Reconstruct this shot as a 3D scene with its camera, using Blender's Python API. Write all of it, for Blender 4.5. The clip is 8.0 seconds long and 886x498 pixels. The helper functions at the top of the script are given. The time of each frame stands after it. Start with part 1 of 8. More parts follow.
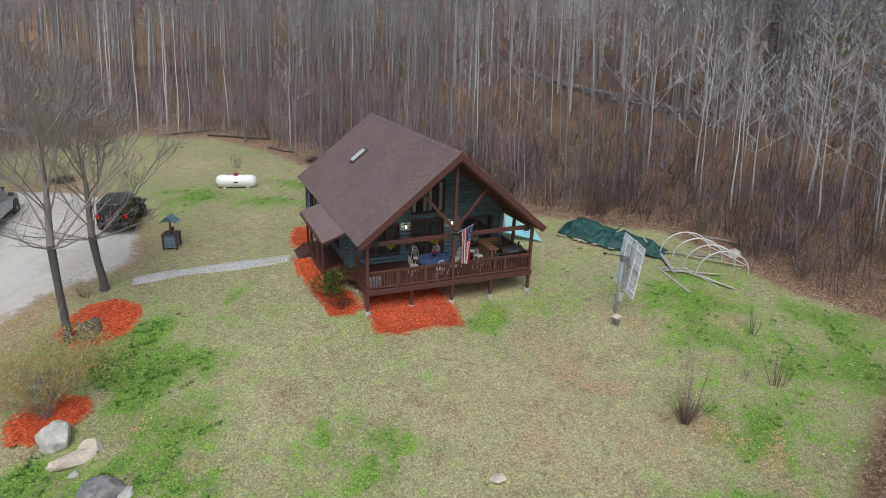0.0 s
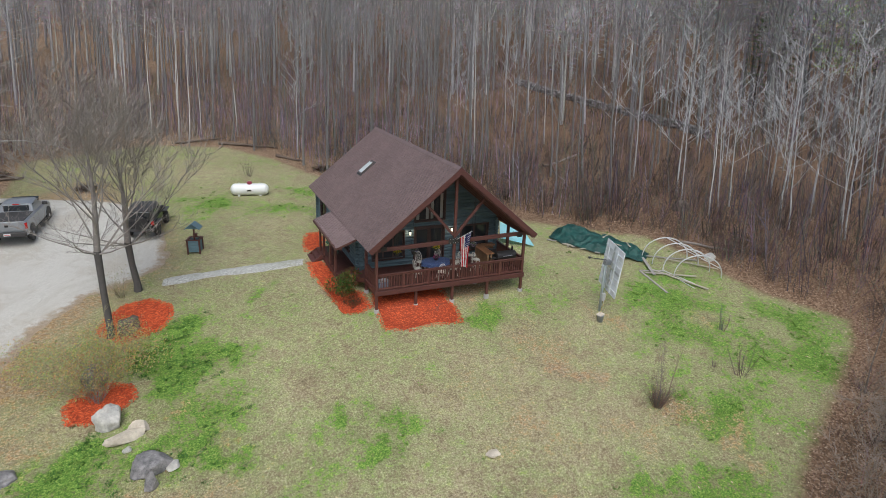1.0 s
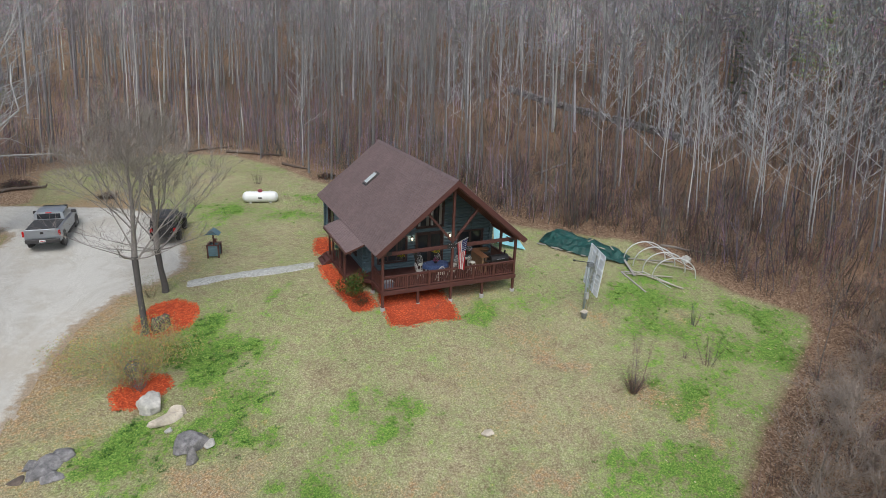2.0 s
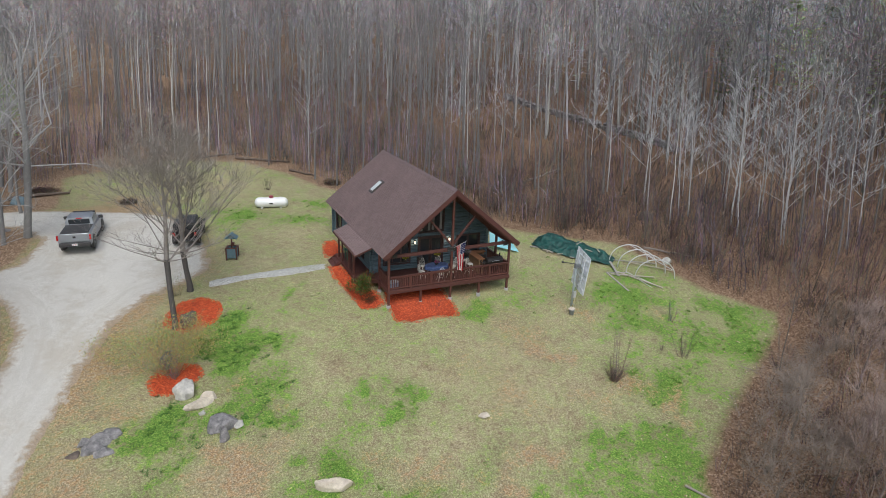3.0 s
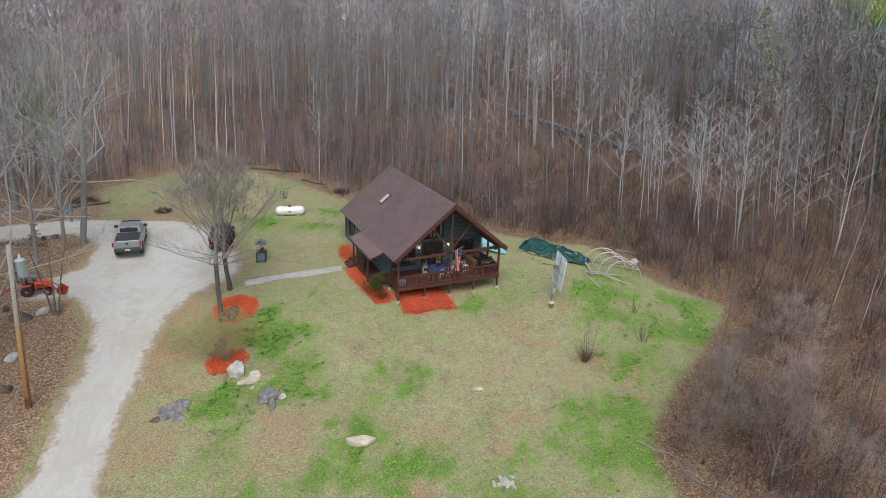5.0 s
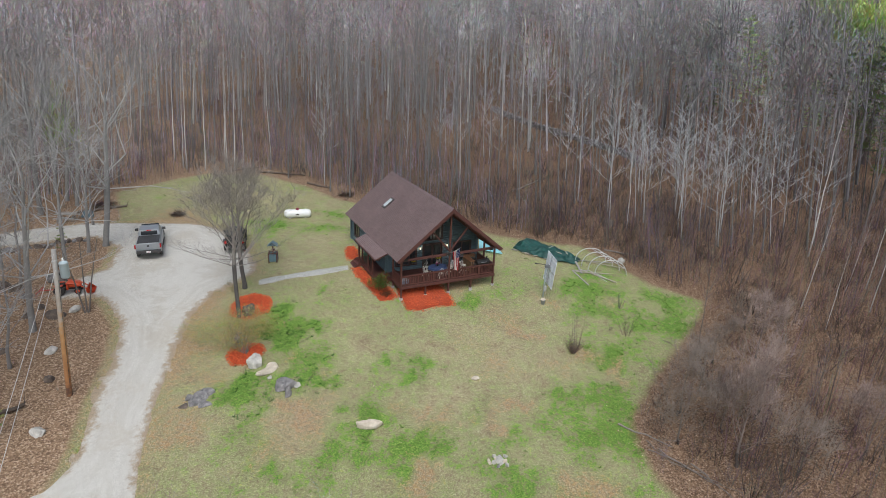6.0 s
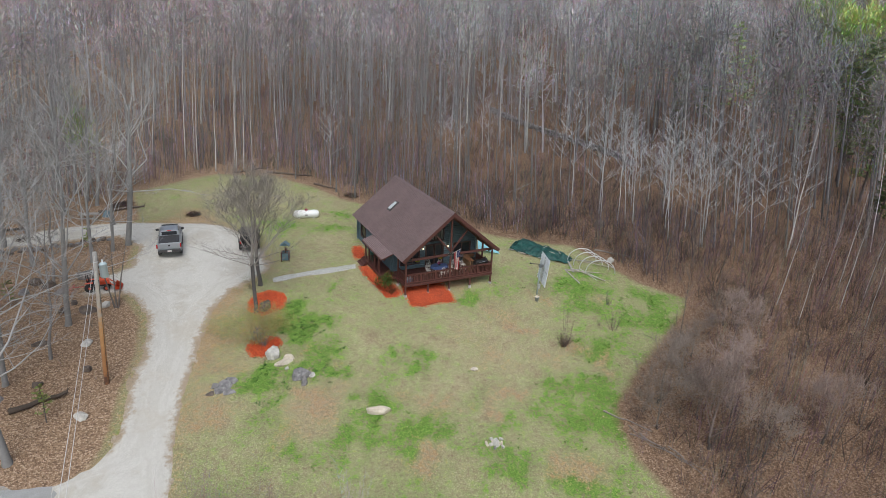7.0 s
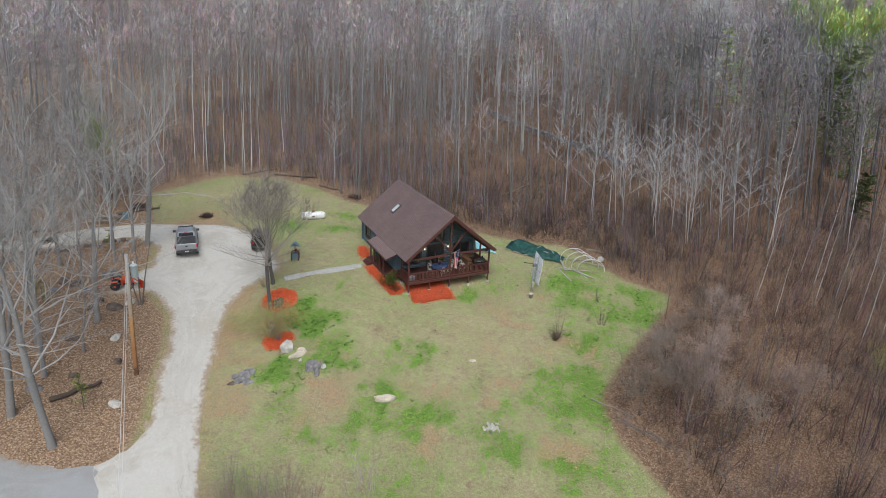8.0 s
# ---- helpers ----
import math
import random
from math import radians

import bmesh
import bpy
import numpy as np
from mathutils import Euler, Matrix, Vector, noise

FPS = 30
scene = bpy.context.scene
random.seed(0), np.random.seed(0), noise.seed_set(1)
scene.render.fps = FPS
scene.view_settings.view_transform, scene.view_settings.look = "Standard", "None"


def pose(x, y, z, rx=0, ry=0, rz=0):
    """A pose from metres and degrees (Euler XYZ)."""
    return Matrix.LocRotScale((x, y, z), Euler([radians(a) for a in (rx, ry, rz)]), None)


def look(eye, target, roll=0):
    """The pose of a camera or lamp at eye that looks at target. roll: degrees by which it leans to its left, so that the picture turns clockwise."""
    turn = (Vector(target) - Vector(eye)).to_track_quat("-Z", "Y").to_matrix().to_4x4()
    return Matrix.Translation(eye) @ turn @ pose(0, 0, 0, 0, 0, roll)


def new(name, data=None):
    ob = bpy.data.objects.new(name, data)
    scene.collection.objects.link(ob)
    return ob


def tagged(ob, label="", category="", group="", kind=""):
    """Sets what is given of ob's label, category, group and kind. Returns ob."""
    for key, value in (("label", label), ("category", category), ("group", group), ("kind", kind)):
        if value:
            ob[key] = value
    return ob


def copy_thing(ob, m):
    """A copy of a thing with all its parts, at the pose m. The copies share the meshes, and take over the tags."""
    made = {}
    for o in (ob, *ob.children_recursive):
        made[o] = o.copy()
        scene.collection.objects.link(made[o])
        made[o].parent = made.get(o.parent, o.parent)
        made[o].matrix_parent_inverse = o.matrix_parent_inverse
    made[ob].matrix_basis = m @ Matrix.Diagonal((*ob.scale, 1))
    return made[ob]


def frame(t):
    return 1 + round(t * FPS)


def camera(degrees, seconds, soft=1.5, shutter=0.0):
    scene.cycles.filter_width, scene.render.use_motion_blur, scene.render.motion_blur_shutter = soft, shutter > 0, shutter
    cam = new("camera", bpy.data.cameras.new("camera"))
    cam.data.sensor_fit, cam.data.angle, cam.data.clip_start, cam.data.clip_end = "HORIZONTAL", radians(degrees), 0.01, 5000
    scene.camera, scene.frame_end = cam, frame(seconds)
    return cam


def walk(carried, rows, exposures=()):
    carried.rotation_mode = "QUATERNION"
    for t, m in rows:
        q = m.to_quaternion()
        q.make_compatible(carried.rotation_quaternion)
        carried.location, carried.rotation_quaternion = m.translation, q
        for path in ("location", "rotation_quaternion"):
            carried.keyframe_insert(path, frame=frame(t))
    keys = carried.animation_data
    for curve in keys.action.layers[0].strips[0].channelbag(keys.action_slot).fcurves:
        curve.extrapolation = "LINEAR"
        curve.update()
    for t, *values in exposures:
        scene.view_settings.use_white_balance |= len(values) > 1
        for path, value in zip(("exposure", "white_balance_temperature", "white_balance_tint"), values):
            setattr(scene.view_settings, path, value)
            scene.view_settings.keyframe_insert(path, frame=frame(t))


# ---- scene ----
cam = camera(73.0, 8.0, soft=0.55)
PATH = [
    (0, (-6.936, -23.76, 11.57), (-6.169, -22.038, 10.902), 2.2),
    (0.5, (-7.612, -24.993, 12.2), (-6.838, -23.273, 11.535), 2.2),
    (1, (-8.33, -26.3, 12.76), (-7.552, -24.581, 12.097), 2.3),
    (1.5, (-9.063, -27.661, 13.417), (-8.278, -25.945, 12.755), 2.3),
    (3, (-11.407, -31.813, 15.331), (-10.603, -30.105, 14.672), 2.4),
    (3.5, (-12.16, -33.291, 15.996), (-11.355, -31.582, 15.338), 2.4),
    (4, (-13.027, -34.68, 16.618), (-12.213, -32.975, 15.962), 2.4),
    (4.5, (-13.938, -36.056, 17.418), (-13.116, -34.357, 16.755), 2.5),
    (6, (-16.249, -40.433, 19.738), (-15.421, -38.744, 19.059), 2.3),
    (6.5, (-17.179, -41.817, 20.587), (-16.347, -40.134, 19.899), 2.5),
    (7, (-18.056, -43.241, 21.68), (-17.223, -41.564, 20.978), 2.6),
    (7.5, (-18.878, -44.745, 22.557), (-18.044, -43.072, 21.846), 2.6),
    (8, (-19.708, -46.132, 23.444), (-18.872, -44.462, 22.727), 2.6),
]
SKY, SUN, EXPOSURE, KELVIN = 0.13, 1.4, 0.10, 6150.0
walk(cam, [(t, look(eye, target, roll)) for t, eye, target, roll in PATH], [(0.0, EXPOSURE, KELVIN, 9.0), (8.0, EXPOSURE, KELVIN, 9.0)])
# ---------------------------------------------------------------- world, sun
sky = bpy.data.worlds.new("overcast_sky")
scene.world = sky
sky.use_nodes = True
nt = sky.node_tree
st = nt.nodes.new("ShaderNodeTexSky")
st.sky_type, st.sun_disc = "NISHITA", False
st.sun_elevation, st.sun_rotation = radians(52), radians(200)
st.air_density, st.dust_density, st.ozone_density = 1.0, 4.0, 1.0
hs = nt.nodes.new("ShaderNodeHueSaturation")
hs.inputs["Saturation"].default_value = 0.62
nt.links.new(st.outputs[0], hs.inputs["Color"])
nt.links.new(hs.outputs[0], nt.nodes["Background"].inputs[0])
nt.nodes["Background"].inputs[1].default_value = SKY
sun = new("sun", bpy.data.lights.new("sun", "SUN"))
sun.data.energy, sun.data.angle, sun.data.color = SUN, radians(35), (1.0, 0.985, 0.96)
sun.matrix_world = look((-20, -40, 70), (0, 0, 0))

# ---------------------------------------------------------------- materials


def nodes_of(name):
    m = bpy.data.materials.new(name)
    m.use_nodes = True
    return m, m.node_tree, m.node_tree.nodes["Principled BSDF"]


def noise_node(t, scale, detail=4.0, rough=0.6, src="Object"):
    co = t.nodes.new("ShaderNodeTexCoord")
    n = t.nodes.new("ShaderNodeTexNoise")
    n.inputs["Scale"].default_value, n.inputs["Detail"].default_value = scale, detail
    n.inputs["Roughness"].default_value = rough
    t.links.new(co.outputs[src], n.inputs["Vector"])
    return n


def ramp(t, fac, stops):
    r = t.nodes.new("ShaderNodeValToRGB")
    while len(r.color_ramp.elements) < len(stops):
        r.color_ramp.elements.new(0.5)
    for e, (p, c) in zip(r.color_ramp.elements, stops):
        e.position, e.color = p, (*c, 1)
    t.links.new(fac, r.inputs[0])
    return r.outputs[0]


def mix(t, fac, a, b, kind="MIX"):
    m = t.nodes.new("ShaderNodeMix")
    m.data_type, m.blend_type = "RGBA", kind
    for sock, v in ((m.inputs[0], fac), (m.inputs[6], a), (m.inputs[7], b)):
        if isinstance(v, (int, float)):
            sock.default_value = v
        elif isinstance(v, tuple):
            sock.default_value = (*v, 1)
        else:
            t.links.new(v, sock)
    return m.outputs[2]


def calc(t, op, a, b=0.0, c=0.0):
    m = t.nodes.new("ShaderNodeMath")
    m.operation = op
    for sock, v in zip(m.inputs, (a, b, c)):
        if isinstance(v, (int, float)):
            sock.default_value = v
        else:
            t.links.new(v, sock)
    return m.outputs[0]


def bump(t, b, height, strength=0.4, dist=0.02):
    n = t.nodes.new("ShaderNodeBump")
    n.inputs["Strength"].default_value, n.inputs["Distance"].default_value = strength, dist
    t.links.new(height, n.inputs["Height"])
    t.links.new(n.outputs[0], b.inputs["Normal"])


def paint(name, colour, rough=0.6, metal=0.0, vary=0.18, fine=30.0, coarse=1.5, relief=0.3, dirt=0.25):
    """A surface of one colour with grain, larger stains and small relief, and a shade of its own for each object."""
    m, t, b = nodes_of(name)
    big, small = noise_node(t, coarse, 5), noise_node(t, fine, 4)
    oi = t.nodes.new("ShaderNodeObjectInfo")
    lo, hi = tuple(c * (1 - vary) for c in colour), tuple(min(1, c * (1 + vary)) for c in colour)
    col = mix(t, small.outputs[0], lo, hi)
    stain = calc(t, "MULTIPLY", calc(t, "GREATER_THAN", big.outputs[0], 0.0), calc(t, "SMOOTH_MIN", big.outputs[0], 0.62, 0.2))
    col = mix(t, calc(t, "MULTIPLY", stain, dirt), col, (0.13, 0.11, 0.09))
    col = mix(t, calc(t, "MULTIPLY", oi.outputs["Random"], vary), col, tuple(c * 0.6 for c in colour))
    t.links.new(col, b.inputs["Base Color"])
    b.inputs["Roughness"].default_value, b.inputs["Metallic"].default_value = rough, metal
    if relief:
        bump(t, b, small.outputs[0], relief, 0.01)
    return m


def tinted(name, rough=0.85):
    """Bark, twigs and leaves: the colour comes from the mesh's own tint, varied from tree to tree."""
    m, t, b = nodes_of(name)
    at = t.nodes.new("ShaderNodeAttribute")
    at.attribute_name = "tint"
    oi = t.nodes.new("ShaderNodeObjectInfo")
    n = noise_node(t, 6.0, 3)
    dark = mix(t, n.outputs[0], (0.70, 0.71, 0.72), (1.22, 1.22, 1.22))
    col = mix(t, 1.0, at.outputs["Color"], dark, "MULTIPLY")
    col = mix(t, calc(t, "MULTIPLY", oi.outputs["Random"], 0.24), col, (0.10, 0.096, 0.092))
    t.links.new(col, b.inputs["Base Color"])
    b.inputs["Roughness"].default_value = rough
    b.inputs["Specular IOR Level"].default_value = 0.2
    return m


def wood_paint(name, colour, rough=0.55, along=(1.0, 12.0, 12.0)):
    m, t, b = nodes_of(name)
    co = t.nodes.new("ShaderNodeTexCoord")
    mp = t.nodes.new("ShaderNodeMapping")
    mp.inputs["Scale"].default_value = along
    t.links.new(co.outputs["Object"], mp.inputs[0])
    n = t.nodes.new("ShaderNodeTexNoise")
    n.inputs["Scale"].default_value, n.inputs["Detail"].default_value = 3.0, 6.0
    t.links.new(mp.outputs[0], n.inputs["Vector"])
    w = noise_node(t, 0.9, 4)
    oi = t.nodes.new("ShaderNodeObjectInfo")
    col = ramp(t, n.outputs[0], [(0.25, tuple(c * 0.7 for c in colour)), (0.75, tuple(min(1, c * 1.25) for c in colour))])
    col = mix(t, calc(t, "MULTIPLY", w.outputs[0], 0.35), col, tuple(c * 0.75 + 0.03 for c in colour))
    col = mix(t, calc(t, "MULTIPLY", oi.outputs["Random"], 0.35), col, tuple(c * 0.62 for c in colour))
    t.links.new(col, b.inputs["Base Color"])
    b.inputs["Roughness"].default_value = rough
    bump(t, b, n.outputs[0], 0.35, 0.01)
    return m


def ground_material():
    m, t, b = nodes_of("lawn_and_leaf_litter")
    at = t.nodes.new("ShaderNodeAttribute")
    at.attribute_name = "zone"
    sep = t.nodes.new("ShaderNodeSeparateColor")
    t.links.new(at.outputs["Color"], sep.inputs[0])
    litter, lush, bare = sep.outputs[0], sep.outputs[1], sep.outputs[2]
    n1, n2, n3 = noise_node(t, 0.16, 6, 0.65), noise_node(t, 0.8, 8, 0.7), noise_node(t, 13.0, 5, 0.78)
    n4, n6 = noise_node(t, 42.0, 4, 0.75), noise_node(t, 2.2, 6, 0.75)
    # dry and green grass
    blade = calc(t, "ADD", calc(t, "MULTIPLY", n3.outputs[0], 0.65), calc(t, "MULTIPLY", n4.outputs[0], 0.35))
    tan = ramp(t, blade, [(0.36, (0.125, 0.103, 0.052)), (0.45, (0.296, 0.258, 0.148)), (0.53, (0.475, 0.418, 0.268)), (0.62, (0.77, 0.69, 0.50))])
    dull = ramp(t, blade, [(0.36, (0.115, 0.095, 0.048)), (0.5, (0.322, 0.270, 0.162)), (0.62, (0.58, 0.505, 0.35))])
    tan = mix(t, ramp(t, n2.outputs[0], [(0.32, (0, 0, 0)), (0.66, (1, 1, 1))]), dull, tan)
    green = ramp(t, blade, [(0.38, (0.028, 0.080, 0.014)), (0.47, (0.082, 0.190, 0.028)), (0.54, (0.185, 0.305, 0.050)), (0.62, (0.36, 0.46, 0.13))])
    olive = ramp(t, blade, [(0.36, (0.085, 0.095, 0.038)), (0.46, (0.205, 0.222, 0.097)), (0.54, (0.335, 0.345, 0.175)), (0.63, (0.63, 0.61, 0.40))])
    n7 = noise_node(t, 5.0, 4, 0.7)
    g = calc(t, "ADD", calc(t, "MULTIPLY", n1.outputs[0], 1.1), calc(t, "MULTIPLY", n2.outputs[0], 1.3))
    g = calc(t, "ADD", g, calc(t, "ADD", calc(t, "MULTIPLY", n3.outputs[0], 0.9), calc(t, "MULTIPLY", calc(t, "ADD", n6.outputs[0], n7.outputs[0]), 1.1)))
    g = calc(t, "ADD", calc(t, "MULTIPLY_ADD", g, 2.3, -6.32), calc(t, "MULTIPLY", lush, 1.9))
    wash = calc(t, "MINIMUM", calc(t, "MAXIMUM", calc(t, "MULTIPLY_ADD", g, 1.25, 0.66), 0.0), 1.0)
    fresh = calc(t, "MINIMUM", calc(t, "MAXIMUM", calc(t, "MULTIPLY_ADD", g, 2.8, -1.5), 0.0), 0.95)
    col = mix(t, fresh, mix(t, wash, tan, olive), green)
    mott = mix(t, 1.0, ramp(t, n6.outputs[0], [(0.34, (0.80, 0.78, 0.75)), (0.5, (1.0, 1.0, 1.0)), (0.66, (1.22, 1.21, 1.18))]), ramp(t, n2.outputs[0], [(0.34, (0.88, 0.87, 0.86)), (0.66, (1.12, 1.12, 1.12))]), "MULTIPLY")
    mott = mix(t, 1.0, mott, ramp(t, n7.outputs[0], [(0.34, (0.72, 0.71, 0.69)), (0.5, (0.96, 0.96, 0.96)), (0.66, (1.22, 1.21, 1.19))]), "MULTIPLY")
    col = mix(t, 1.0, col, mott, "MULTIPLY")
    # rank dark weeds in the fresh growth
    wd = calc(t, "MULTIPLY", calc(t, "MINIMUM", calc(t, "MAXIMUM", calc(t, "MULTIPLY_ADD", calc(t, "ADD", n6.outputs[0], calc(t, "MULTIPLY", n7.outputs[0], 0.6)), 11.0, -9.4), 0.0), 0.85), calc(t, "MINIMUM", calc(t, "MAXIMUM", calc(t, "MULTIPLY_ADD", lush, 2.4, -0.7), 0.0), 1.0))
    col = mix(t, wd, col, ramp(t, blade, [(0.4, (0.022, 0.062, 0.012)), (0.6, (0.10, 0.21, 0.04))]))
    # worn earth
    soil = ramp(t, blade, [(0.37, (0.115, 0.080, 0.048)), (0.46, (0.245, 0.180, 0.115)), (0.54, (0.40, 0.315, 0.215)), (0.63, (0.70, 0.60, 0.46))])
    soil = mix(t, ramp(t, n7.outputs[0], [(0.42, (0, 0, 0)), (0.60, (1, 1, 1))]), soil, mix(t, 1.0, soil, (1.12, 0.88, 0.70), "MULTIPLY"))
    e = calc(t, "ADD", calc(t, "MULTIPLY", calc(t, "ADD", n6.outputs[0], n7.outputs[0]), 1.15), calc(t, "MULTIPLY_ADD", n3.outputs[0], 0.7, -0.6))
    e = calc(t, "ADD", e, bare)
    e = calc(t, "MINIMUM", calc(t, "MAXIMUM", calc(t, "MULTIPLY_ADD", e, 3.4, -3.8), 0.0), 0.82)
    col = mix(t, e, col, soil)
    # fallen leaves
    co = t.nodes.new("ShaderNodeTexCoord")
    v = t.nodes.new("ShaderNodeTexVoronoi")
    v.inputs["Scale"].default_value = 13.0
    t.links.new(co.outputs["Object"], v.inputs["Vector"])
    vs = t.nodes.new("ShaderNodeSeparateColor")
    t.links.new(v.outputs["Color"], vs.inputs[0])
    leaf = ramp(t, vs.outputs[0], [(0.0, (0.105, 0.075, 0.052)), (0.35, (0.225, 0.160, 0.108)), (0.7, (0.345, 0.257, 0.180)), (1.0, (0.56, 0.46, 0.36))])
    leaf = mix(t, calc(t, "MULTIPLY", n1.outputs[0], 0.55), leaf, (0.19, 0.135, 0.095))
    # pale dry leaves under the oaks; the slope's darker tint paints in shade
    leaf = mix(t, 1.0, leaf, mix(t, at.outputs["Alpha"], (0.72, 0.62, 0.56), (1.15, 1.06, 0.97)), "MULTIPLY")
    moss = calc(t, "MINIMUM", calc(t, "MAXIMUM", calc(t, "MULTIPLY_ADD", n2.outputs[0], 6.0, -4.2), 0.0), 0.45)
    leaf = mix(t, moss, leaf, (0.12, 0.115, 0.035))
    l = calc(t, "ADD", litter, calc(t, "MULTIPLY", calc(t, "ADD", calc(t, "MULTIPLY", n2.outputs[0], 0.8), calc(t, "MULTIPLY", n3.outputs[0], 0.5)), 0.7))
    l = calc(t, "MINIMUM", calc(t, "MAXIMUM", calc(t, "MULTIPLY_ADD", l, 4.5, -3.5), 0.0), 1.0)
    col = mix(t, l, col, leaf)
    t.links.new(col, b.inputs["Base Color"])
    b.inputs["Roughness"].default_value = 0.95
    b.inputs["Specular IOR Level"].default_value = 0.15
    bump(t, b, calc(t, "ADD", blade, calc(t, "MULTIPLY", v.outputs["Distance"], calc(t, "MULTIPLY", litter, 2.0))), 0.6, 0.06)
    return m


def gravel_material(name, lo, mid, hi, patch, scale=26.0, rim=(0.33, 0.25, 0.165), rim_width=0.75):
    m, t, b = nodes_of(name)
    co = t.nodes.new("ShaderNodeTexCoord")
    v = t.nodes.new("ShaderNodeTexVoronoi")
    v.inputs["Scale"].default_value = scale
    t.links.new(co.outputs["Object"], v.inputs["Vector"])
    vs = t.nodes.new("ShaderNodeSeparateColor")
    t.links.new(v.outputs["Color"], vs.inputs[0])
    n1, n2 = noise_node(t, 0.35, 5, 0.6), noise_node(t, 3.0, 5, 0.7)
    # worn along the way that the wheels take
    mp = t.nodes.new("ShaderNodeMapping")
    mp.inputs["Scale"].default_value = (1.6, 0.22, 1.0)
    mp.inputs["Rotation"].default_value = (0, 0, radians(9))
    t.links.new(co.outputs["Object"], mp.inputs[0])
    n5 = t.nodes.new("ShaderNodeTexNoise")
    n5.inputs["Scale"].default_value, n5.inputs["Detail"].default_value = 1.0, 5.0
    t.links.new(mp.outputs[0], n5.inputs["Vector"])
    col = ramp(t, vs.outputs[0], [(0.0, lo), (0.5, mid), (1.0, hi)])
    col = mix(t, calc(t, "MINIMUM", calc(t, "MAXIMUM", calc(t, "MULTIPLY_ADD", n5.outputs[0], 3.0, -1.25), 0.0), 0.5), col, mid)
    # wheel tracks run along with the rim, and soil creeps in from it
    at = t.nodes.new("ShaderNodeAttribute")
    at.attribute_name = "rim"
    cb = t.nodes.new("ShaderNodeCombineXYZ")
    t.links.new(calc(t, "MULTIPLY", calc(t, "MINIMUM", at.outputs["Fac"], 2.3), 2.4), cb.inputs[0])
    t.links.new(calc(t, "MULTIPLY", n1.outputs[0], 5.0), cb.inputs[1])
    n6 = t.nodes.new("ShaderNodeTexNoise")
    n6.inputs["Scale"].default_value, n6.inputs["Detail"].default_value = 1.0, 4.0
    t.links.new(cb.outputs[0], n6.inputs["Vector"])
    col = mix(t, 1.0, col, ramp(t, n6.outputs[0], [(0.34, (0.93, 0.92, 0.90)), (0.5, (0.99, 0.985, 0.98)), (0.66, (1.04, 1.04, 1.04))]), "MULTIPLY")
    d = calc(t, "MINIMUM", calc(t, "MAXIMUM", calc(t, "MULTIPLY_ADD", calc(t, "ADD", n1.outputs[0], calc(t, "MULTIPLY", n2.outputs[0], 0.5)), 4.0, -3.1), 0.0), 0.45)
    col = mix(t, d, col, patch)
    q = calc(t, "ADD", calc(t, "MULTIPLY", calc(t, "ADD", n2.outputs[0], noise_node(t, 0.9, 5, 0.7).outputs[0]), 1.7), calc(t, "MULTIPLY", at.outputs["Fac"], -1.0 / rim_width))
    col = mix(t, calc(t, "MINIMUM", calc(t, "MAXIMUM", calc(t, "MULTIPLY_ADD", q, 1.5, -1.05), 0.0), 0.92), col, mix(t, vs.outputs[0], tuple(c * 0.6 for c in rim), tuple(c * 1.4 for c in rim)))
    t.links.new(col, b.inputs["Base Color"])
    b.inputs["Roughness"].default_value = 0.92
    bump(t, b, v.outputs["Distance"], 0.6, 0.02)
    return m


def pieces_material(name, stops, rough=0.9):
    """Loose or laid pieces, each with a shade of its own."""
    m, t, b = nodes_of(name)
    g = t.nodes.new("ShaderNodeNewGeometry")
    n = noise_node(t, 40.0, 3)
    w = noise_node(t, 0.5, 4)
    col = ramp(t, g.outputs["Random Per Island"], stops)
    col = mix(t, 1.0, col, mix(t, n.outputs[0], (0.75, 0.75, 0.75), (1.2, 1.2, 1.2)), "MULTIPLY")
    col = mix(t, 1.0, col, mix(t, w.outputs[0], (0.8, 0.8, 0.8), (1.2, 1.2, 1.2)), "MULTIPLY")
    t.links.new(col, b.inputs["Base Color"])
    b.inputs["Roughness"].default_value = rough
    bump(t, b, n.outputs[0], 0.4, 0.01)
    return m


def glass_material(name, tint=(0.03, 0.035, 0.04)):
    m, t, b = nodes_of(name)
    b.inputs["Base Color"].default_value = (*tint, 1)
    b.inputs["Roughness"].default_value = 0.06
    b.inputs["Specular IOR Level"].default_value = 0.6
    return m


def rock_material(name, lo, hi, spots=(0.05, 0.05, 0.05)):
    m, t, b = nodes_of(name)
    n1, n2 = noise_node(t, 2.4, 8, 0.7), noise_node(t, 14.0, 5, 0.7)
    col = ramp(t, n1.outputs[0], [(0.34, lo), (0.5, tuple((a + b) / 2 for a, b in zip(lo, hi))), (0.62, hi)])
    col = mix(t, calc(t, "MINIMUM", calc(t, "MAXIMUM", calc(t, "MULTIPLY_ADD", n2.outputs[0], 4.0, -2.2), 0.0), 0.6), col, spots)
    t.links.new(col, b.inputs["Base Color"])
    b.inputs["Roughness"].default_value = 0.88
    bump(t, b, n2.outputs[0], 0.6, 0.04)
    return m


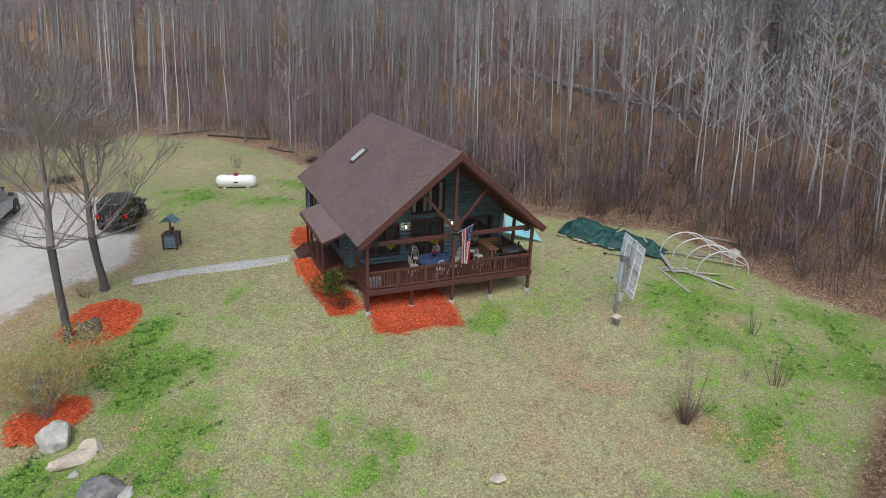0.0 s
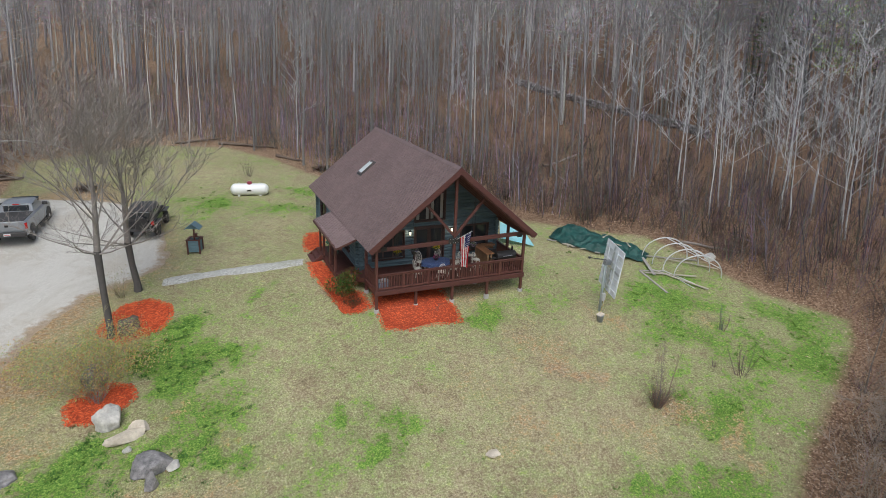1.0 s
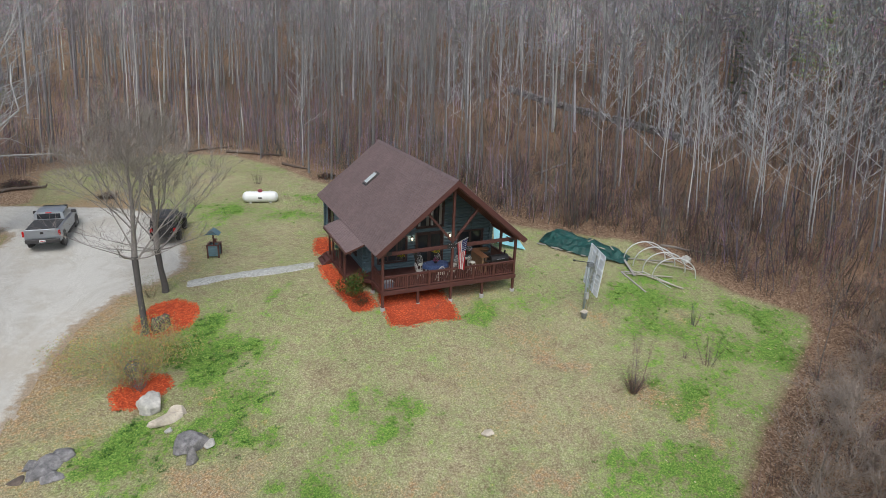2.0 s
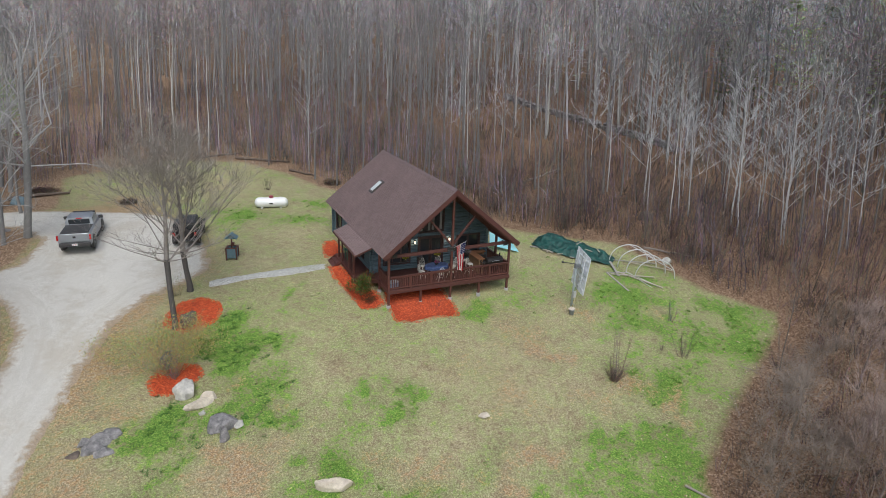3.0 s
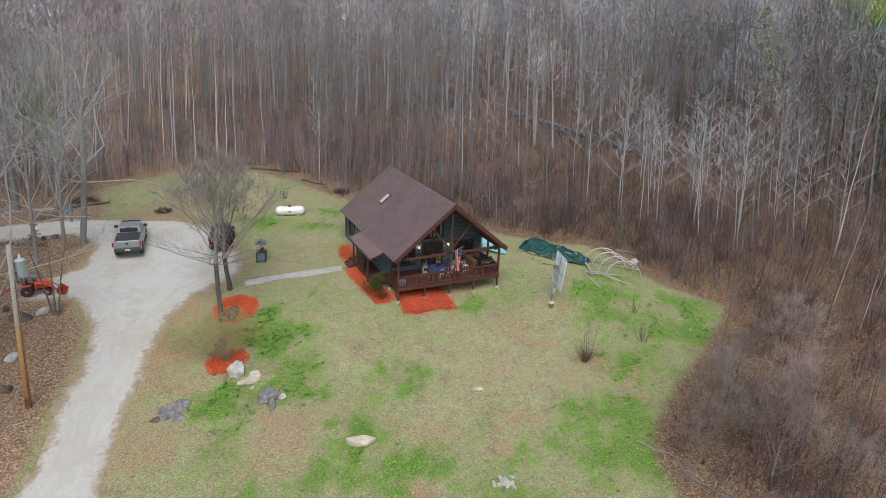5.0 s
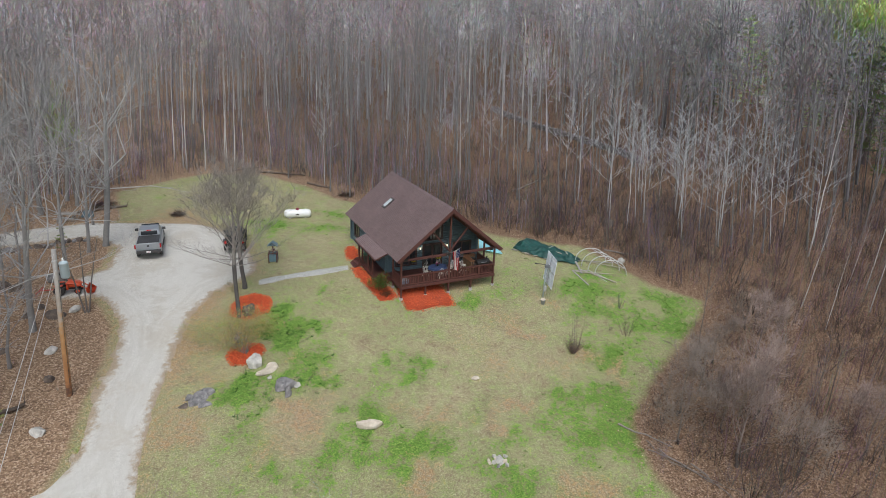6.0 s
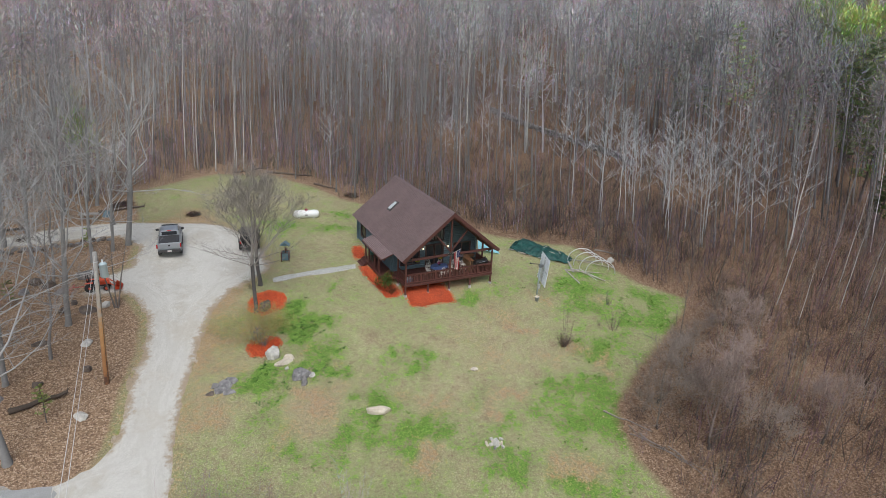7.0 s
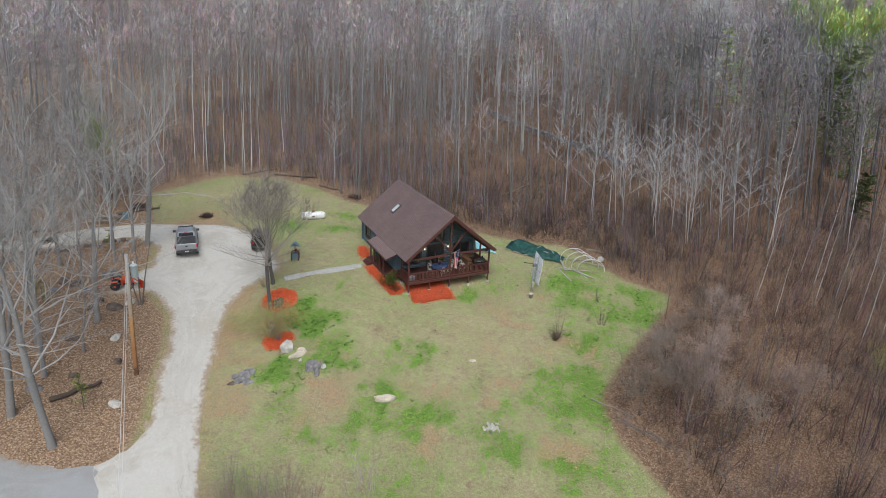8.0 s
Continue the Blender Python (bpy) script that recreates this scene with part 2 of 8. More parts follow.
M_GROUND = ground_material()
M_DRIVE = gravel_material("pale_gravel", (0.40, 0.388, 0.345), (0.535, 0.52, 0.47), (0.67, 0.655, 0.60), (0.43, 0.385, 0.305), 48.0)
M_PATH = gravel_material("path_stone", (0.25, 0.255, 0.23), (0.41, 0.41, 0.38), (0.57, 0.57, 0.535), (0.27, 0.28, 0.18), 16.0, (0.30, 0.30, 0.17), 0.13)
M_TAR = gravel_material("worn_asphalt", (0.27, 0.275, 0.27), (0.33, 0.335, 0.33), (0.40, 0.405, 0.40), (0.30, 0.295, 0.28), 60.0)
M_BARK = tinted("bark_and_twigs")
M_LEAFY = tinted("leaves", 0.7)
M_STAIN = wood_paint("red_brown_stain", (0.105, 0.035, 0.026))
M_STAIN_V = wood_paint("red_brown_stain_upright", (0.105, 0.035, 0.026), along=(12.0, 12.0, 1.0))
M_LOG = wood_paint("slate_blue_logs", (0.105, 0.165, 0.195), 0.6)
M_LOG_Y = wood_paint("slate_blue_logs_side", (0.105, 0.165, 0.195), 0.6, (12.0, 1.0, 12.0))
M_SOFFIT = wood_paint("dark_soffit_boards", (0.075, 0.045, 0.038))
M_SHINGLE = pieces_material("brown_shingles", [(0.0, (0.190, 0.134, 0.130)), (0.5, (0.207, 0.147, 0.142)), (1.0, (0.225, 0.161, 0.155))])
M_GLASS = glass_material("dark_window_glass")
M_MULCH = pieces_material("red_bark_mulch", [(0.0, (0.34, 0.045, 0.012)), (0.5, (0.62, 0.092, 0.022)), (1.0, (0.80, 0.17, 0.055))], 0.85)
M_CONCRETE = paint("concrete", (0.42, 0.41, 0.39), 0.9, fine=60)

# ---------------------------------------------------------------- builders


def mesh_np(name, verts, tris, material, tint=None):
    verts, tris = np.asarray(verts, np.float32).reshape(-1, 3), np.asarray(tris, np.int32).reshape(-1, 3)
    me = bpy.data.meshes.new(name)
    me.vertices.add(len(verts))
    me.vertices.foreach_set("co", verts.ravel())
    me.loops.add(3 * len(tris))
    me.loops.foreach_set("vertex_index", tris.ravel())
    me.polygons.add(len(tris))
    me.polygons.foreach_set("loop_start", np.arange(0, 3 * len(tris), 3, dtype=np.int32))
    if tint is not None:
        a = me.attributes.new("tint", "FLOAT_COLOR", "POINT")
        a.data.foreach_set("color", np.hstack([np.asarray(tint, np.float32).reshape(-1, 3), np.ones((len(verts), 1), np.float32)]).ravel())
    me.update(calc_edges=True)
    me.materials.append(material)
    return me


def part(name, bm, material, parent=None, label="", smooth=False):
    me = bpy.data.meshes.new(name)
    bm.normal_update()
    bm.to_mesh(me)
    bm.free()
    me.materials.append(material)
    if smooth:
        me.shade_smooth()
    ob = new(name, me)
    if parent:
        ob.parent = parent
    return tagged(ob, label)


def share(name, me, parent, m=None):
    ob = new(name, me)
    ob.parent = parent
    if m is not None:
        ob.matrix_basis = m
    return ob


def thing(name, label, category, m=None, group=""):
    ob = new(name)
    ob.empty_display_size = 0.2
    if m is not None:
        ob.matrix_basis = m
    return tagged(ob, label, category, group)


def box(bm, x0, y0, z0, x1, y1, z1, m=None, bevel=0.0):
    made = bmesh.ops.create_cube(bm, size=1.0, matrix=Matrix.LocRotScale(((x0 + x1) / 2, (y0 + y1) / 2, (z0 + z1) / 2), None, (abs(x1 - x0), abs(y1 - y0), abs(z1 - z0))))
    vs = made["verts"]
    if bevel:
        es = list({e for v in vs for e in v.link_edges})
        vs = [v for f in bmesh.ops.bevel(bm, geom=es, offset=bevel, segments=1, affect="EDGES")["faces"] for v in f.verts] + [v for v in vs if v.is_valid]
        vs = list({v for v in vs if v.is_valid})
    if m is not None:
        bmesh.ops.transform(bm, matrix=m, verts=vs)
    return bm


def boxes(*rows, m=None, bevel=0.0):
    bm = bmesh.new()
    for r in rows:
        box(bm, *r, m=m, bevel=bevel)
    return bm


def beam(bm, a, b, w, h, bevel=0.008):
    """A squared timber from a to b."""
    a, b = Vector(a), Vector(b)
    q = (b - a).to_track_quat("X", "Z").to_matrix().to_4x4()
    box(bm, 0, -w / 2, -h / 2, (b - a).length, w / 2, h / 2, m=Matrix.Translation(a) @ q, bevel=bevel)
    return bm


def tube(bm, pts, radii, n=8, cap=True):
    """A round, tapering rod through the points."""
    pts = [Vector(p) for p in pts]
    radii = [radii] * len(pts) if isinstance(radii, (int, float)) else radii
    rings, up = [], Vector((0.0, 0.0, 1.0))
    for i, p in enumerate(pts):
        d = (pts[min(i + 1, len(pts) - 1)] - pts[max(i - 1, 0)]).normalized()
        side = d.cross(up if abs(d.z) < 0.95 else Vector((1, 0, 0))).normalized()
        other = d.cross(side)
        rings.append([bm.verts.new(p + radii[i] * (side * math.cos(2 * math.pi * k / n) + other * math.sin(2 * math.pi * k / n))) for k in range(n)])
    for a, b in zip(rings, rings[1:]):
        for k in range(n):
            bm.faces.new((a[k], a[(k + 1) % n], b[(k + 1) % n], b[k]))
    if cap:
        bm.faces.new(rings[0][::-1])
        bm.faces.new(rings[-1])
    return bm


def lathe(bm, profile, n=16, m=None):
    """A turned body from (radius, height) pairs."""
    rings = [[bm.verts.new((r * math.cos(2 * math.pi * k / n), r * math.sin(2 * math.pi * k / n), z)) for k in range(n)] for r, z in profile]
    for a, b in zip(rings, rings[1:]):
        for k in range(n):
            bm.faces.new((a[k], a[(k + 1) % n], b[(k + 1) % n], b[k]))
    bm.faces.new(rings[0][::-1])
    bm.faces.new(rings[-1])
    if m is not None:
        bmesh.ops.transform(bm, matrix=m, verts=[v for r in rings for v in r])
    return bm


class Soup:
    """Many small rods and spikes, gathered as plain triangles."""

    def __init__(self):
        self.v, self.f, self.c = [], [], []

    def spike(self, a, b, r, tint, up=None):
        a, b = np.asarray(a, float), np.asarray(b, float)
        d = b - a
        s = np.cross(d, (0.31, 0.17, 0.93))
        s /= np.linalg.norm(s) + 1e-9
        o = np.cross(d, s)
        o /= np.linalg.norm(o) + 1e-9
        k = len(self.v)
        self.v += [a + r * s, a + 0.8 * r * o, a - r * s, b]
        self.f += [(k, k + 1, k + 3), (k + 1, k + 2, k + 3)]
        self.c += [tint] * 4

    def rod(self, pts, radii, tint, n=5, tints=None):
        pts = np.asarray(pts, float)
        k0 = len(self.v)
        for i, p in enumerate(pts):
            d = pts[min(i + 1, len(pts) - 1)] - pts[max(i - 1, 0)]
            s = np.cross(d, (0.9, 0.1, 0.12) if abs(d[2]) > abs(d[0]) + abs(d[1]) else (0.1, 0.1, 1.0))
            s /= np.linalg.norm(s) + 1e-9
            o = np.cross(d, s)
            o /= np.linalg.norm(o) + 1e-9
            for j in range(n):
                w = 2 * math.pi * j / n
                self.v.append(p + radii[i] * (math.cos(w) * s + math.sin(w) * o))
                self.c.append(tints[i] if tints else tint)
        for i in range(len(pts) - 1):
            a, b = k0 + i * n, k0 + (i + 1) * n
            for j in range(n):
                h = (j + 1) % n
                self.f += [(a + j, a + h, b + h), (a + j, b + h, b + j)]

    def arrays(self):
        return np.array(self.v, np.float32), np.array(self.f, np.int32), np.array(self.c, np.float32)


def joined(placed):
    """Arrays of many placed copies: (arrays, place, turn, scale, height scale, tint factor, lean)."""
    vs, fs, cs, k = [], [], [], 0
    for (v, f, c), (x, y, z), turn, s, sz, tf, lean in placed:
        ca, sa = math.cos(turn) * s, math.sin(turn) * s
        w = np.empty_like(v)
        w[:, 0], w[:, 1], w[:, 2] = v[:, 0] * ca - v[:, 1] * sa + x, v[:, 0] * sa + v[:, 1] * ca + y, v[:, 2] * sz + z
        w[:, 0] += lean[0] * v[:, 2] * sz
        w[:, 1] += lean[1] * v[:, 2] * sz
        vs.append(w)
        fs.append(f + k)
        cs.append(c * np.asarray(tf, np.float32))
        k += len(v)
    return np.vstack(vs), np.vstack(fs), np.vstack(cs)


# ---------------------------------------------------------------- the lie of the land


def ground_z(x, y):
    u, v = 30 * math.tanh(x / 30), 30 * math.tanh(y / 30)
    z = -0.95 + 0.0448 * u + 0.1527 * v + 0.00097 * u * u - 0.0005 * u * v - 0.0027 * v * v
    z += 0.6 * math.exp(-((x + 1) ** 2 + (y - 3) ** 2) / 32)
    s = min(0.45 * x + 0.89 * y, 320.0) - 38
    f = s - 40
    return z + 0.06 * (s + math.sqrt(s * s + 150)) - 0.12 + 0.03 * (f + math.sqrt(f * f + 600)) - 0.1


def inside(x, y, poly):
    hit = False
    for (ax, ay), (bx, by) in zip(poly, poly[1:] + poly[:1]):
        if (ay > y) != (by > y) and x < (bx - ax) * (y - ay) / (by - ay) + ax:
            hit = not hit
    return hit


def to_edge(x, y, poly, closed=True):
    """Distance from the outline."""
    best = 1e9
    for (ax, ay), (bx, by) in zip(poly, poly[1:] + (poly[:1] if closed else [])):
        dx, dy = bx - ax, by - ay
        k = max(0.0, min(1.0, ((x - ax) * dx + (y - ay) * dy) / (dx * dx + dy * dy + 1e-9)))
        best = min(best, math.hypot(x - ax - k * dx, y - ay - k * dy))
    return best


LAWN = [(-21, 36), (-14.6, 40), (-10.7, 41.5), (-3.6, 38), (-0.2, 31.5), (2.3, 24.5), (9, 14), (14, 8), (20.2, 3.2), (21.2, -1.2), (21.8, -4.5), (24.5, -8.3),
        (22.6, -9.9), (18.4, -12), (13, -14.6), (9.5, -16.6), (8.5, -18.8), (8, -21.4), (8.2, -27), (2, -35), (-18, -36), (-20, -14.6), (-22.6, -8.6), (-21.5, -3.5),
        (-20.5, 0.2), (-20.1, 4), (-20.9, 7), (-21.2, 13), (-20.3, 18), (-20.5, 26)]
DRIVE = [(-25.3, -10.4), (-24.8, -16.0), (-19.4, -17.0), (-19.7, -14.6), (-19.3, -12.0), (-18.8, -8.9), (-18.0, -5.3), (-16.7, -1.1), (-15.1, 3.7), (-13.3, 6.4), (-11.0, 7.7), (-9.6, 9.0), (-9.4, 13.0), (-10.1, 17.0), (-11.7, 20.3), (-13.8, 22.3), (-16.7, 23.2), (-19.4, 24.2),
         (-23, 25.2), (-27.2, 25.0), (-31.7, 23.8), (-36, 22.8), (-36, 20.6), (-29.4, 19.9), (-25.5, 20.5), (-22.4, 20.6), (-20.6, 17.4), (-21.2, 13.4), (-24.6, 11.2), (-24.8, 8.6), (-21.6, 8.2), (-20.8, 6.6),
         (-20.2, 4.0), (-20.5, 0.2), (-21.6, -3.5), (-22.0, -6.8), (-22.5, -8.5), (-23.5, -9.7)]
ROAD = [(-23.9, -11.0), (-23.4, -16.5), (-18.5, -17.5), (-18, -20), (-18, -34), (-26, -36), (-60, -16), (-60, 1), (-40, -1.5), (-30.4, -7.4), (-28.9, -8.6), (-27.3, -9.8), (-25.0, -10.4)]
LUSH = [(-6.3, 19.4, 1.9, 0.6), (-2.1, 16.7, 1.6, 0.55), (0.4, 20.0, 1.3, 0.55), (-9.3, 1.9, 1.0, 0.8), (-9.5, -1.0, 1.5, 0.8), (-7.6, -0.2, 1.0, 0.5), (-6.8, -1.2, 0.7, 0.4), (-3.2, -5.1, 0.45, 0.8), (-2.4, -7.5, 1.4, 0.45),
        (-5.0, 3.8, 0.5, 0.6), (14.2, -5.9, 1.7, 0.35), (21.3, -7.5, 2.0, 0.6), (17.0, -8.6, 1.4, 0.4), (19.3, -10.1, 1.6, 0.5), (12.7, -10.8, 1.4, 0.55), (5.5, -1.3, 1.2, 0.5), (15.8, -2.7, 2.0, 0.5), (-3.4, -1.8, 0.4, 0.6), (-1.0, -7.0, 1.0, 0.4),
        (-8.4, -6.0, 1.2, 0.7), (-6.5, -10.4, 1.2, 0.65), (-3.2, -13.5, 1.3, 0.55), (10.9, -10.8, 1.2, 0.45), (9.8, -14.7, 1.6, 0.55), (8.6, -17.4, 1.6, 0.55), (7.2, -13.4, 1.4, 0.5), (1.0, -14.4, 1.2, 0.45), (-5.2, -13.8, 1.3, 0.45), (-8.8, -12.4, 1.4, 0.6),
        (-12.4, -5.2, 1.0, 0.45), (-12.1, -13.2, 1.4, 0.5), (-9.0, -3.9, 1.3, 0.5), (-7.2, -3.6, 1.2, 0.3), (-12.4, -6.9, 1.9, 0.5), (-10.6, -5.0, 0.8, 0.5), (-10.4, 0.6, 1.2, 0.5), (-14.0, -4.9, 1.2, 0.4), (-5.6, -9.0, 1.0, 0.4), (4.2, -14.6, 1.6, 0.4), (-1.2, -15.6, 1.2, 0.35), (4.6, -22.5, 2.6, 0.35), (0.2, -17.9, 1.7, 0.55), (5.8, -16.8, 1.5, 0.5), (-2.5, -12.5, 1.0, 0.4), (0.9, -11.8, 1.0, 0.4), (2.8, -21.0, 1.5, 0.4), (-9.0, -20.0, 3.0, 0.35), (-13.2, -9.2, 1.2, 0.3)]
BARE = [(6.8, -4.2, 1.6, 0.38), (7.7, -6.4, 0.9, 0.55), (2.9, -5.8, 1.4, 0.24), (4.0, -8.8, 1.4, 0.34), (-8.9, -3.0, 0.7, 0.45), (-7.5, -5.0, 0.5, 0.35), (10.2, -10.3, 1.0, 0.6), (0.9, -13.2, 0.9, 0.6), (-1.4, -12.3, 0.7, 0.6), (3.2, -12.6, 0.8, 0.6),
        (-7.4, -8.0, 1.0, 0.28), (-10.7, -7.7, 1.1, 0.65), (-15.4, -0.5, 1.8, 0.45), (-16.6, -7.3, 1.6, 0.45), (-14.9, -3.6, 1.2, 0.3), (-2.9, -11.3, 0.7, 0.5), (-4.9, -15.9, 1.4, 0.5), (3.7, -19.8, 1.6, 0.6), (-9.4, -9.4, 1.3, 0.45), (-15.0, 24.5, 3.2, 0.5),
        (6.0, 1.8, 1.8, 0.72), (-13.2, 3.6, 1.8, 0.3), (10.9, -13.2, 0.7, 0.5), (12.0, -11.9, 0.6, 0.5), (-4.0, -10.4, 0.6, 0.4), (7.9, -10.5, 1.0, 0.3), (-14.6, 6.2, 1.4, 0.4), (-12.5, -10.8, 1.6, 0.35), (16.9, -5.9, 0.9, 0.35), (11.6, -3.6, 1.0, 0.45)]


def np_inside(x, y, poly):
    hit = np.zeros(x.shape, bool)
    for (ax, ay), (bx, by) in zip(poly, poly[1:] + poly[:1]):
        if ay != by:
            hit ^= ((ay > y) != (by > y)) & (x < (bx - ax) * (y - ay) / (by - ay) + ax)
    return hit


def np_edge(x, y, poly):
    best = np.full(x.shape, 1e9)
    for (ax, ay), (bx, by) in zip(poly, poly[1:] + poly[:1]):
        dx, dy = bx - ax, by - ay
        k = np.clip(((x - ax) * dx + (y - ay) * dy) / (dx * dx + dy * dy + 1e-9), 0, 1)
        best = np.minimum(best, np.hypot(x - ax - k * dx, y - ay - k * dy))
    return best


def zones(x, y):
    """Leaf litter, fresh growth and bare earth, for arrays of places."""
    d = np_edge(x, y, LAWN)
    d = np.where(np_inside(x, y, LAWN), -d, d)
    litter = 1 / (1 + np.exp(-np.clip(d, -20, 20) * 1.6))
    e = np_edge(x, y, DRIVE)
    x, y = x + 0.55 * np.sin(1.9 * y + 1.3 * np.sin(1.1 * x)) + 0.3 * np.sin(4.3 * y + 2.1 * x), y + 0.55 * np.sin(1.7 * x + 1.2 * np.sin(0.9 * y)) + 0.3 * np.sin(3.9 * x - 2.4 * y)
    lush = sum(k * np.exp(-((x - a) ** 2 + (y - b) ** 2) / (r * r)) for a, b, r, k in LUSH)
    bare = sum(k * np.exp(-((x - a) ** 2 + (y - b) ** 2) / (r * r)) for a, b, r, k in BARE)
    bare = bare + 0.28 * np.exp(-((e / 0.9) ** 2))
    litter = litter * (1 - 0.5 * np.exp(-((e / 0.7) ** 2)))
    return litter, lush + 0.12 / (1 + np.exp(-np.clip(x - 11, -20, 20))), bare


def axis(lo, hi, step, far):
    mid = list(np.arange(lo, hi + 0.01, step))
    out, s = [], step
    while hi < far:
        s *= 1.35
        hi += s
        out.append(hi)
    low, s, left = [], step, lo
    while left > -far:
        s *= 1.35
        left -= s
        low.append(left)
    return low[::-1] + mid + out


def build_ground():
    xs, ys = axis(-42, 44, 0.45, 2200), axis(-42, 62, 0.45, 2200)
    X, Y = np.meshgrid(np.array(xs), np.array(ys))
    X, Y = X.ravel(), Y.ravel()
    flat = np.where(np_inside(X, Y, DRIVE) | np_inside(X, Y, ROAD), 0.25, 1.0)
    litter, lush, bare = zones(X, Y)
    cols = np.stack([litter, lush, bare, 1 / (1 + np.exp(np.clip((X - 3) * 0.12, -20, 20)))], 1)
    verts = []
    for x, y, k in zip(X.tolist(), Y.tolist(), flat.tolist()):
        verts.append((x, y, ground_z(x, y) + k * (0.10 * noise.noise((x * 0.25, y * 0.25, 0)) + 0.04 * noise.noise((x * 0.9, y * 0.9, 5)))))
    nx = len(xs)
    quads = [(j * nx + i, j * nx + i + 1, (j + 1) * nx + i + 1, (j + 1) * nx + i) for j in range(len(ys) - 1) for i in range(nx - 1)]
    me = bpy.data.meshes.new("ground")
    me.from_pydata(verts, [], quads)
    a = me.attributes.new("zone", "FLOAT_COLOR", "POINT")
    a.data.foreach_set("color", np.array(cols, np.float32).ravel())
    me.shade_smooth()
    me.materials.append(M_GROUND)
    return tagged(new("ground", me), "patchy tan and green spring lawn edged with brown leaf litter", "ground", kind="structure")


def sheet(name, outline, material, lift, label, category, step=0.5, kind="structure", crown=0.0, ragged=0.18):
    """A thin sheet that follows the ground inside an outline with an uneven edge."""
    pts = []
    for (ax, ay), (bx, by) in zip(outline, outline[1:] + outline[:1]):
        n = max(1, int(math.hypot(bx - ax, by - ay) / step))
        for i in range(n):
            x, y = ax + (bx - ax) * i / n, ay + (by - ay) * i / n
            pts.append((x + ragged * (noise.noise((x * 0.6, y * 0.6, 2)) + 0.6 * noise.noise((x * 2.3, y * 2.3, 4))), y + ragged * (noise.noise((x * 0.6, y * 0.6, 9)) + 0.6 * noise.noise((x * 2.3, y * 2.3, 6)))))
    bm = bmesh.new()
    f = bm.faces.new([bm.verts.new((x, y, 0)) for x, y in pts])
    x0, x1 = min(p[0] for p in pts), max(p[0] for p in pts)
    y0, y1 = min(p[1] for p in pts), max(p[1] for p in pts)
    for k in range(1, int((x1 - x0) / step)):
        bmesh.ops.bisect_plane(bm, geom=bm.verts[:] + bm.edges[:] + bm.faces[:], plane_co=(x0 + k * step, 0, 0), plane_no=(1, 0, 0))
    for k in range(1, int((y1 - y0) / step)):
        bmesh.ops.bisect_plane(bm, geom=bm.verts[:] + bm.edges[:] + bm.faces[:], plane_co=(0, y0 + k * step, 0), plane_no=(0, 1, 0))
    rim = bm.verts.layers.float.new("rim")
    for v in bm.verts:
        x, y = v.co.x, v.co.y
        e = to_edge(x, y, outline)
        v[rim] = e + 3.0 * math.exp(-((x + 24.8) ** 2 + (y + 13.2) ** 2) / 12.0)
        h = 0.25 * (0.10 * noise.noise((x * 0.25, y * 0.25, 0)) + 0.04 * noise.noise((x * 0.9, y * 0.9, 5)))
        v.co.z = ground_z(x, y) + h + lift * min(1.0, 0.1 + v[rim] / 0.6) - 0.09 * math.exp(-e / 0.08) * (1 - math.exp(-((x + 24.8) ** 2 + (y + 13.2) ** 2) / 12.0)) + crown * (1 - math.exp(-e / 0.35))
    for g in bm.faces:
        if g.normal.z < 0:
            g.normal_flip()
    return tagged(part(name, bm, material, smooth=True), label, category, kind=kind)


build_ground()
sheet("road", ROAD, M_TAR, 0.055, "worn pale grey asphalt road mouth beside leaf litter", "road", 0.6, ragged=0.3)
sheet("driveway", DRIVE, M_DRIVE, 0.07, "pale grey gravel driveway and parking yard with wheel tracks", "driveway", 0.45, ragged=0.26)
sheet("pavement", [(-2.0, 7.1), (-4.6, 7.5), (-7.3, 7.75), (-9.9, 7.7), (-9.9, 6.55), (-7.4, 6.5), (-4.7, 6.25), (-2.1, 5.8)], M_PATH, 0.06, "crushed stone garden path from driveway to porch steps", "path", 0.3, ragged=0.3)
# ---------------------------------------------------------------- the log house
FLOOR = 0.70
RIDGE_X, RIDGE_Z, PITCH = 4.22, 6.86, 0.811
ROOF_Y0, ROOF_Y1, HALF = -0.38, 13.35, 4.72
WX0, WX1, WY0, WY1 = 0.08, 8.36, 3.3, 12.9


def roof_z(x):
    return RIDGE_Z - PITCH * abs(x - RIDGE_X)


house = thing("log_house", "slate blue log house with brown shingle gable roof and red-brown porch", "house", pose(0, 0, 0))


def log_mesh(bm, a, b, r=0.1, n=10):
    """One milled log with a rounded face, lying from a to b."""
    a, b = Vector(a), Vector(b)
    d = (b - a).normalized()
    side = d.cross(Vector((0, 0, 1)))
    prof = [(1.0 * math.cos(2 * math.pi * k / n), 0.97 * math.sin(2 * math.pi * k / n)) for k in range(n)]
    rings = [[bm.verts.new(p + side * (r * u) + Vector((0, 0, r * w))) for u, w in prof] for p in (a, b)]
    for k in range(n):
        bm.faces.new((rings[0][k], rings[0][(k + 1) % n], rings[1][(k + 1) % n], rings[1][k]))
    bm.faces.new(rings[0][::-1])
    bm.faces.new(rings[1])


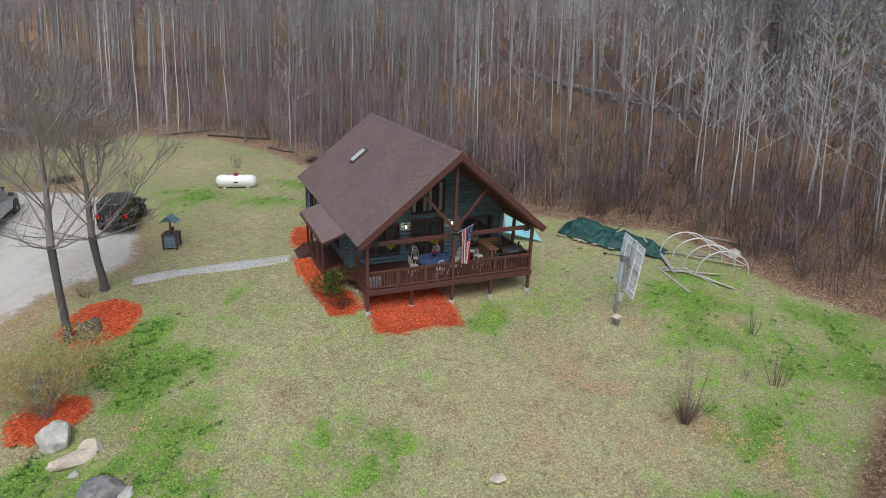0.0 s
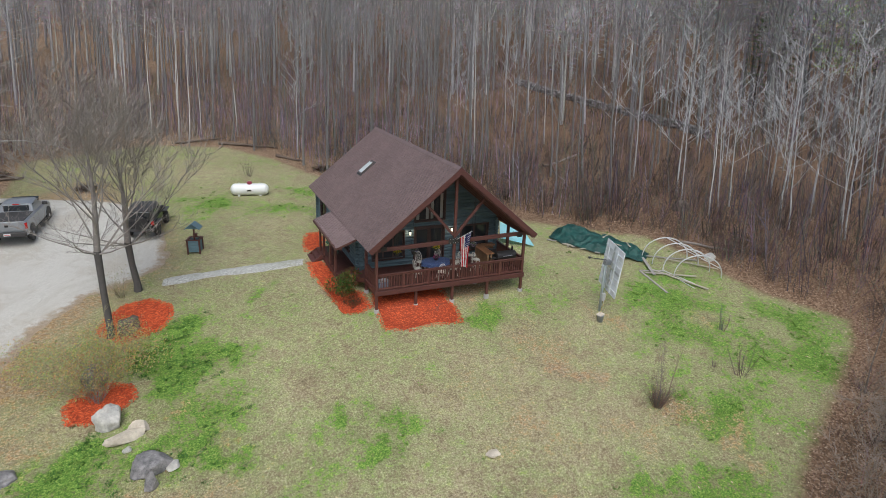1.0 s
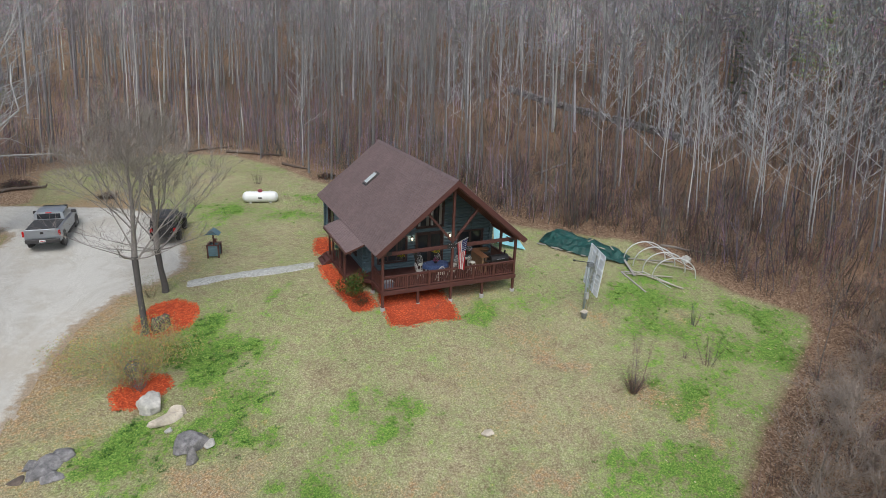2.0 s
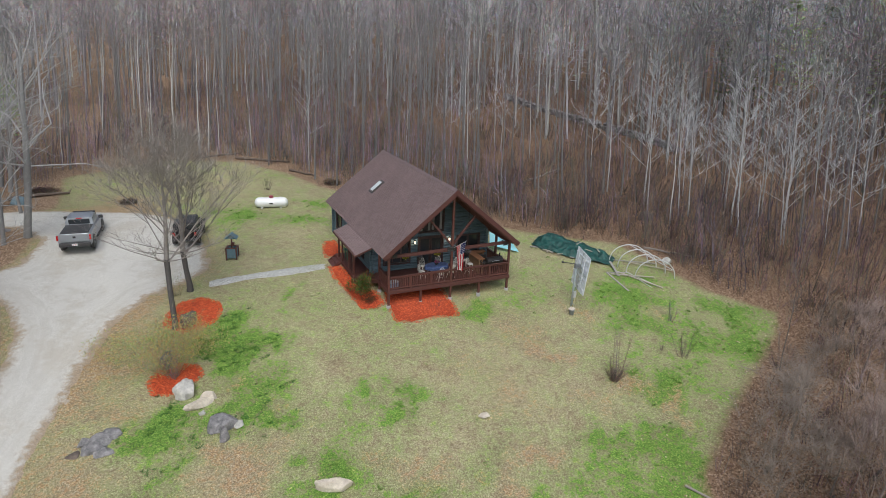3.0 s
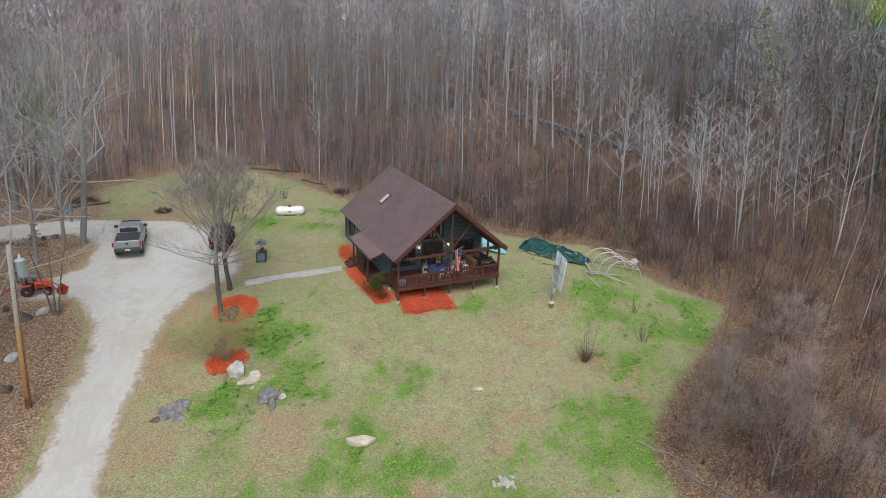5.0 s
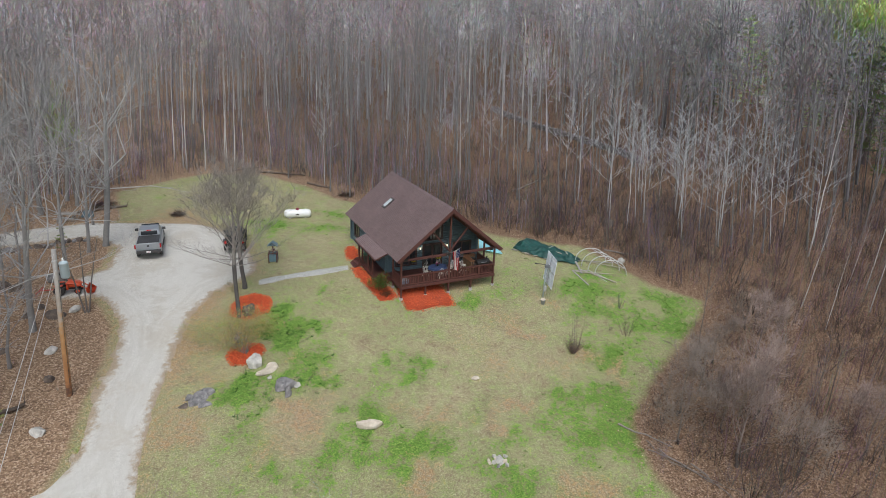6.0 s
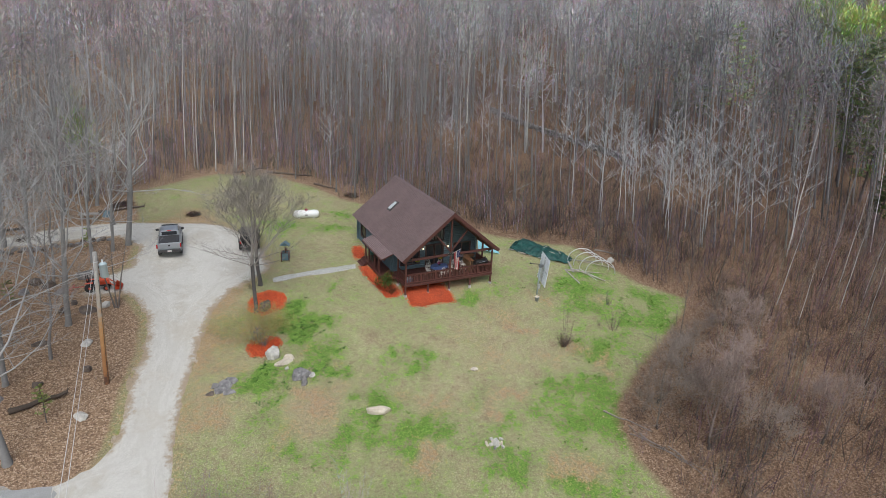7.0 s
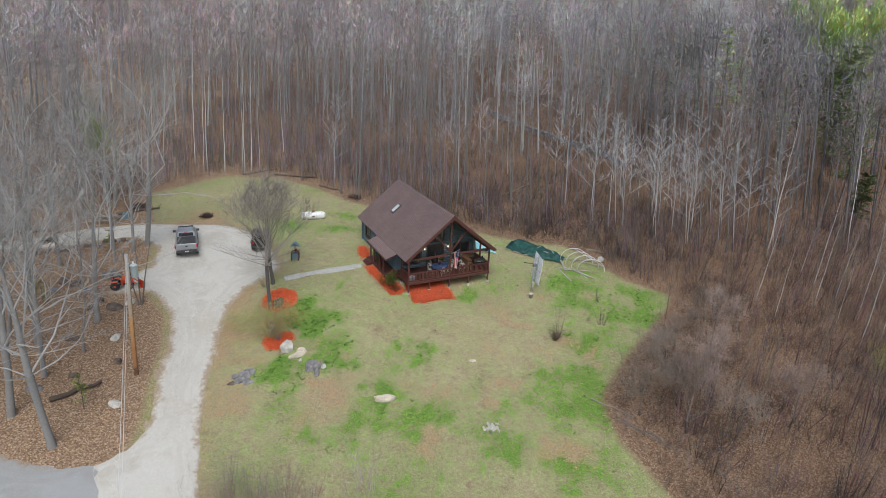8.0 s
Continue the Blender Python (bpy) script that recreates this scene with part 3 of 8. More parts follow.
def log_wall(name, along, fixed, lo, hi, openings, material, gable=False, tails=0.22):
    """A wall of stacked logs; openings are (from, to, low, high) in the wall's own run."""
    core = bmesh.new()
    course, z = 0.2, 0.42
    rows = []
    while z < (RIDGE_Z - 0.35 if gable else 3.25):
        a, b = lo, hi
        if z + course > 3.25 and gable:
            w = (RIDGE_Z - 0.28 - z - course * 0.6) / PITCH
            a, b = max(lo, RIDGE_X - w), min(hi, RIDGE_X + w)
        elif z < 3.0:
            a, b = lo - tails, hi + tails
        cuts = sorted((o[0], o[1]) for o in openings if o[2] < z + course / 2 < o[3])
        x = a
        spans = []
        for c0, c1 in cuts:
            if c0 > x:
                spans.append((x, c0))
            x = max(x, c1)
        if b > x:
            spans.append((x, b))
        for s0, s1 in spans:
            rows.append((s0, s1, z + course / 2))
            if along == "x":
                box(core, max(s0, lo), fixed - 0.045, z - 0.002, min(s1, hi), fixed + 0.045, z + course)
            else:
                box(core, fixed - 0.045, max(s0, lo), z - 0.002, fixed + 0.045, min(s1, hi), z + course)
        z += course
    wall = part(name, core, material, house)
    for s0, s1, zz in rows:
        bm = bmesh.new()
        p, q = ((s0, fixed, zz), (s1, fixed, zz)) if along == "x" else ((fixed, s0, zz), (fixed, s1, zz))
        log_mesh(bm, p, q)
        part("log", bm, material, wall, smooth=False)
    return wall


WIN_L, DOOR, UPPER, WIN_R = (0.85, 2.6, 1.18, 2.66), (3.3, 5.0, FLOOR, 2.78), (3.3, 5.0, 3.2, 4.75), (6.15, 7.8, 1.2, 2.66)
front = log_wall("front_wall", "x", WY0, WX0, WX1, [WIN_L, DOOR, UPPER, WIN_R], M_LOG, gable=True)
back = log_wall("back_wall", "x", WY1, WX0, WX1, [], M_LOG, gable=True)
SIDE_W1, SIDE_W2 = (5.0, 6.1, 1.2, 2.5), (10.6, 11.9, 1.3, 2.6)
left = log_wall("left_wall", "y", WX0, WY0, WY1, [SIDE_W1, SIDE_W2, (7.2, 8.15, FLOOR, 2.75)], M_LOG_Y)
right = log_wall("right_wall", "y", WX1, WY0, WY1, [], M_LOG_Y)
part("foundation", boxes((WX0 - 0.05, WY0 + 0.05, -1.6, WX1 + 0.05, WY1 - 0.05, 0.44)), M_CONCRETE, house, "grey poured concrete foundation")
part("interior_floor", boxes((WX0 + 0.06, WY0 + 0.06, 0.45, WX1 - 0.06, WY1 - 0.06, FLOOR - 0.01)), M_STAIN, house)

M_TRIM = wood_paint("dark_window_trim", (0.06, 0.03, 0.026))
M_CURTAIN = paint("pale_curtain", (0.62, 0.62, 0.58), 0.9, vary=0.08, fine=8)
M_DARKROOM = paint("dim_room", (0.10, 0.085, 0.07), 0.9)


def window(name, along, fixed, span, panes, parent, out=-1, curtains=True):
    """A framed window set in a wall: casing, sashes, panes and curtains behind them."""
    a, b, z0, z1 = span

    def bx(u0, v0, w0, u1, v1, w1):
        return (u0, fixed + v0, w0, u1, fixed + v1, w1) if along == "x" else (fixed + v0, u0, w0, fixed + v1, u1, w1)

    bm, t = bmesh.new(), 0.09
    o0, o1 = (out * 0.135, -out * 0.06)
    for r in (bx(a - t, o0, z0 - t, a, o1, z1 + t), bx(b, o0, z0 - t, b + t, o1, z1 + t), bx(a, o0, z1, b, o1, z1 + t), bx(a, o0 * 1.15, z0 - t, b, o1, z0)):
        box(bm, *r, bevel=0.008)
    win = part(name, bm, M_TRIM, parent, "dark stained window casing")
    w = (b - a) / panes
    for i in range(panes):
        u0, u1 = a + i * w, a + (i + 1) * w
        bm = bmesh.new()
        for r in (bx(u0, out * 0.06, z0, u0 + 0.05, out * 0.01, z1), bx(u1 - 0.05, out * 0.06, z0, u1, out * 0.01, z1),
                  bx(u0 + 0.05, out * 0.06, z0, u1 - 0.05, out * 0.01, z0 + 0.05), bx(u0 + 0.05, out * 0.06, z1 - 0.05, u1 - 0.05, out * 0.01, z1)):
            box(bm, *r)
        part("sash", bm, M_TRIM, win)
        part("pane", boxes(bx(u0 + 0.05, out * 0.04, z0 + 0.05, u1 - 0.05, out * 0.028, z1 - 0.05)), M_GLASS, win)
        if curtains:
            for c0, c1 in ((u0 + 0.06, u0 + 0.06 + w * 0.2), (u1 - 0.06 - w * 0.2, u1 - 0.06)):
                bm = bmesh.new()
                n = 7
                cols = []
                for k in range(n):
                    u, v = c0 + (c1 - c0) * k / (n - 1), out * 0.055 + 0.010 * (-1) ** k
                    p = ((u, fixed + v - out * 0.002), (u, fixed + v)) if along == "x" else ((fixed + v, u), (fixed + v, u))
                    cols.append([bm.verts.new((*p[1], z0 + 0.05)), bm.verts.new((*p[1], z1 - 0.08))])
                for p, q in zip(cols, cols[1:]):
                    bm.faces.new((p[0], q[0], q[1], p[1]))
                bmesh.ops.solidify(bm, geom=bm.faces[:], thickness=0.006)
                part("curtain", bm, M_CURTAIN, win, "pale hanging curtain")
    return win


window("window", "x", WY0, WIN_L, 3, house, curtains=False)
window("window", "x", WY0, WIN_R, 2, house, curtains=False)
window("gable_window", "x", WY0, UPPER, 2, house)
window("window", "y", WX0, SIDE_W1, 2, house, curtains=False)
window("window", "y", WX0, SIDE_W2, 2, house, curtains=False)


def glass_door(parent):
    a, b, z0, z1 = DOOR
    d = part("glass_door", boxes((a - 0.09, WY0 - 0.14, z0, a, WY0 + 0.05, z1 + 0.09), (b, WY0 - 0.14, z0, b + 0.09, WY0 + 0.05, z1 + 0.09), (a, WY0 - 0.14, z1, b, WY0 + 0.05, z1 + 0.09), bevel=0.008), M_TRIM, parent, "dark framed double glass door")
    mid = (a + b) / 2
    for u0, u1 in ((a, mid), (mid, b)):
        leaf = part("leaf", boxes((u0 + 0.005, WY0 - 0.06, z0, u0 + 0.11, WY0, z1), (u1 - 0.11, WY0 - 0.06, z0, u1 - 0.005, WY0, z1), (u0 + 0.11, WY0 - 0.06, z0, u1 - 0.11, WY0, z0 + 0.22), (u0 + 0.11, WY0 - 0.06, z1 - 0.12, u1 - 0.11, WY0, z1)), M_TRIM, d)
        part("pane", boxes((u0 + 0.11, WY0 - 0.04, z0 + 0.22, u1 - 0.11, WY0 - 0.025, z1 - 0.12)), M_GLASS, d)
    part("handle", boxes((mid + 0.03, WY0 - 0.10, z0 + 0.95, mid + 0.06, WY0 - 0.06, z0 + 1.15), bevel=0.006), paint("brass", (0.5, 0.36, 0.14), 0.35, 0.9), d)


glass_door(house)
sd = part("side_door", boxes((WX0 - 0.06, 7.2, FLOOR, WX0 - 0.01, 8.15, 2.75), bevel=0.006), M_STAIN_V, house, "red-brown wooden side door")
part("door_pane", boxes((WX0 - 0.07, 7.4, 1.75, WX0 - 0.055, 7.95, 2.55)), M_GLASS, sd)

# ---------------------------------------------------------------- roof


def slope_point(side, s, y, lift):
    """s metres down the slope from the ridge; side -1 left, +1 right."""
    k = math.hypot(1, PITCH)
    return Vector((RIDGE_X + side * (s / k + lift * PITCH / k), y, RIDGE_Z - PITCH * s / k + lift / k))


SLOPE = HALF * math.hypot(1, PITCH)


def slab(name, side, s0, s1, y0, y1, lo, hi, material, parent, label=""):
    bm = bmesh.new()
    vs = [bm.verts.new(slope_point(side, s, y, h)) for h in (lo, hi) for s, y in ((s0, y0), (s1, y0), (s1, y1), (s0, y1))]
    for f in ((0, 1, 2, 3), (4, 7, 6, 5), (0, 4, 5, 1), (1, 5, 6, 2), (2, 6, 7, 3), (3, 7, 4, 0)):
        bm.faces.new([vs[i] for i in f])
    bmesh.ops.recalc_face_normals(bm, faces=bm.faces[:])
    return part(name, bm, material, parent, label)


def shingles(name, point, length, y0, y1, parent, course=0.145, tab=0.31):
    """Overlapping shingle tabs, each a thin slab of its own."""
    rng = random.Random(5)
    vs, fs = [], []
    rows = int(length / course)
    for i in range(rows):
        s0, s1 = i * course, (i + 1) * course + 0.012
        y = y0 - (i % 3) * tab / 3 - rng.random() * 0.05
        while y < y1:
            a, b = max(y, y0), min(y + tab - 0.012, y1)
            y += tab
            if b - a < 0.03:
                continue
            d = rng.uniform(-0.008, 0.008)
            t0, t1 = 0.004, 0.015 + rng.uniform(0, 0.006)
            k = len(vs)
            vs += [tuple(point(s, yy, h)) for s, h in ((s0, t0 - 0.004), (s1 + d, t0), (s0, t0 + 0.003), (s1 + d, t1)) for yy in (a, b)]
            # 0,1 low top; 2,3 low bottom; 4,5 high top; 6,7 high bottom
            for q in ((4, 6, 7, 5), (2, 3, 7, 6), (0, 2, 6, 4), (1, 5, 7, 3)):
                fs += [(k + q[0], k + q[1], k + q[2]), (k + q[0], k + q[2], k + q[3])]
    ob = new(name, mesh_np(name, vs, fs, M_SHINGLE))
    ob.parent = parent
    return tagged(ob, "brown architectural shingles in courses", kind="stuff")


M_FASCIA = wood_paint("red_brown_fascia", (0.092, 0.030, 0.024))
for side, nm in ((-1, "left_roof"), (1, "right_roof")):
    roof = slab(nm, side, 0.0 if side < 0 else 0.0, SLOPE, ROOF_Y0 + 0.03, ROOF_Y1 - 0.03, -0.16, 0.0, M_SOFFIT, house, "boarded roof deck with dark soffit")
    shingles("shingles", lambda s, y, h, sd=side: slope_point(sd, s, y, h + 0.002), SLOPE + 0.04, ROOF_Y0, ROOF_Y1, roof)
    for y, d in ((ROOF_Y0, -1), (ROOF_Y1, 1)):
        ya, yb = (y - 0.02, y + 0.03) if d < 0 else (y - 0.03, y + 0.02)
        slab("rake_board", side, 0.0, SLOPE, ya, yb, -0.26, -0.002, M_FASCIA, roof, "red-brown rake board")
        slab("inner_rake", side, 0.12, SLOPE - 0.06, (ya + 0.05 if d < 0 else ya - 0.04), (yb + 0.04 if d < 0 else yb - 0.05), -0.32, -0.16, M_FASCIA, roof)
    slab("eave_board", side, SLOPE - 0.03, SLOPE + 0.002, ROOF_Y0 + 0.03, ROOF_Y1 - 0.03, -0.2, -0.004, M_FASCIA, roof)
    # exposed rafters of the porch
    for y in (0.1, 0.95, 1.85, 2.7):
        slab("rafter", side, 0.02, SLOPE - 0.1, y - 0.05, y + 0.05, -0.34, -0.161, M_STAIN, roof)
    for s in (1.4, 2.8, 4.2, 5.4):
        slab("purlin_end", side, s - 0.06, s + 0.06, ROOF_Y0 + 0.02, 0.1, -0.28, -0.161, M_STAIN, roof)


def ridge_cap(parent):
    y, rng = ROOF_Y0, random.Random(2)
    vs, fs = [], []
    while y < ROOF_Y1 - 0.05:
        k, y1 = len(vs), min(y + 0.33, ROOF_Y1)
        for yy, up in ((y, 0.018), (y1, 0.034)):
            for dx in (-0.17, -0.09, 0.0, 0.09, 0.17):
                vs.append((RIDGE_X + dx, yy, RIDGE_Z + up + 0.015 - PITCH * max(0, abs(dx) - 0.01)))
            for dx in (-0.17, 0.17):
                vs.append((RIDGE_X + dx, yy, RIDGE_Z - PITCH * abs(dx) - 0.01))
        for i in range(4):
            fs += [(k + i, k + i + 1, k + 8 + i), (k + i, k + 8 + i, k + 7 + i)]
        fs += [(k + 7, k + 8, k + 9), (k + 7, k + 9, k + 10), (k + 7, k + 10, k + 11), (k + 7, k + 11, k + 13), (k + 13, k + 11, k + 12)]
        y += 0.3
    ob = new("ridge_cap", mesh_np("ridge_cap", vs, fs, M_SHINGLE))
    ob.parent = parent
    tagged(ob, kind="stuff")


ridge_cap(house)
bm = bmesh.new()
loft_rows = [[bm.verts.new((RIDGE_X + dx, yy, RIDGE_Z + dz)) for dx, dz in ((-0.2, -0.165), (0.0, 0.035), (0.2, -0.165), (0.0, -0.33))] for yy in (ROOF_Y0 - 0.025, ROOF_Y0 + 0.05)]
for k in range(4):
    bm.faces.new((loft_rows[0][k], loft_rows[0][(k + 1) % 4], loft_rows[1][(k + 1) % 4], loft_rows[1][k]))
bm.faces.new(loft_rows[0][::-1])
bm.faces.new(loft_rows[1])
bmesh.ops.recalc_face_normals(bm, faces=bm.faces[:])
part("peak_board", bm, M_FASCIA, house)
M_METAL = paint("pale_metal", (0.62, 0.64, 0.65), 0.35, 0.85, vary=0.06)
M_DARKMETAL = paint("black_metal", (0.03, 0.03, 0.032), 0.45, 0.4, vary=0.2)


def skylight(parent):
    s0, s1, y0, y1 = 2.22, 3.26, 8.2, 8.84
    for_s = lambda s, y, h: slope_point(-1, s, y, h)
    sk = slab("skylight", -1, s0, s1, y0, y1, 0.0, 0.10, paint("bronze_flashing", (0.16, 0.14, 0.13), 0.5, 0.5), parent, "roof skylight with bronze frame")
    m, t, b = nodes_of("skylight_pane")
    b.inputs["Base Color"].default_value, b.inputs["Roughness"].default_value = (0.55, 0.60, 0.60, 1), 0.12
    slab("pane", -1, s0 + 0.07, s1 - 0.07, y0 + 0.07, y1 - 0.07, 0.09, 0.115, m, sk, "pale reflecting pane")
    slab("flashing", -1, s0 - 0.1, s1 + 0.12, y0 - 0.1, y1 + 0.1, 0.018, 0.03, M_DARKMETAL, sk)


skylight(house)

# ---------------------------------------------------------------- porch frame
deck = part("porch_deck", boxes((0.0, 0.04, 0.45, 8.53, 0.09, FLOOR - 0.03), (0.0, 0.09, 0.45, 0.05, 3.2, FLOOR - 0.03), (8.48, 0.09, 0.45, 8.53, 3.2, FLOOR - 0.03), (0.05, 1.6, 0.45, 8.48, 1.68, FLOOR - 0.03)), M_STAIN, house, "red-brown porch deck with joists")
part("outer_rim", boxes((-0.03, -0.005, 0.46, 8.56, 0.04, FLOOR - 0.005), bevel=0.006), M_FASCIA, deck)
for i in range(10):
    part("joist", boxes((0.5 + i * 0.83, 0.09, 0.47, 0.54 + i * 0.83, 3.2, FLOOR - 0.035)), M_STAIN, deck)
bm = boxes((0, 0, 0, 8.56, 0.138, 0.028), bevel=0.004)
plank = bpy.data.meshes.new("plank")
bm.to_mesh(plank)
bm.free()
plank.materials.append(M_STAIN)
for i in range(22):
    share("plank", plank, deck, pose(-0.015, 0.02 + i * 0.145, FLOOR - 0.028))

POST = 0.14


def post(x, y, z0, z1, parent, name="post", w=POST):
    return part(name, boxes((x - w / 2, y - w / 2, z0, x + w / 2, y + w / 2, z1), bevel=0.012), M_STAIN_V, parent)


def pier(x, y, z0, z1, parent):
    part("pier", lathe(bmesh.new(), [(0.14, z0), (0.14, z1 - 0.02), (0.12, z1)], 14, pose(x, y, 0)), M_CONCRETE, parent, "round concrete footing")


for x in (0.07, 4.265, 8.46):
    top = roof_z(x) - 0.36 if x != 4.265 else RIDGE_Z - 0.42
    p = post(x, 0.14, FLOOR, top, house)
for x, y in ((0.07, 1.9), (8.46, 1.9)):
    post(x, y, FLOOR, roof_z(x) - 0.36, house)
for x, y in ((0.07, 0.14), (2.2, 0.16), (4.265, 0.14), (6.35, 0.16), (8.46, 0.14), (0.07, 1.9), (8.46, 1.9), (2.2, 1.64), (6.35, 1.64)):
    g = ground_z(x, y)
    post(x, y, g + 0.12, 0.47, house, "support_post")
    pier(x, y, g - 0.3, g + 0.16, house)

part("tie_beam", beam(bmesh.new(), (0.0, 0.14, 2.86), (8.53, 0.14, 2.98), 0.13, 0.2), M_FASCIA, house, "red-brown tie beam across the gable")
for x in (0.07, 8.46):
    part("plate_beam", beam(bmesh.new(), (x, 0.2, roof_z(x) - 0.44), (x, 3.25, roof_z(x) - 0.44), 0.13, 0.18), M_STAIN, house)
for x0, x1 in ((2.55, 4.2), (5.9, 4.33)):
    part("brace", beam(bmesh.new(), (x0, 0.14, 5.12), (x1, 0.14, 3.25), 0.11, 0.13), M_FASCIA, house, "diagonal gable brace")
gp = part("gusset_plate", boxes((3.9, 0.045, 2.82, 4.62, 0.065, 3.14), bevel=0.004), M_DARKMETAL, house, "dark steel plate with bolts")
bolt = bpy.data.meshes.new("bolt")
bm = lathe(bmesh.new(), [(0.018, 0), (0.018, 0.02), (0.008, 0.026)], 6, pose(0, 0, 0, 90))
bm.to_mesh(bolt)
bm.free()
bolt.materials.append(M_METAL)
for i in range(10):
    share("bolt", bolt, gp, pose(3.98 + 0.14 * (i % 5) + 0.02, 0.044, 2.88 + 0.2 * (i // 5)))
for x in (0.42, 8.1):
    part("end_plate", boxes((x - 0.16, 0.05, 2.8, x + 0.16, 0.066, 3.02), bevel=0.004), M_DARKMETAL, house)


def railing(a, b, parent, z=FLOOR, height=0.89, gap=0.135):
    """Top and bottom rails with square balusters, from a to b on the deck."""
    a, b = Vector((*a, z)), Vector((*b, z))
    r = part("railing", beam(bmesh.new(), a + Vector((0, 0, height - 0.02)), b + Vector((0, 0, height - 0.02)), 0.13, 0.04), M_FASCIA, parent, "red-brown porch railing")
    part("under_rail", beam(bmesh.new(), a + Vector((0, 0, height - 0.09)), b + Vector((0, 0, height - 0.09)), 0.045, 0.09), M_STAIN, r)
    part("bottom_rail", beam(bmesh.new(), a + Vector((0, 0, 0.1)), b + Vector((0, 0, 0.1)), 0.045, 0.09), M_STAIN, r)
    n = int((b - a).length / gap)
    for i in range(1, n):
        p = a.lerp(b, i / n)
        q = share("baluster", BALUSTER, r, pose(p.x, p.y, z + 0.14))
    for k in (1, 2):
        if (b - a).length > 3:
            p = a.lerp(b, k / 3)
            part("rail_post", boxes((p.x - 0.05, p.y - 0.05, z, p.x + 0.05, p.y + 0.05, z + height - 0.03), bevel=0.006), M_STAIN_V, r)
    return r


bm = boxes((-0.022, -0.022, 0, 0.022, 0.022, 0.68))
BALUSTER = bpy.data.meshes.new("baluster")
bm.to_mesh(BALUSTER)
bm.free()
BALUSTER.materials.append(M_STAIN_V)
railing((0.16, 0.10), (4.19, 0.10), house)
railing((4.34, 0.10), (8.38, 0.10), house)
railing((0.07, 0.22), (0.07, 1.82), house, gap=0.11)
railing((8.46, 0.22), (8.46, 1.82), house, gap=0.11)
railing((8.46, 1.98), (8.46, 3.15), house, gap=0.11)

# side porch under its own low roof
SX, SY0, SY1 = -1.28, 3.0, 7.55
side_deck = part("side_porch_deck", boxes((SX, SY0, 0.45, SX + 0.05, SY1, FLOOR - 0.03), (SX, SY0 - 0.05, 0.45, 0.0, SY0, FLOOR - 0.03), (SX, SY1, 0.45, 0.0, SY1 + 0.05, FLOOR - 0.03)), M_FASCIA, house, "red-brown side porch deck")
bm = boxes((0, 0, 0, 0.138, SY1 - SY0 + 0.06, 0.028), bevel=0.004)
plank2 = bpy.data.meshes.new("plank")
bm.to_mesh(plank2)
bm.free()
plank2.materials.append(M_STAIN)
for i in range(9):
    share("plank", plank2, side_deck, pose(SX - 0.02 + i * 0.145, SY0 - 0.03, FLOOR - 0.026))
bm = bmesh.new()
tri = [[bm.verts.new((x, y, z)) for x, y in ((SX, 2.97), (-0.02, 1.95), (-0.02, 2.97))] for z in (0.46, FLOOR)]
for k in range(3):
    bm.faces.new((tri[0][k], tri[0][(k + 1) % 3], tri[1][(k + 1) % 3], tri[1][k]))
bm.faces.new(tri[0][::-1])
bm.faces.new(tri[1])
bmesh.ops.recalc_face_normals(bm, faces=bm.faces[:])
part("corner_deck", bm, M_STAIN, house, "angled inner corner of the deck")
for y in (3.2, 4.6, 6.4):
    post(SX + 0.12, y, ground_z(SX, y) - 0.2, 0.46, house, "support_post", 0.12)


def shed_point(s, y, h):
    """s metres out from the main eave, falling outward."""
    return Vector((-0.42 - s * 0.95, y, 3.02 - s * 0.36 + h))


def shed_roof():
    y0, y1, length = 1.75, 7.0, 1.22
    bm = bmesh.new()
    vs = [bm.verts.new(shed_point(s, y, h)) for h in (-0.12, 0.0) for s, y in ((0, y0), (length, y0), (length, y1), (0, y1))]
    for f in ((0, 1, 2, 3), (4, 7, 6, 5), (0, 4, 5, 1), (1, 5, 6, 2), (2, 6, 7, 3), (3, 7, 4, 0)):
        bm.faces.new([vs[i] for i in f])
    bmesh.ops.recalc_face_normals(bm, faces=bm.faces[:])
    r = part("shed_roof", bm, M_FASCIA, house, "low side porch roof")
    shingles("shingles", lambda s, y, h: shed_point(s, y, h + 0.002), length + 0.05, y0 - 0.03, y1 + 0.03, r)
    part("porch_beam", beam(bmesh.new(), (SX + 0.02, y0 + 0.1, 2.5), (SX + 0.02, y1 - 0.1, 2.5), 0.12, 0.16), M_FASCIA, house)


shed_roof()
for y in (3.3, 4.4, 5.95, 7.2):
    post(SX + 0.07, y if y < 7 else 6.88, FLOOR, 2.46, house, "post", 0.115)
steps = part("porch_steps", boxes((-2.0, 6.15, -0.4, -1.95, 7.5, 0.02)), M_STAIN, house, "red-brown wooden steps to the side porch")
for k in range(3):
    x = SX - 0.02 - 0.29 * (k + 1)
    z = FLOOR - 0.17 * (k + 1)
    part("tread", boxes((x, 6.1, z - 0.04, x + 0.31, 7.5, z), bevel=0.006), M_FASCIA, steps)
    part("riser", boxes((x + 0.27, 6.15, z, x + 0.30, 7.45, z + 0.15)), M_STAIN, steps)
for y in (6.12, 7.44):
    part("stringer", beam(bmesh.new(), (-2.12, y, 0.0), (SX, y, 0.62), 0.04, 0.24), M_STAIN, steps)
# ---------------------------------------------------------------- bare trees
GREY, PALE, BROWN = (0.205, 0.200, 0.195), (0.52, 0.52, 0.515), (0.185, 0.155, 0.138)


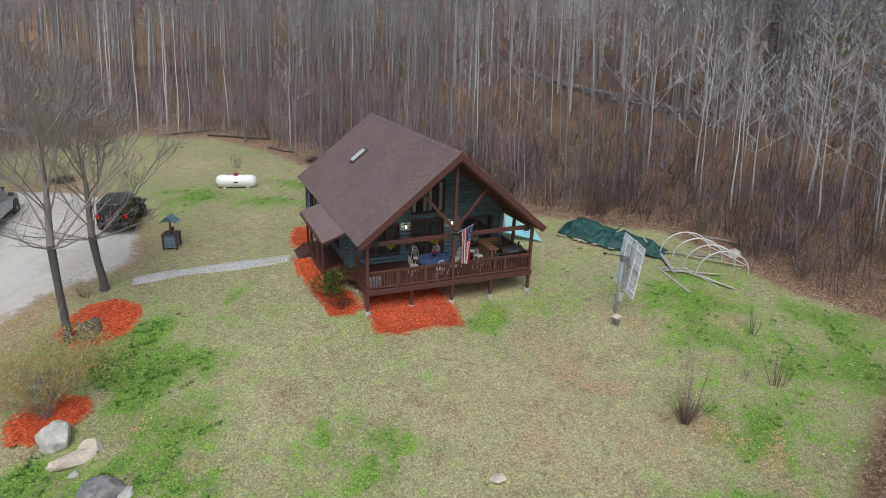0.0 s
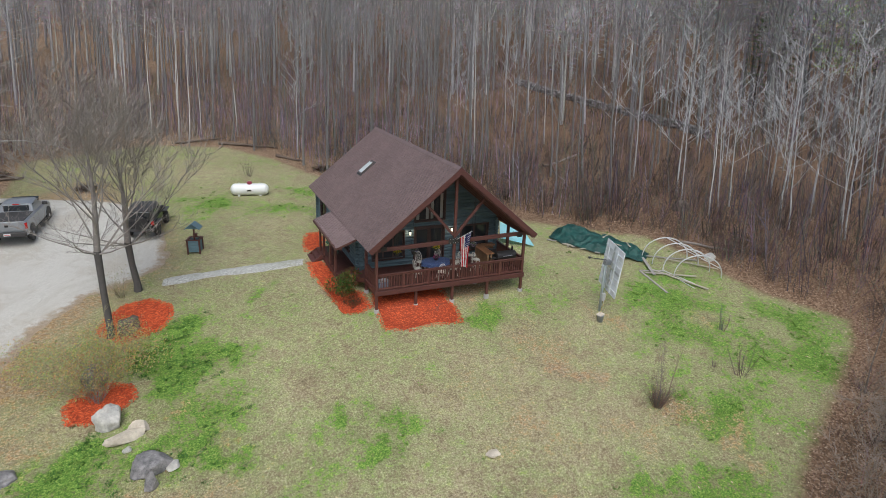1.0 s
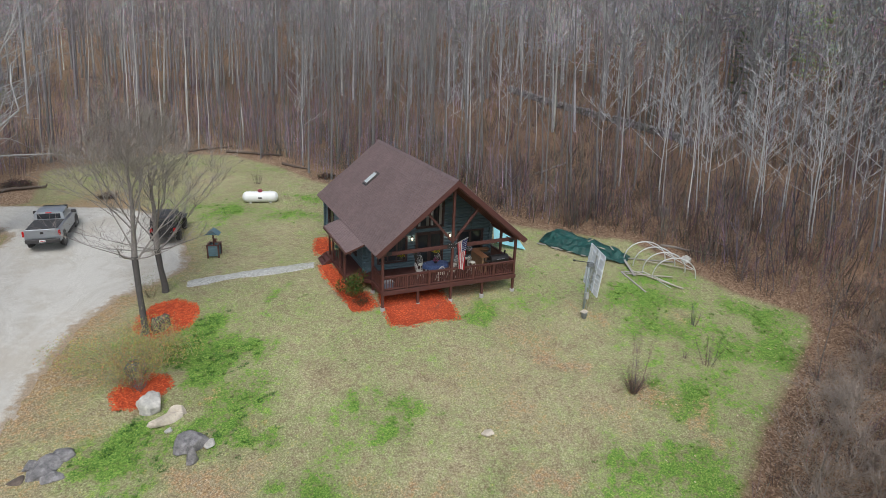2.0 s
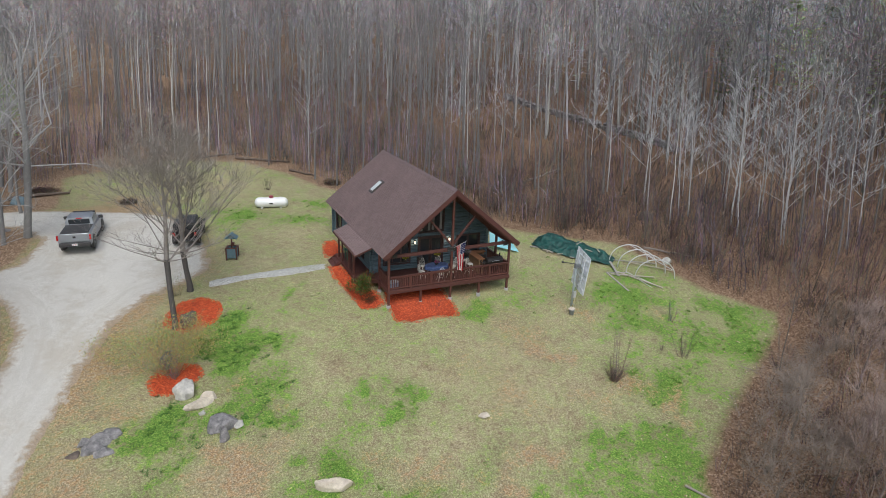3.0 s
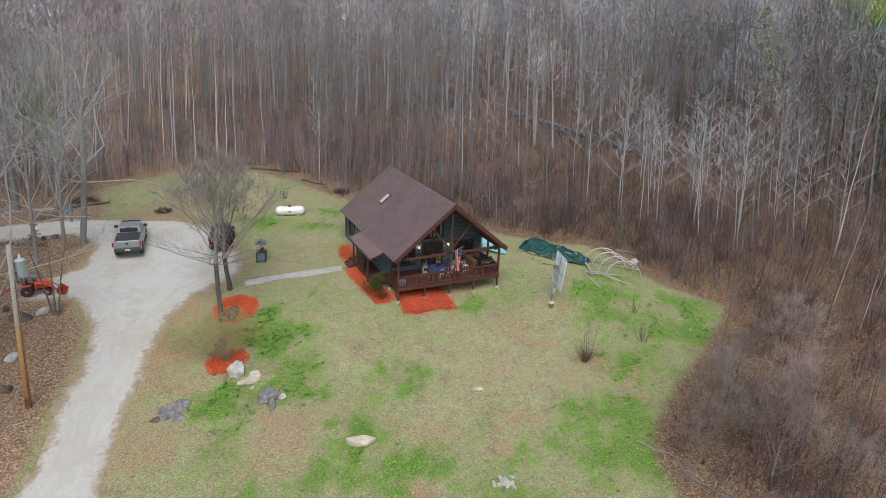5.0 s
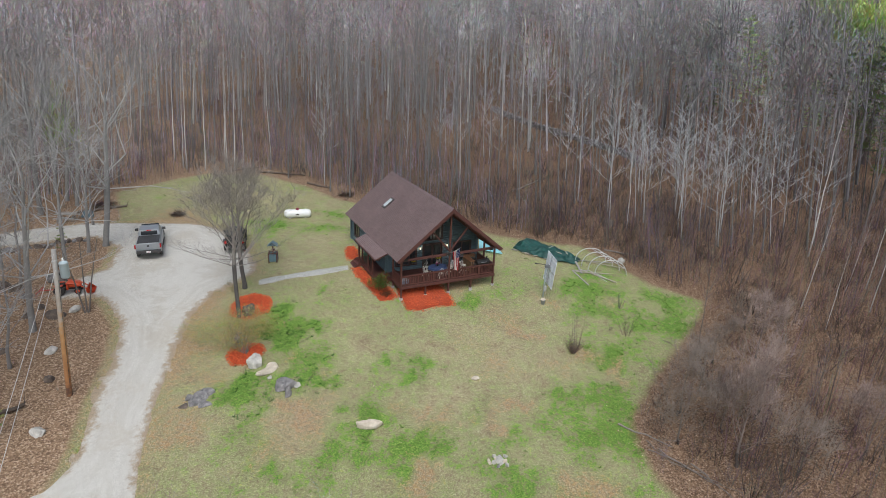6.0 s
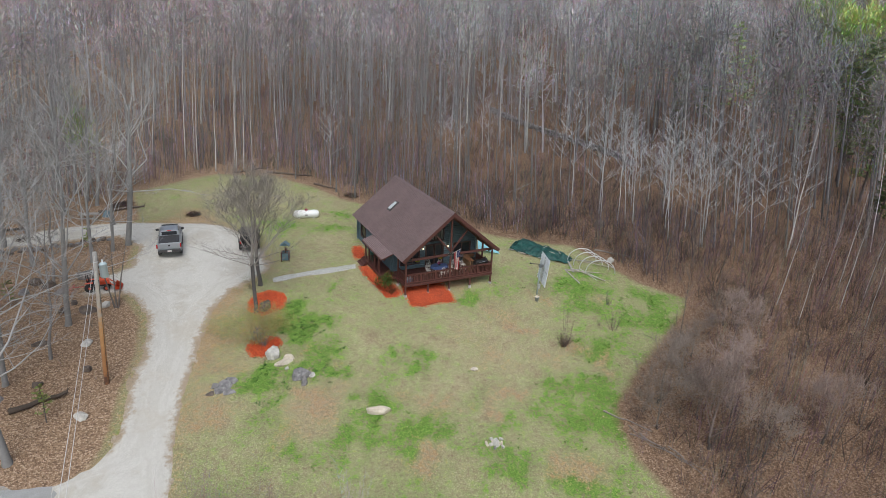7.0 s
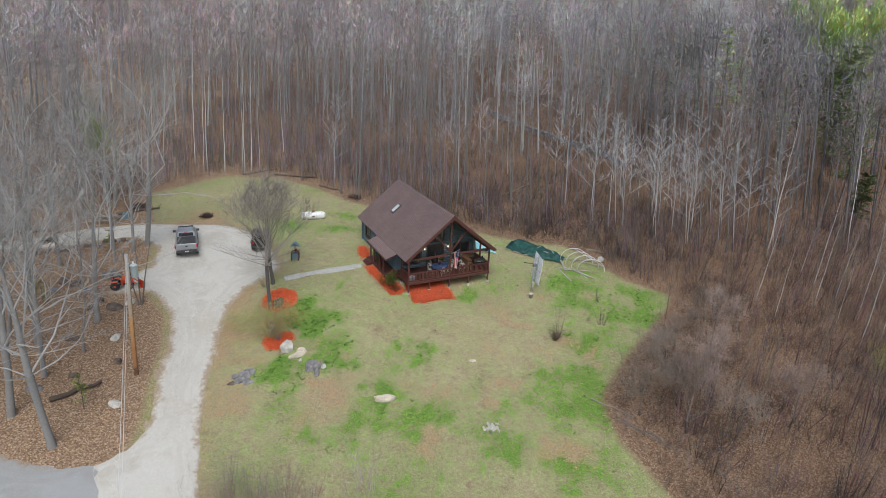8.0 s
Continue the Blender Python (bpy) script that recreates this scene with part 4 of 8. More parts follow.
def tree_arrays(seed, h, r, bark, twig, limbs=18, twigs=8, fine=3, low=0.4, reach=0.22, rise=0.9, base=None, wander=0.006, thick=1.0, segs=8, plain=False):
    """A bare broadleaf tree: one set of arrays for trunk and limbs, one for its branchlets and twigs."""
    g = random.Random(seed)
    wood, crown = Soup(), Soup()
    pts, x, y = [], 0.0, 0.0
    n = segs
    lx, ly = g.uniform(-1, 1) * 0.004 * h, g.uniform(-1, 1) * 0.004 * h
    for i in range(n + 1):
        pts.append((x, y, h * i / n - (0.3 if i == 0 else 0)))
        x += lx / n * 3 + g.uniform(-1, 1) * wander * h
        y += ly / n * 3 + g.uniform(-1, 1) * wander * h
    rad = [r * (1 - 0.93 * (i / n) ** 0.8) * (1.25 if i == 0 else 1) for i in range(n + 1)]
    wood.rod(pts, rad, bark, 4 if plain else 6, [base or bark] + [bark] * n)
    P = np.array(pts)

    def at(t):
        k = min(t * n, n - 1e-3)
        i = int(k)
        return P[i] + (P[i + 1] - P[i]) * (k - i), rad[i] + (rad[i + 1] - rad[i]) * (k - i)

    for k in range(limbs):
        t = low + (0.98 - low) * ((k + g.random()) / limbs) ** 0.85
        p, rr = at(t)
        a = k * 2.4 + g.uniform(-0.5, 0.5)
        L = h * reach * (1.15 - 0.75 * (t - low) / (1 - low)) * g.uniform(0.6, 1.2)
        d = np.array([math.cos(a), math.sin(a), rise * g.uniform(0.6, 1.4)])
        d /= np.linalg.norm(d)
        mid = p + d * L * 0.5 + np.array([0, 0, 0.02 * h * g.uniform(-0.3, 0.6)])
        end = p + d * L + np.array([0, 0, 0.10 * L * g.uniform(0.2, 1.6)])
        lr = max(0.012, rr * g.uniform(0.35, 0.55))
        if plain:
            wood.spike(p, end, lr, tuple(0.4 * b + 0.6 * w for b, w in zip(bark, twig)))
        else:
            wood.rod([p, mid, end], [lr, lr * 0.65, lr * 0.25], tuple(0.5 * b + 0.5 * w for b, w in zip(bark, twig)), 4)
        for j in range(twigs):
            u = 0.2 + 0.8 * (j + g.random()) / twigs
            q = p + (mid - p) * (2 * u) if u < 0.5 else mid + (end - mid) * (2 * u - 1)
            b = np.array([g.gauss(0, 0.6), g.gauss(0, 0.6), g.uniform(0.1, 1.0)]) + d * 0.7
            b /= np.linalg.norm(b)
            l2 = L * g.uniform(0.25, 0.5) * (1.15 - 0.5 * u)
            e = q + b * l2
            crown.spike(q, e, max(0.007, 0.010 * thick), twig)
            for _ in range(fine):
                v = q + b * l2 * g.uniform(0.25, 0.95)
                w = b + np.array([g.gauss(0, 0.55), g.gauss(0, 0.55), g.gauss(0.15, 0.4)])
                crown.spike(v, v + w / np.linalg.norm(w) * l2 * g.uniform(0.35, 0.7), 0.0065 * thick, twig)
    return wood.arrays(), crown.arrays()


def pine_arrays(seed, h, tint, bark=(0.12, 0.10, 0.085), tiers=12, per=6, low=0.35, width=0.2, needle=1.0, tufts=8):
    """A pine: whorls of boughs, each with flat sprays of needles along it."""
    g = random.Random(seed)
    wood, crown = Soup(), Soup()
    wood.rod([(0, 0, -0.3), (0.02 * h, 0, h * 0.5), (0, 0.01 * h, h)], [0.013 * h, 0.009 * h, 0.001 * h], bark, 6)
    for i in range(tiers):
        z = h * (low + (0.98 - low) * (i + g.uniform(-0.5, 0.5)) / tiers)
        L = h * width * (1.1 - 0.85 * i / tiers) * (1.0 if i > 1 else 0.7)
        for k in range(per):
            if g.random() < 0.14:
                continue
            a = k * 6.283 / per + g.uniform(-0.6, 0.6)
            l = L * g.uniform(0.55, 1.2)
            z2 = z + g.gauss(0, 0.025 * h)
            p, q = np.array([0, 0, z2]), np.array([math.cos(a) * l, math.sin(a) * l, z2 + l * g.uniform(-0.2, 0.35)])
            wood.rod([p, q], [0.03 * needle, 0.01 * needle], bark, 3)
            side = np.array([-math.sin(a), math.cos(a), 0.0])
            shade = g.uniform(0.65, 1.2)
            for _ in range(tufts):
                u = g.uniform(0.2, 1.05)
                c = p + (q - p) * u + side * g.gauss(0, 0.16 * l * (1.2 - u)) + np.array([0, 0, g.gauss(0.03, 0.06 * needle)])
                w = (q - p) / (l + 1e-6) * g.uniform(0.2, 1.0) + side * g.gauss(0, 0.8) + np.array([0, 0, g.uniform(0.0, 0.6)])
                crown.spike(c, c + w / np.linalg.norm(w) * g.uniform(0.25, 0.5) * needle, g.uniform(0.05, 0.10) * needle, tuple(c2 * shade * g.uniform(0.75, 1.25) for c2 in tint))
    return wood.arrays(), crown.arrays()


def brush_arrays(seed, h, stems, tint, spread=0.5, twigs=5, thick=1.0):
    """A clump of thin stems that fan out from the ground."""
    g = random.Random(seed)
    s = Soup()
    for _ in range(stems):
        a, o = g.uniform(0, 6.283), g.uniform(0, 0.28) * h * 0.5
        p = np.array([math.cos(a) * o, math.sin(a) * o, -0.1])
        hh = h * g.uniform(0.45, 1.05)
        e = p + np.array([math.cos(a + g.uniform(-0.8, 0.8)) * hh * spread * g.uniform(0.1, 1), math.sin(a + g.uniform(-0.8, 0.8)) * hh * spread * g.uniform(0.1, 1), hh])
        c = tuple(x * g.uniform(0.75, 1.3) for x in tint)
        s.spike(p, e, 0.014 * thick * g.uniform(0.6, 1.2), c)
        for _ in range(twigs):
            v = p + (e - p) * g.uniform(0.3, 0.95)
            w = np.array([g.gauss(0, 0.6), g.gauss(0, 0.6), g.uniform(0.2, 1.0)])
            s.spike(v, v + w * hh * g.uniform(0.12, 0.3), 0.006 * thick, c)
    return s.arrays()


TW, TW_RED, TW_PALE = (0.285, 0.283, 0.285), (0.32, 0.275, 0.27), (0.54, 0.54, 0.535)
KINDS = {
    "maple": [tree_arrays(10 + i, 17.0 + i, 0.095, GREY, TW, 20, 9, 2, 0.36, 0.16, 1.1, thick=1.3) for i in range(4)],
    "aspen": [tree_arrays(30 + i, 10.5 + i, 0.055, (0.52, 0.525, 0.53), (0.55, 0.555, 0.56), 19, 7, 2, 0.26, 0.24, 0.9, GREY, thick=1.8) for i in range(3)],
    "birch": [tree_arrays(50 + i, 16 + i, 0.075, (0.62, 0.61, 0.59), (0.29, 0.235, 0.23), 16, 8, 3, 0.45, 0.12, 1.5, (0.3, 0.28, 0.26)) for i in range(3)],
    "red": [tree_arrays(70 + i, 18 + i, 0.10, GREY, TW_RED, 22, 9, 2, 0.4, 0.16, 1.1, thick=1.3) for i in range(2)],
    "sapling": [tree_arrays(90 + i, 7 + 1.6 * i, 0.035, BROWN, (0.235, 0.198, 0.175), 14, 7, 2, 0.2, 0.15, 1.4) for i in range(3)],
}
FAR = {
    "maple": [tree_arrays(110 + i, 16 + 1.6 * i, 0.10, GREY, TW, 12, 7, 1, 0.5, 0.17, 1.0, thick=1.7, segs=5, plain=True) for i in range(4)],
    "aspen": [tree_arrays(130 + i, 12 + i, 0.08, PALE, TW_PALE, 14, 6, 1, 0.3, 0.22, 1.0, GREY, thick=2.6, segs=5, plain=True) for i in range(3)],
    "birch": [tree_arrays(150 + i, 16 + i, 0.075, (0.60, 0.59, 0.58), (0.27, 0.225, 0.225), 11, 7, 1, 0.5, 0.14, 1.4, thick=1.6, segs=5, plain=True) for i in range(2)],
    "red": [tree_arrays(170 + i, 17 + i, 0.10, GREY, TW_RED, 12, 7, 1, 0.5, 0.17, 1.0, thick=1.7, segs=5, plain=True) for i in range(3)],
    "sapling": [tree_arrays(190 + i, 6 + 1.6 * i, 0.035, BROWN, (0.235, 0.198, 0.175), 10, 6, 0, 0.15, 0.2, 1.3, thick=1.4, segs=4, plain=True) for i in range(3)],
    "pine": [pine_arrays(210 + i, 13 + 2 * i, (0.25, 0.33, 0.14), low=0.3, tufts=16) for i in range(2)],
}


def crowned_arrays(seed, h, r, bark, twig, n=210, wide=0.21, deep=0.33, thick=0.046, limbs=11, leaf=None):
    """A forest tree seen from afar: a clean bole, rising limbs and a round, open head of twigs."""
    g = random.Random(seed)
    wood, crown = Soup(), Soup()
    bx, by = g.uniform(-0.03, 0.03) * h, g.uniform(-0.03, 0.03) * h
    wood.rod([(0, 0, -0.3), (bx * 0.4, by * 0.4, h * 0.38), (bx, by, h * 0.66), (bx * 1.4, by * 1.4, h * 0.96)], [r * 1.15, r * 0.85, r * 0.5, r * 0.08], bark, 4)
    mid = np.array([bx, by, h * (1 - deep)])
    size = np.array([wide * h, wide * h, deep * h])
    lobes = [np.array([g.gauss(0, 1), g.gauss(0, 1), g.gauss(0.35, 0.8)]) for _ in range(limbs)]
    lobes = [w / np.linalg.norm(w) * g.uniform(0.55, 0.95) for w in lobes]
    for w in lobes:
        p = np.array([bx * 0.7, by * 0.7, h * g.uniform(0.42, 0.72)])
        q = mid + w * size
        if q[2] < p[2]:
            q[2] = p[2] + 0.03 * h
        wood.rod([p, (p + q) / 2 - np.array([0, 0, 0.015 * h]), q], [r * 0.38, r * 0.25, r * 0.06], bark, 3)
    for _ in range(n):
        w = np.array([g.gauss(0, 1), g.gauss(0, 1), g.gauss(0.25, 0.9)])
        w = w / np.linalg.norm(w)
        near = max(lobes, key=lambda o: float(o @ w))
        w = w * 0.62 + near * 0.55
        k = g.uniform(0.3, 1.0)
        a = mid + w * size * k
        d = w * np.array([0.8, 0.8, 0.6]) + np.array([g.gauss(0, 0.55), g.gauss(0, 0.55), g.uniform(-0.1, 0.7)])
        d /= np.linalg.norm(d)
        tint = tuple(c * g.uniform(0.7, 1.25) for c in (leaf if leaf else twig))
        crown.spike(a, a + d * h * g.uniform(0.03, 0.085), thick * g.uniform(0.6, 1.2), tint)
    return wood.arrays(), crown.arrays()


# maple and red twigs tinted paler than boles, painting skylight onto their heads
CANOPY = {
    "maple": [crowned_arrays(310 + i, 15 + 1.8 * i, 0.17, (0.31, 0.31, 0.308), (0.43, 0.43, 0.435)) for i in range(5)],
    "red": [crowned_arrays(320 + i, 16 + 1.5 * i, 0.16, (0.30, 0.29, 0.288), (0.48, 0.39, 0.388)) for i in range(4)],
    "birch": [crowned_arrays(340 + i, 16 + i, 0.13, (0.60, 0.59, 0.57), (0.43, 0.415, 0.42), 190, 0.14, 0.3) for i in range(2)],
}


def whole(pair):
    (v, f, c), (v2, f2, c2) = pair
    return np.vstack([v, v2]), np.vstack([f, f2 + len(v)]), np.vstack([c, c2])


def species(x, y, g):
    """What grows where: pale aspens on the slope past the tarp, mauve hardwoods behind the house, pines further to the east."""
    u = g.random()
    aspen = math.exp(-(((x - 32) / 11) ** 2 + ((y - 6) / 11) ** 2)) * 0.8 + math.exp(-(((x - 25) / 9) ** 2 + ((y - 27) / 8) ** 2)) * 0.45
    birch = math.exp(-(((x + 12) / 8) ** 2 + ((y - 44) / 8) ** 2)) * 0.5 + 0.04
    pine = 0.36 * math.exp(-(((x - 85) / 15) ** 2 + ((y - 18) / 15) ** 2)) 
    red = 0.34 if x < 25 and y > 48 else 0.10
    if x > 28 and y < -4:
        red, aspen, birch = 0.45, 0.0, 0.12
    for name, k in (("aspen", aspen), ("birch", birch), ("pine", pine), ("red", red), ("sapling", 0.16)):
        if u < k:
            return name
        u -= k
    return "maple"


def wooded(x, y):
    """How thickly trees grow, for arrays of places."""
    e = np_edge(x, y, LAWN)
    w = np.ones_like(x)
    w = np.where((x > 12) & (y > -2) & (y < 45) & (e < 32), 0.56, w)
    w = np.where((x < -18) & (y < 46), 0.3, w)
    w = np.where((x > 17) & (y < -2) & (e < 16), 0.34, w)
    w = np.where((y < -14) & (x < 40), 0.2, w)
    w = np.where((x < -19) & (y < 34), 0.0, w)
    open_ = np_inside(x, y, LAWN) | np_inside(x, y, DRIVE) | np_inside(x, y, ROAD) | (e < 0.8)
    return np.where(open_, 0.0, w), e


LABEL = {"maple": "tall bare grey-brown hardwood tree at the forest edge", "aspen": "slender bare aspen with pale grey bark", "birch": "thin white-barked birch with bare twigs",
         "red": "bare maple with reddish spring buds", "sapling": "thin bare sapling among leaf litter"}


def make_proto(kind, i, pair):
    (v, f, c), (v2, f2, c2) = pair
    return mesh_np("trunk", v, f, M_BARK, c), mesh_np("crown", v2, f2, M_BARK, c2)


PROTO = {k: [make_proto(k, i, p) for i, p in enumerate(ps)] for k, ps in KINDS.items()}


def lean_of(x, y):
    """Trees on either side of the clearing lean a little in towards its light: shift in x and y for each metre of height."""
    off = math.degrees(math.atan2(x + 18, y + 42)) - 26
    k = math.tan(radians(max(-10.0, min(7.0, -0.9 - 0.215 * off))))
    return 0.9 * k, -0.42 * k


def plant(kind, i, x, y, turn=0.0, s=1.0, sz=1.0, label="", group="forest edge trees", lean=(0, 0)):
    t = new("tree")
    t.empty_display_size = 0.3
    lx, ly = lean_of(x, y) if y > -5 else (0.0, 0.0)
    t.matrix_basis = pose(x, y, ground_z(x, y) - 0.05, lean[0] - math.degrees(ly), lean[1] + math.degrees(lx)) @ pose(0, 0, 0, 0, 0, turn) @ Matrix.Diagonal((s, s, sz, 1))
    trunk, crown = PROTO[kind][i % len(PROTO[kind])]
    share("trunk", trunk, t)
    share("crown", crown, t)
    return tagged(t, label or LABEL[kind], "tree", group)


def build_forest():
    g = random.Random(11)
    cam0 = Vector((-20.0, -46.5))
    step = 2.2
    rng = np.random.default_rng(11)
    I, J = np.meshgrid(np.arange(-24, 92), np.arange(-20, 100))
    X = I.ravel() * step + rng.uniform(-1.05, 1.05, I.size)
    Y = J.ravel() * step + rng.uniform(-1.05, 1.05, I.size)
    D = np.hypot(X - cam0.x, Y - cam0.y)
    az = np.degrees(np.arctan2(X - cam0.x, Y - cam0.y))
    w, e = wooded(X, Y)
    w = np.where(D > 92, w * 0.34, w * 0.9)
    ok = (az > -24) & (az < 66) & (D < 235) & (D > 19) & (rng.random(X.size) < w * 0.74)
    order = [i for i in np.argsort(e) if ok[i]]
    spots = [(float(X[i]), float(Y[i]), float(e[i])) for i in order]
    near, far = spots[:250], spots[250:]
    for x, y, d in near:
        k = species(x, y, g)
        if k == "pine":
            k = "sapling"
        if d < 4.0 and g.random() < 0.5:
            k = "sapling"
        if 17 < x < 28 and -14 < y < 4 or x > 8 and y < -6:
            k = "sapling"
        s = g.uniform(0.75, 1.12)
        plant(k, g.randrange(4), x, y, g.uniform(0, 360), s, s * g.uniform(0.9, 1.15), lean=(g.uniform(-1.2, 1.2), g.uniform(-1.2, 1.2)))
    groups = {"woods": [], "pines": []}
    for x, y, d in far:
        k = species(x, y, g)
        if x > 14 and y < -4 and d < 24:
            k = "sapling" if g.random() < 0.8 else "birch"
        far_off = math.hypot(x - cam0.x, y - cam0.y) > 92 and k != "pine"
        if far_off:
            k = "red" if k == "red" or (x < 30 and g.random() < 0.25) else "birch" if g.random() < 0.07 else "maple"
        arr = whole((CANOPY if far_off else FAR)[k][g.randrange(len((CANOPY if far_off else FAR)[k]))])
        s = g.uniform(0.7, 1.15)
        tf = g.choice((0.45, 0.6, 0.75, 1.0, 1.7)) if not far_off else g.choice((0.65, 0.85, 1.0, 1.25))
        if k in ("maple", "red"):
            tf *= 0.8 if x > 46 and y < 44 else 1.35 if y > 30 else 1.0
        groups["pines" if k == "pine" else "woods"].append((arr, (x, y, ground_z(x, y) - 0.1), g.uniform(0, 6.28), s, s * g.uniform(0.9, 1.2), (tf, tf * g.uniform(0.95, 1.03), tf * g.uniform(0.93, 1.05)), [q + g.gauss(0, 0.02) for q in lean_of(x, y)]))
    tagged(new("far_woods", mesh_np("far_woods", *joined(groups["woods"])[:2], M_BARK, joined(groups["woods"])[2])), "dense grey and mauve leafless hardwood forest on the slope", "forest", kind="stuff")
    pj = joined(groups["pines"])
    tagged(new("pine_stand", mesh_np("pine_stand", pj[0], pj[1], M_LEAFY, pj[2])), "dark green pines scattered among bare hardwoods", "pines", kind="stuff")
    return len(near), len(far)


def build_brush():
    g = random.Random(21)
    kinds = [brush_arrays(300 + i, 1.0, 8, c, 0.8, 5, 0.66) for i, c in enumerate(((0.25, 0.218, 0.195), (0.26, 0.212, 0.19), (0.22, 0.203, 0.184), (0.25, 0.223, 0.175)))]
    placed = []
    rng = np.random.default_rng(21)
    X, Y = rng.uniform(-34, 62, 12000), rng.uniform(-44, 66, 12000)
    E = np_edge(X, Y, LAWN)
    shut = np_inside(X, Y, LAWN) | np_inside(X, Y, DRIVE) | np_inside(X, Y, ROAD)
    W = 0.5 * np.exp(-E / 14) + 0.14
    W = np.where((X > 8) & (Y < -2), np.where(E > 1.2, 0.34, 0.25), W)
    W = np.where((X > 12) & (Y > -3) & (Y < 40) & (E > 3), 0.34, W)
    W = np.where((X < -19) & (Y < 30), 0.05, W)
    keep = np.flatnonzero(~shut & (rng.random(12000) < W))[:1800]
    for x, y, e in zip(X[keep].tolist(), Y[keep].tolist(), E[keep].tolist()):
        h = g.uniform(0.7, 2.0) if e < 2.5 else g.uniform(1.2, 3.8)
        if x < -19:
            h *= 0.45
        tf = g.choice((0.45, 0.6, 0.85, 1.1, 1.45)) * (0.38 if x > 16 and y < 9 else 0.48 if x > 11 else 0.9)
        red = 1.12 if (x > 24 and y < -8) or (x > 16 and y < -20) else 1.0
        placed.append((kinds[g.randrange(4)], (x, y, ground_z(x, y)), g.uniform(0, 6.28), h * 0.9, h, (tf * red, tf * (0.95 if red > 1 else 1), tf * (0.96 if red > 1 else 1)), (0.0, 0.0)))
    # domed shrubs along the lawn's south-east rim, reddish wands behind them
    domes = [brush_arrays(330 + i, 1.0, 15, c, 1.05, 6, 0.45) for i, c in enumerate(((0.24, 0.19, 0.15), (0.21, 0.178, 0.148), (0.27, 0.195, 0.16)))]
    wands = [brush_arrays(340 + i, 1.0, 6, c, 0.2, 8, 0.27) for i, c in enumerate(((0.31, 0.222, 0.20), (0.27, 0.21, 0.195), (0.35, 0.25, 0.225), (0.26, 0.225, 0.215)))]
    X, Y = rng.uniform(8, 62, 9000), rng.uniform(-44, -3, 9000)
    E = np_edge(X, Y, LAWN)
    keep = np.flatnonzero(~np_inside(X, Y, LAWN) & (E > 0.5) & (rng.random(9000) < np.where(E < 8, 0.30, 0.25)))[:1450]
    for x, y, e in zip(X[keep].tolist(), Y[keep].tolist(), E[keep].tolist()):
        tf = g.choice((0.32, 0.5, 0.7, 1.0))
        if g.random() < math.exp(-e / 7):
            h = g.uniform(1.6, 3.2) if e > 2.5 else g.uniform(1.0, 2.0)
            placed.append((domes[g.randrange(3)], (x, y, ground_z(x, y)), g.uniform(0, 6.28), h, h, (tf, tf, tf), (0.0, 0.0)))
        elif g.random() < 0.75:
            h = min(g.uniform(3.6, 7.2), 2.5 + 0.5 * e)
            placed.append((wands[g.randrange(4)], (x, y, ground_z(x, y)), g.uniform(0, 6.28), h, h, (tf * 1.05, tf, tf), (g.gauss(0, 0.03), g.gauss(0, 0.03))))
    X, Y = rng.uniform(11, 36, 2200), rng.uniform(-2, 24, 2200)
    E = np_edge(X, Y, LAWN)
    keep = np.flatnonzero(~np_inside(X, Y, LAWN) & (E > 1.0) & (rng.random(2200) < 0.9 * np.exp(-E / 12)))[:460]
    for x, y in zip(X[keep].tolist(), Y[keep].tolist()):
        h, tf = g.uniform(1.3, 3.0), g.choice((0.3, 0.42, 0.55, 0.75))
        placed.append((kinds[g.randrange(4)], (x, y, ground_z(x, y)), g.uniform(0, 6.28), h * 1.1, h, (tf * 1.1, tf, tf * 0.95), (0.0, 0.0)))
    j = joined(placed)
    tagged(new("brush", mesh_np("brush", j[0], j[1], M_BARK, j[2])), "thick bare brown and reddish brush round the clearing", "brush", kind="stuff")


def build_understory():
    """Thin young stems and whips between the trees."""
    g, rng = random.Random(61), np.random.default_rng(61)
    kinds = [brush_arrays(360 + i, 1.0, 2, c, 0.16, 5, 0.42) for i, c in enumerate(((0.185, 0.165, 0.153), (0.165, 0.153, 0.148), (0.225, 0.212, 0.205), (0.40, 0.395, 0.39), (0.20, 0.168, 0.155)))]
    X, Y = rng.uniform(-40, 95, 30000), rng.uniform(-6, 105, 30000)
    E = np_edge(X, Y, LAWN)
    shut = np_inside(X, Y, LAWN) | np_inside(X, Y, DRIVE) | np_inside(X, Y, ROAD) | ((X < -18) & (Y < 34))
    W = np.where(E < 1.0, 0.0, 0.25 + 0.75 * np.exp(-E / 16))
    W = np.where((X > 18) & (X < 50) & (Y > 6) & (Y < 46) & (E > 5), 0.14, W)
    keep = np.flatnonzero(~shut & (np.hypot(X + 20, Y + 46) < 135) & (rng.random(X.size) < W))[:4600]
    placed = []
    for x, y, e in zip(X[keep].tolist(), Y[keep].tolist(), E[keep].tolist()):
        h = g.uniform(2.0, 4.5) if e < 3 else g.uniform(2.8, 7.5)
        tf = g.choice((0.6, 0.8, 1.0, 1.25)) * (0.58 if x > 18 and y < 14 else 1.0)
        placed.append((kinds[g.randrange(5)], (x, y, ground_z(x, y)), g.uniform(0, 6.28), h, h, (tf, tf, tf), [q + g.gauss(0, 0.05) for q in lean_of(x, y)]))
    j = joined(placed)
    tagged(new("understory", mesh_np("understory", j[0], j[1], M_BARK, j[2])), "thin brown whips and saplings under the leafless trees", "undergrowth", kind="stuff")


build_forest()
build_brush()
build_understory()
# ---------------------------------------------------------------- garden trees and shrubs


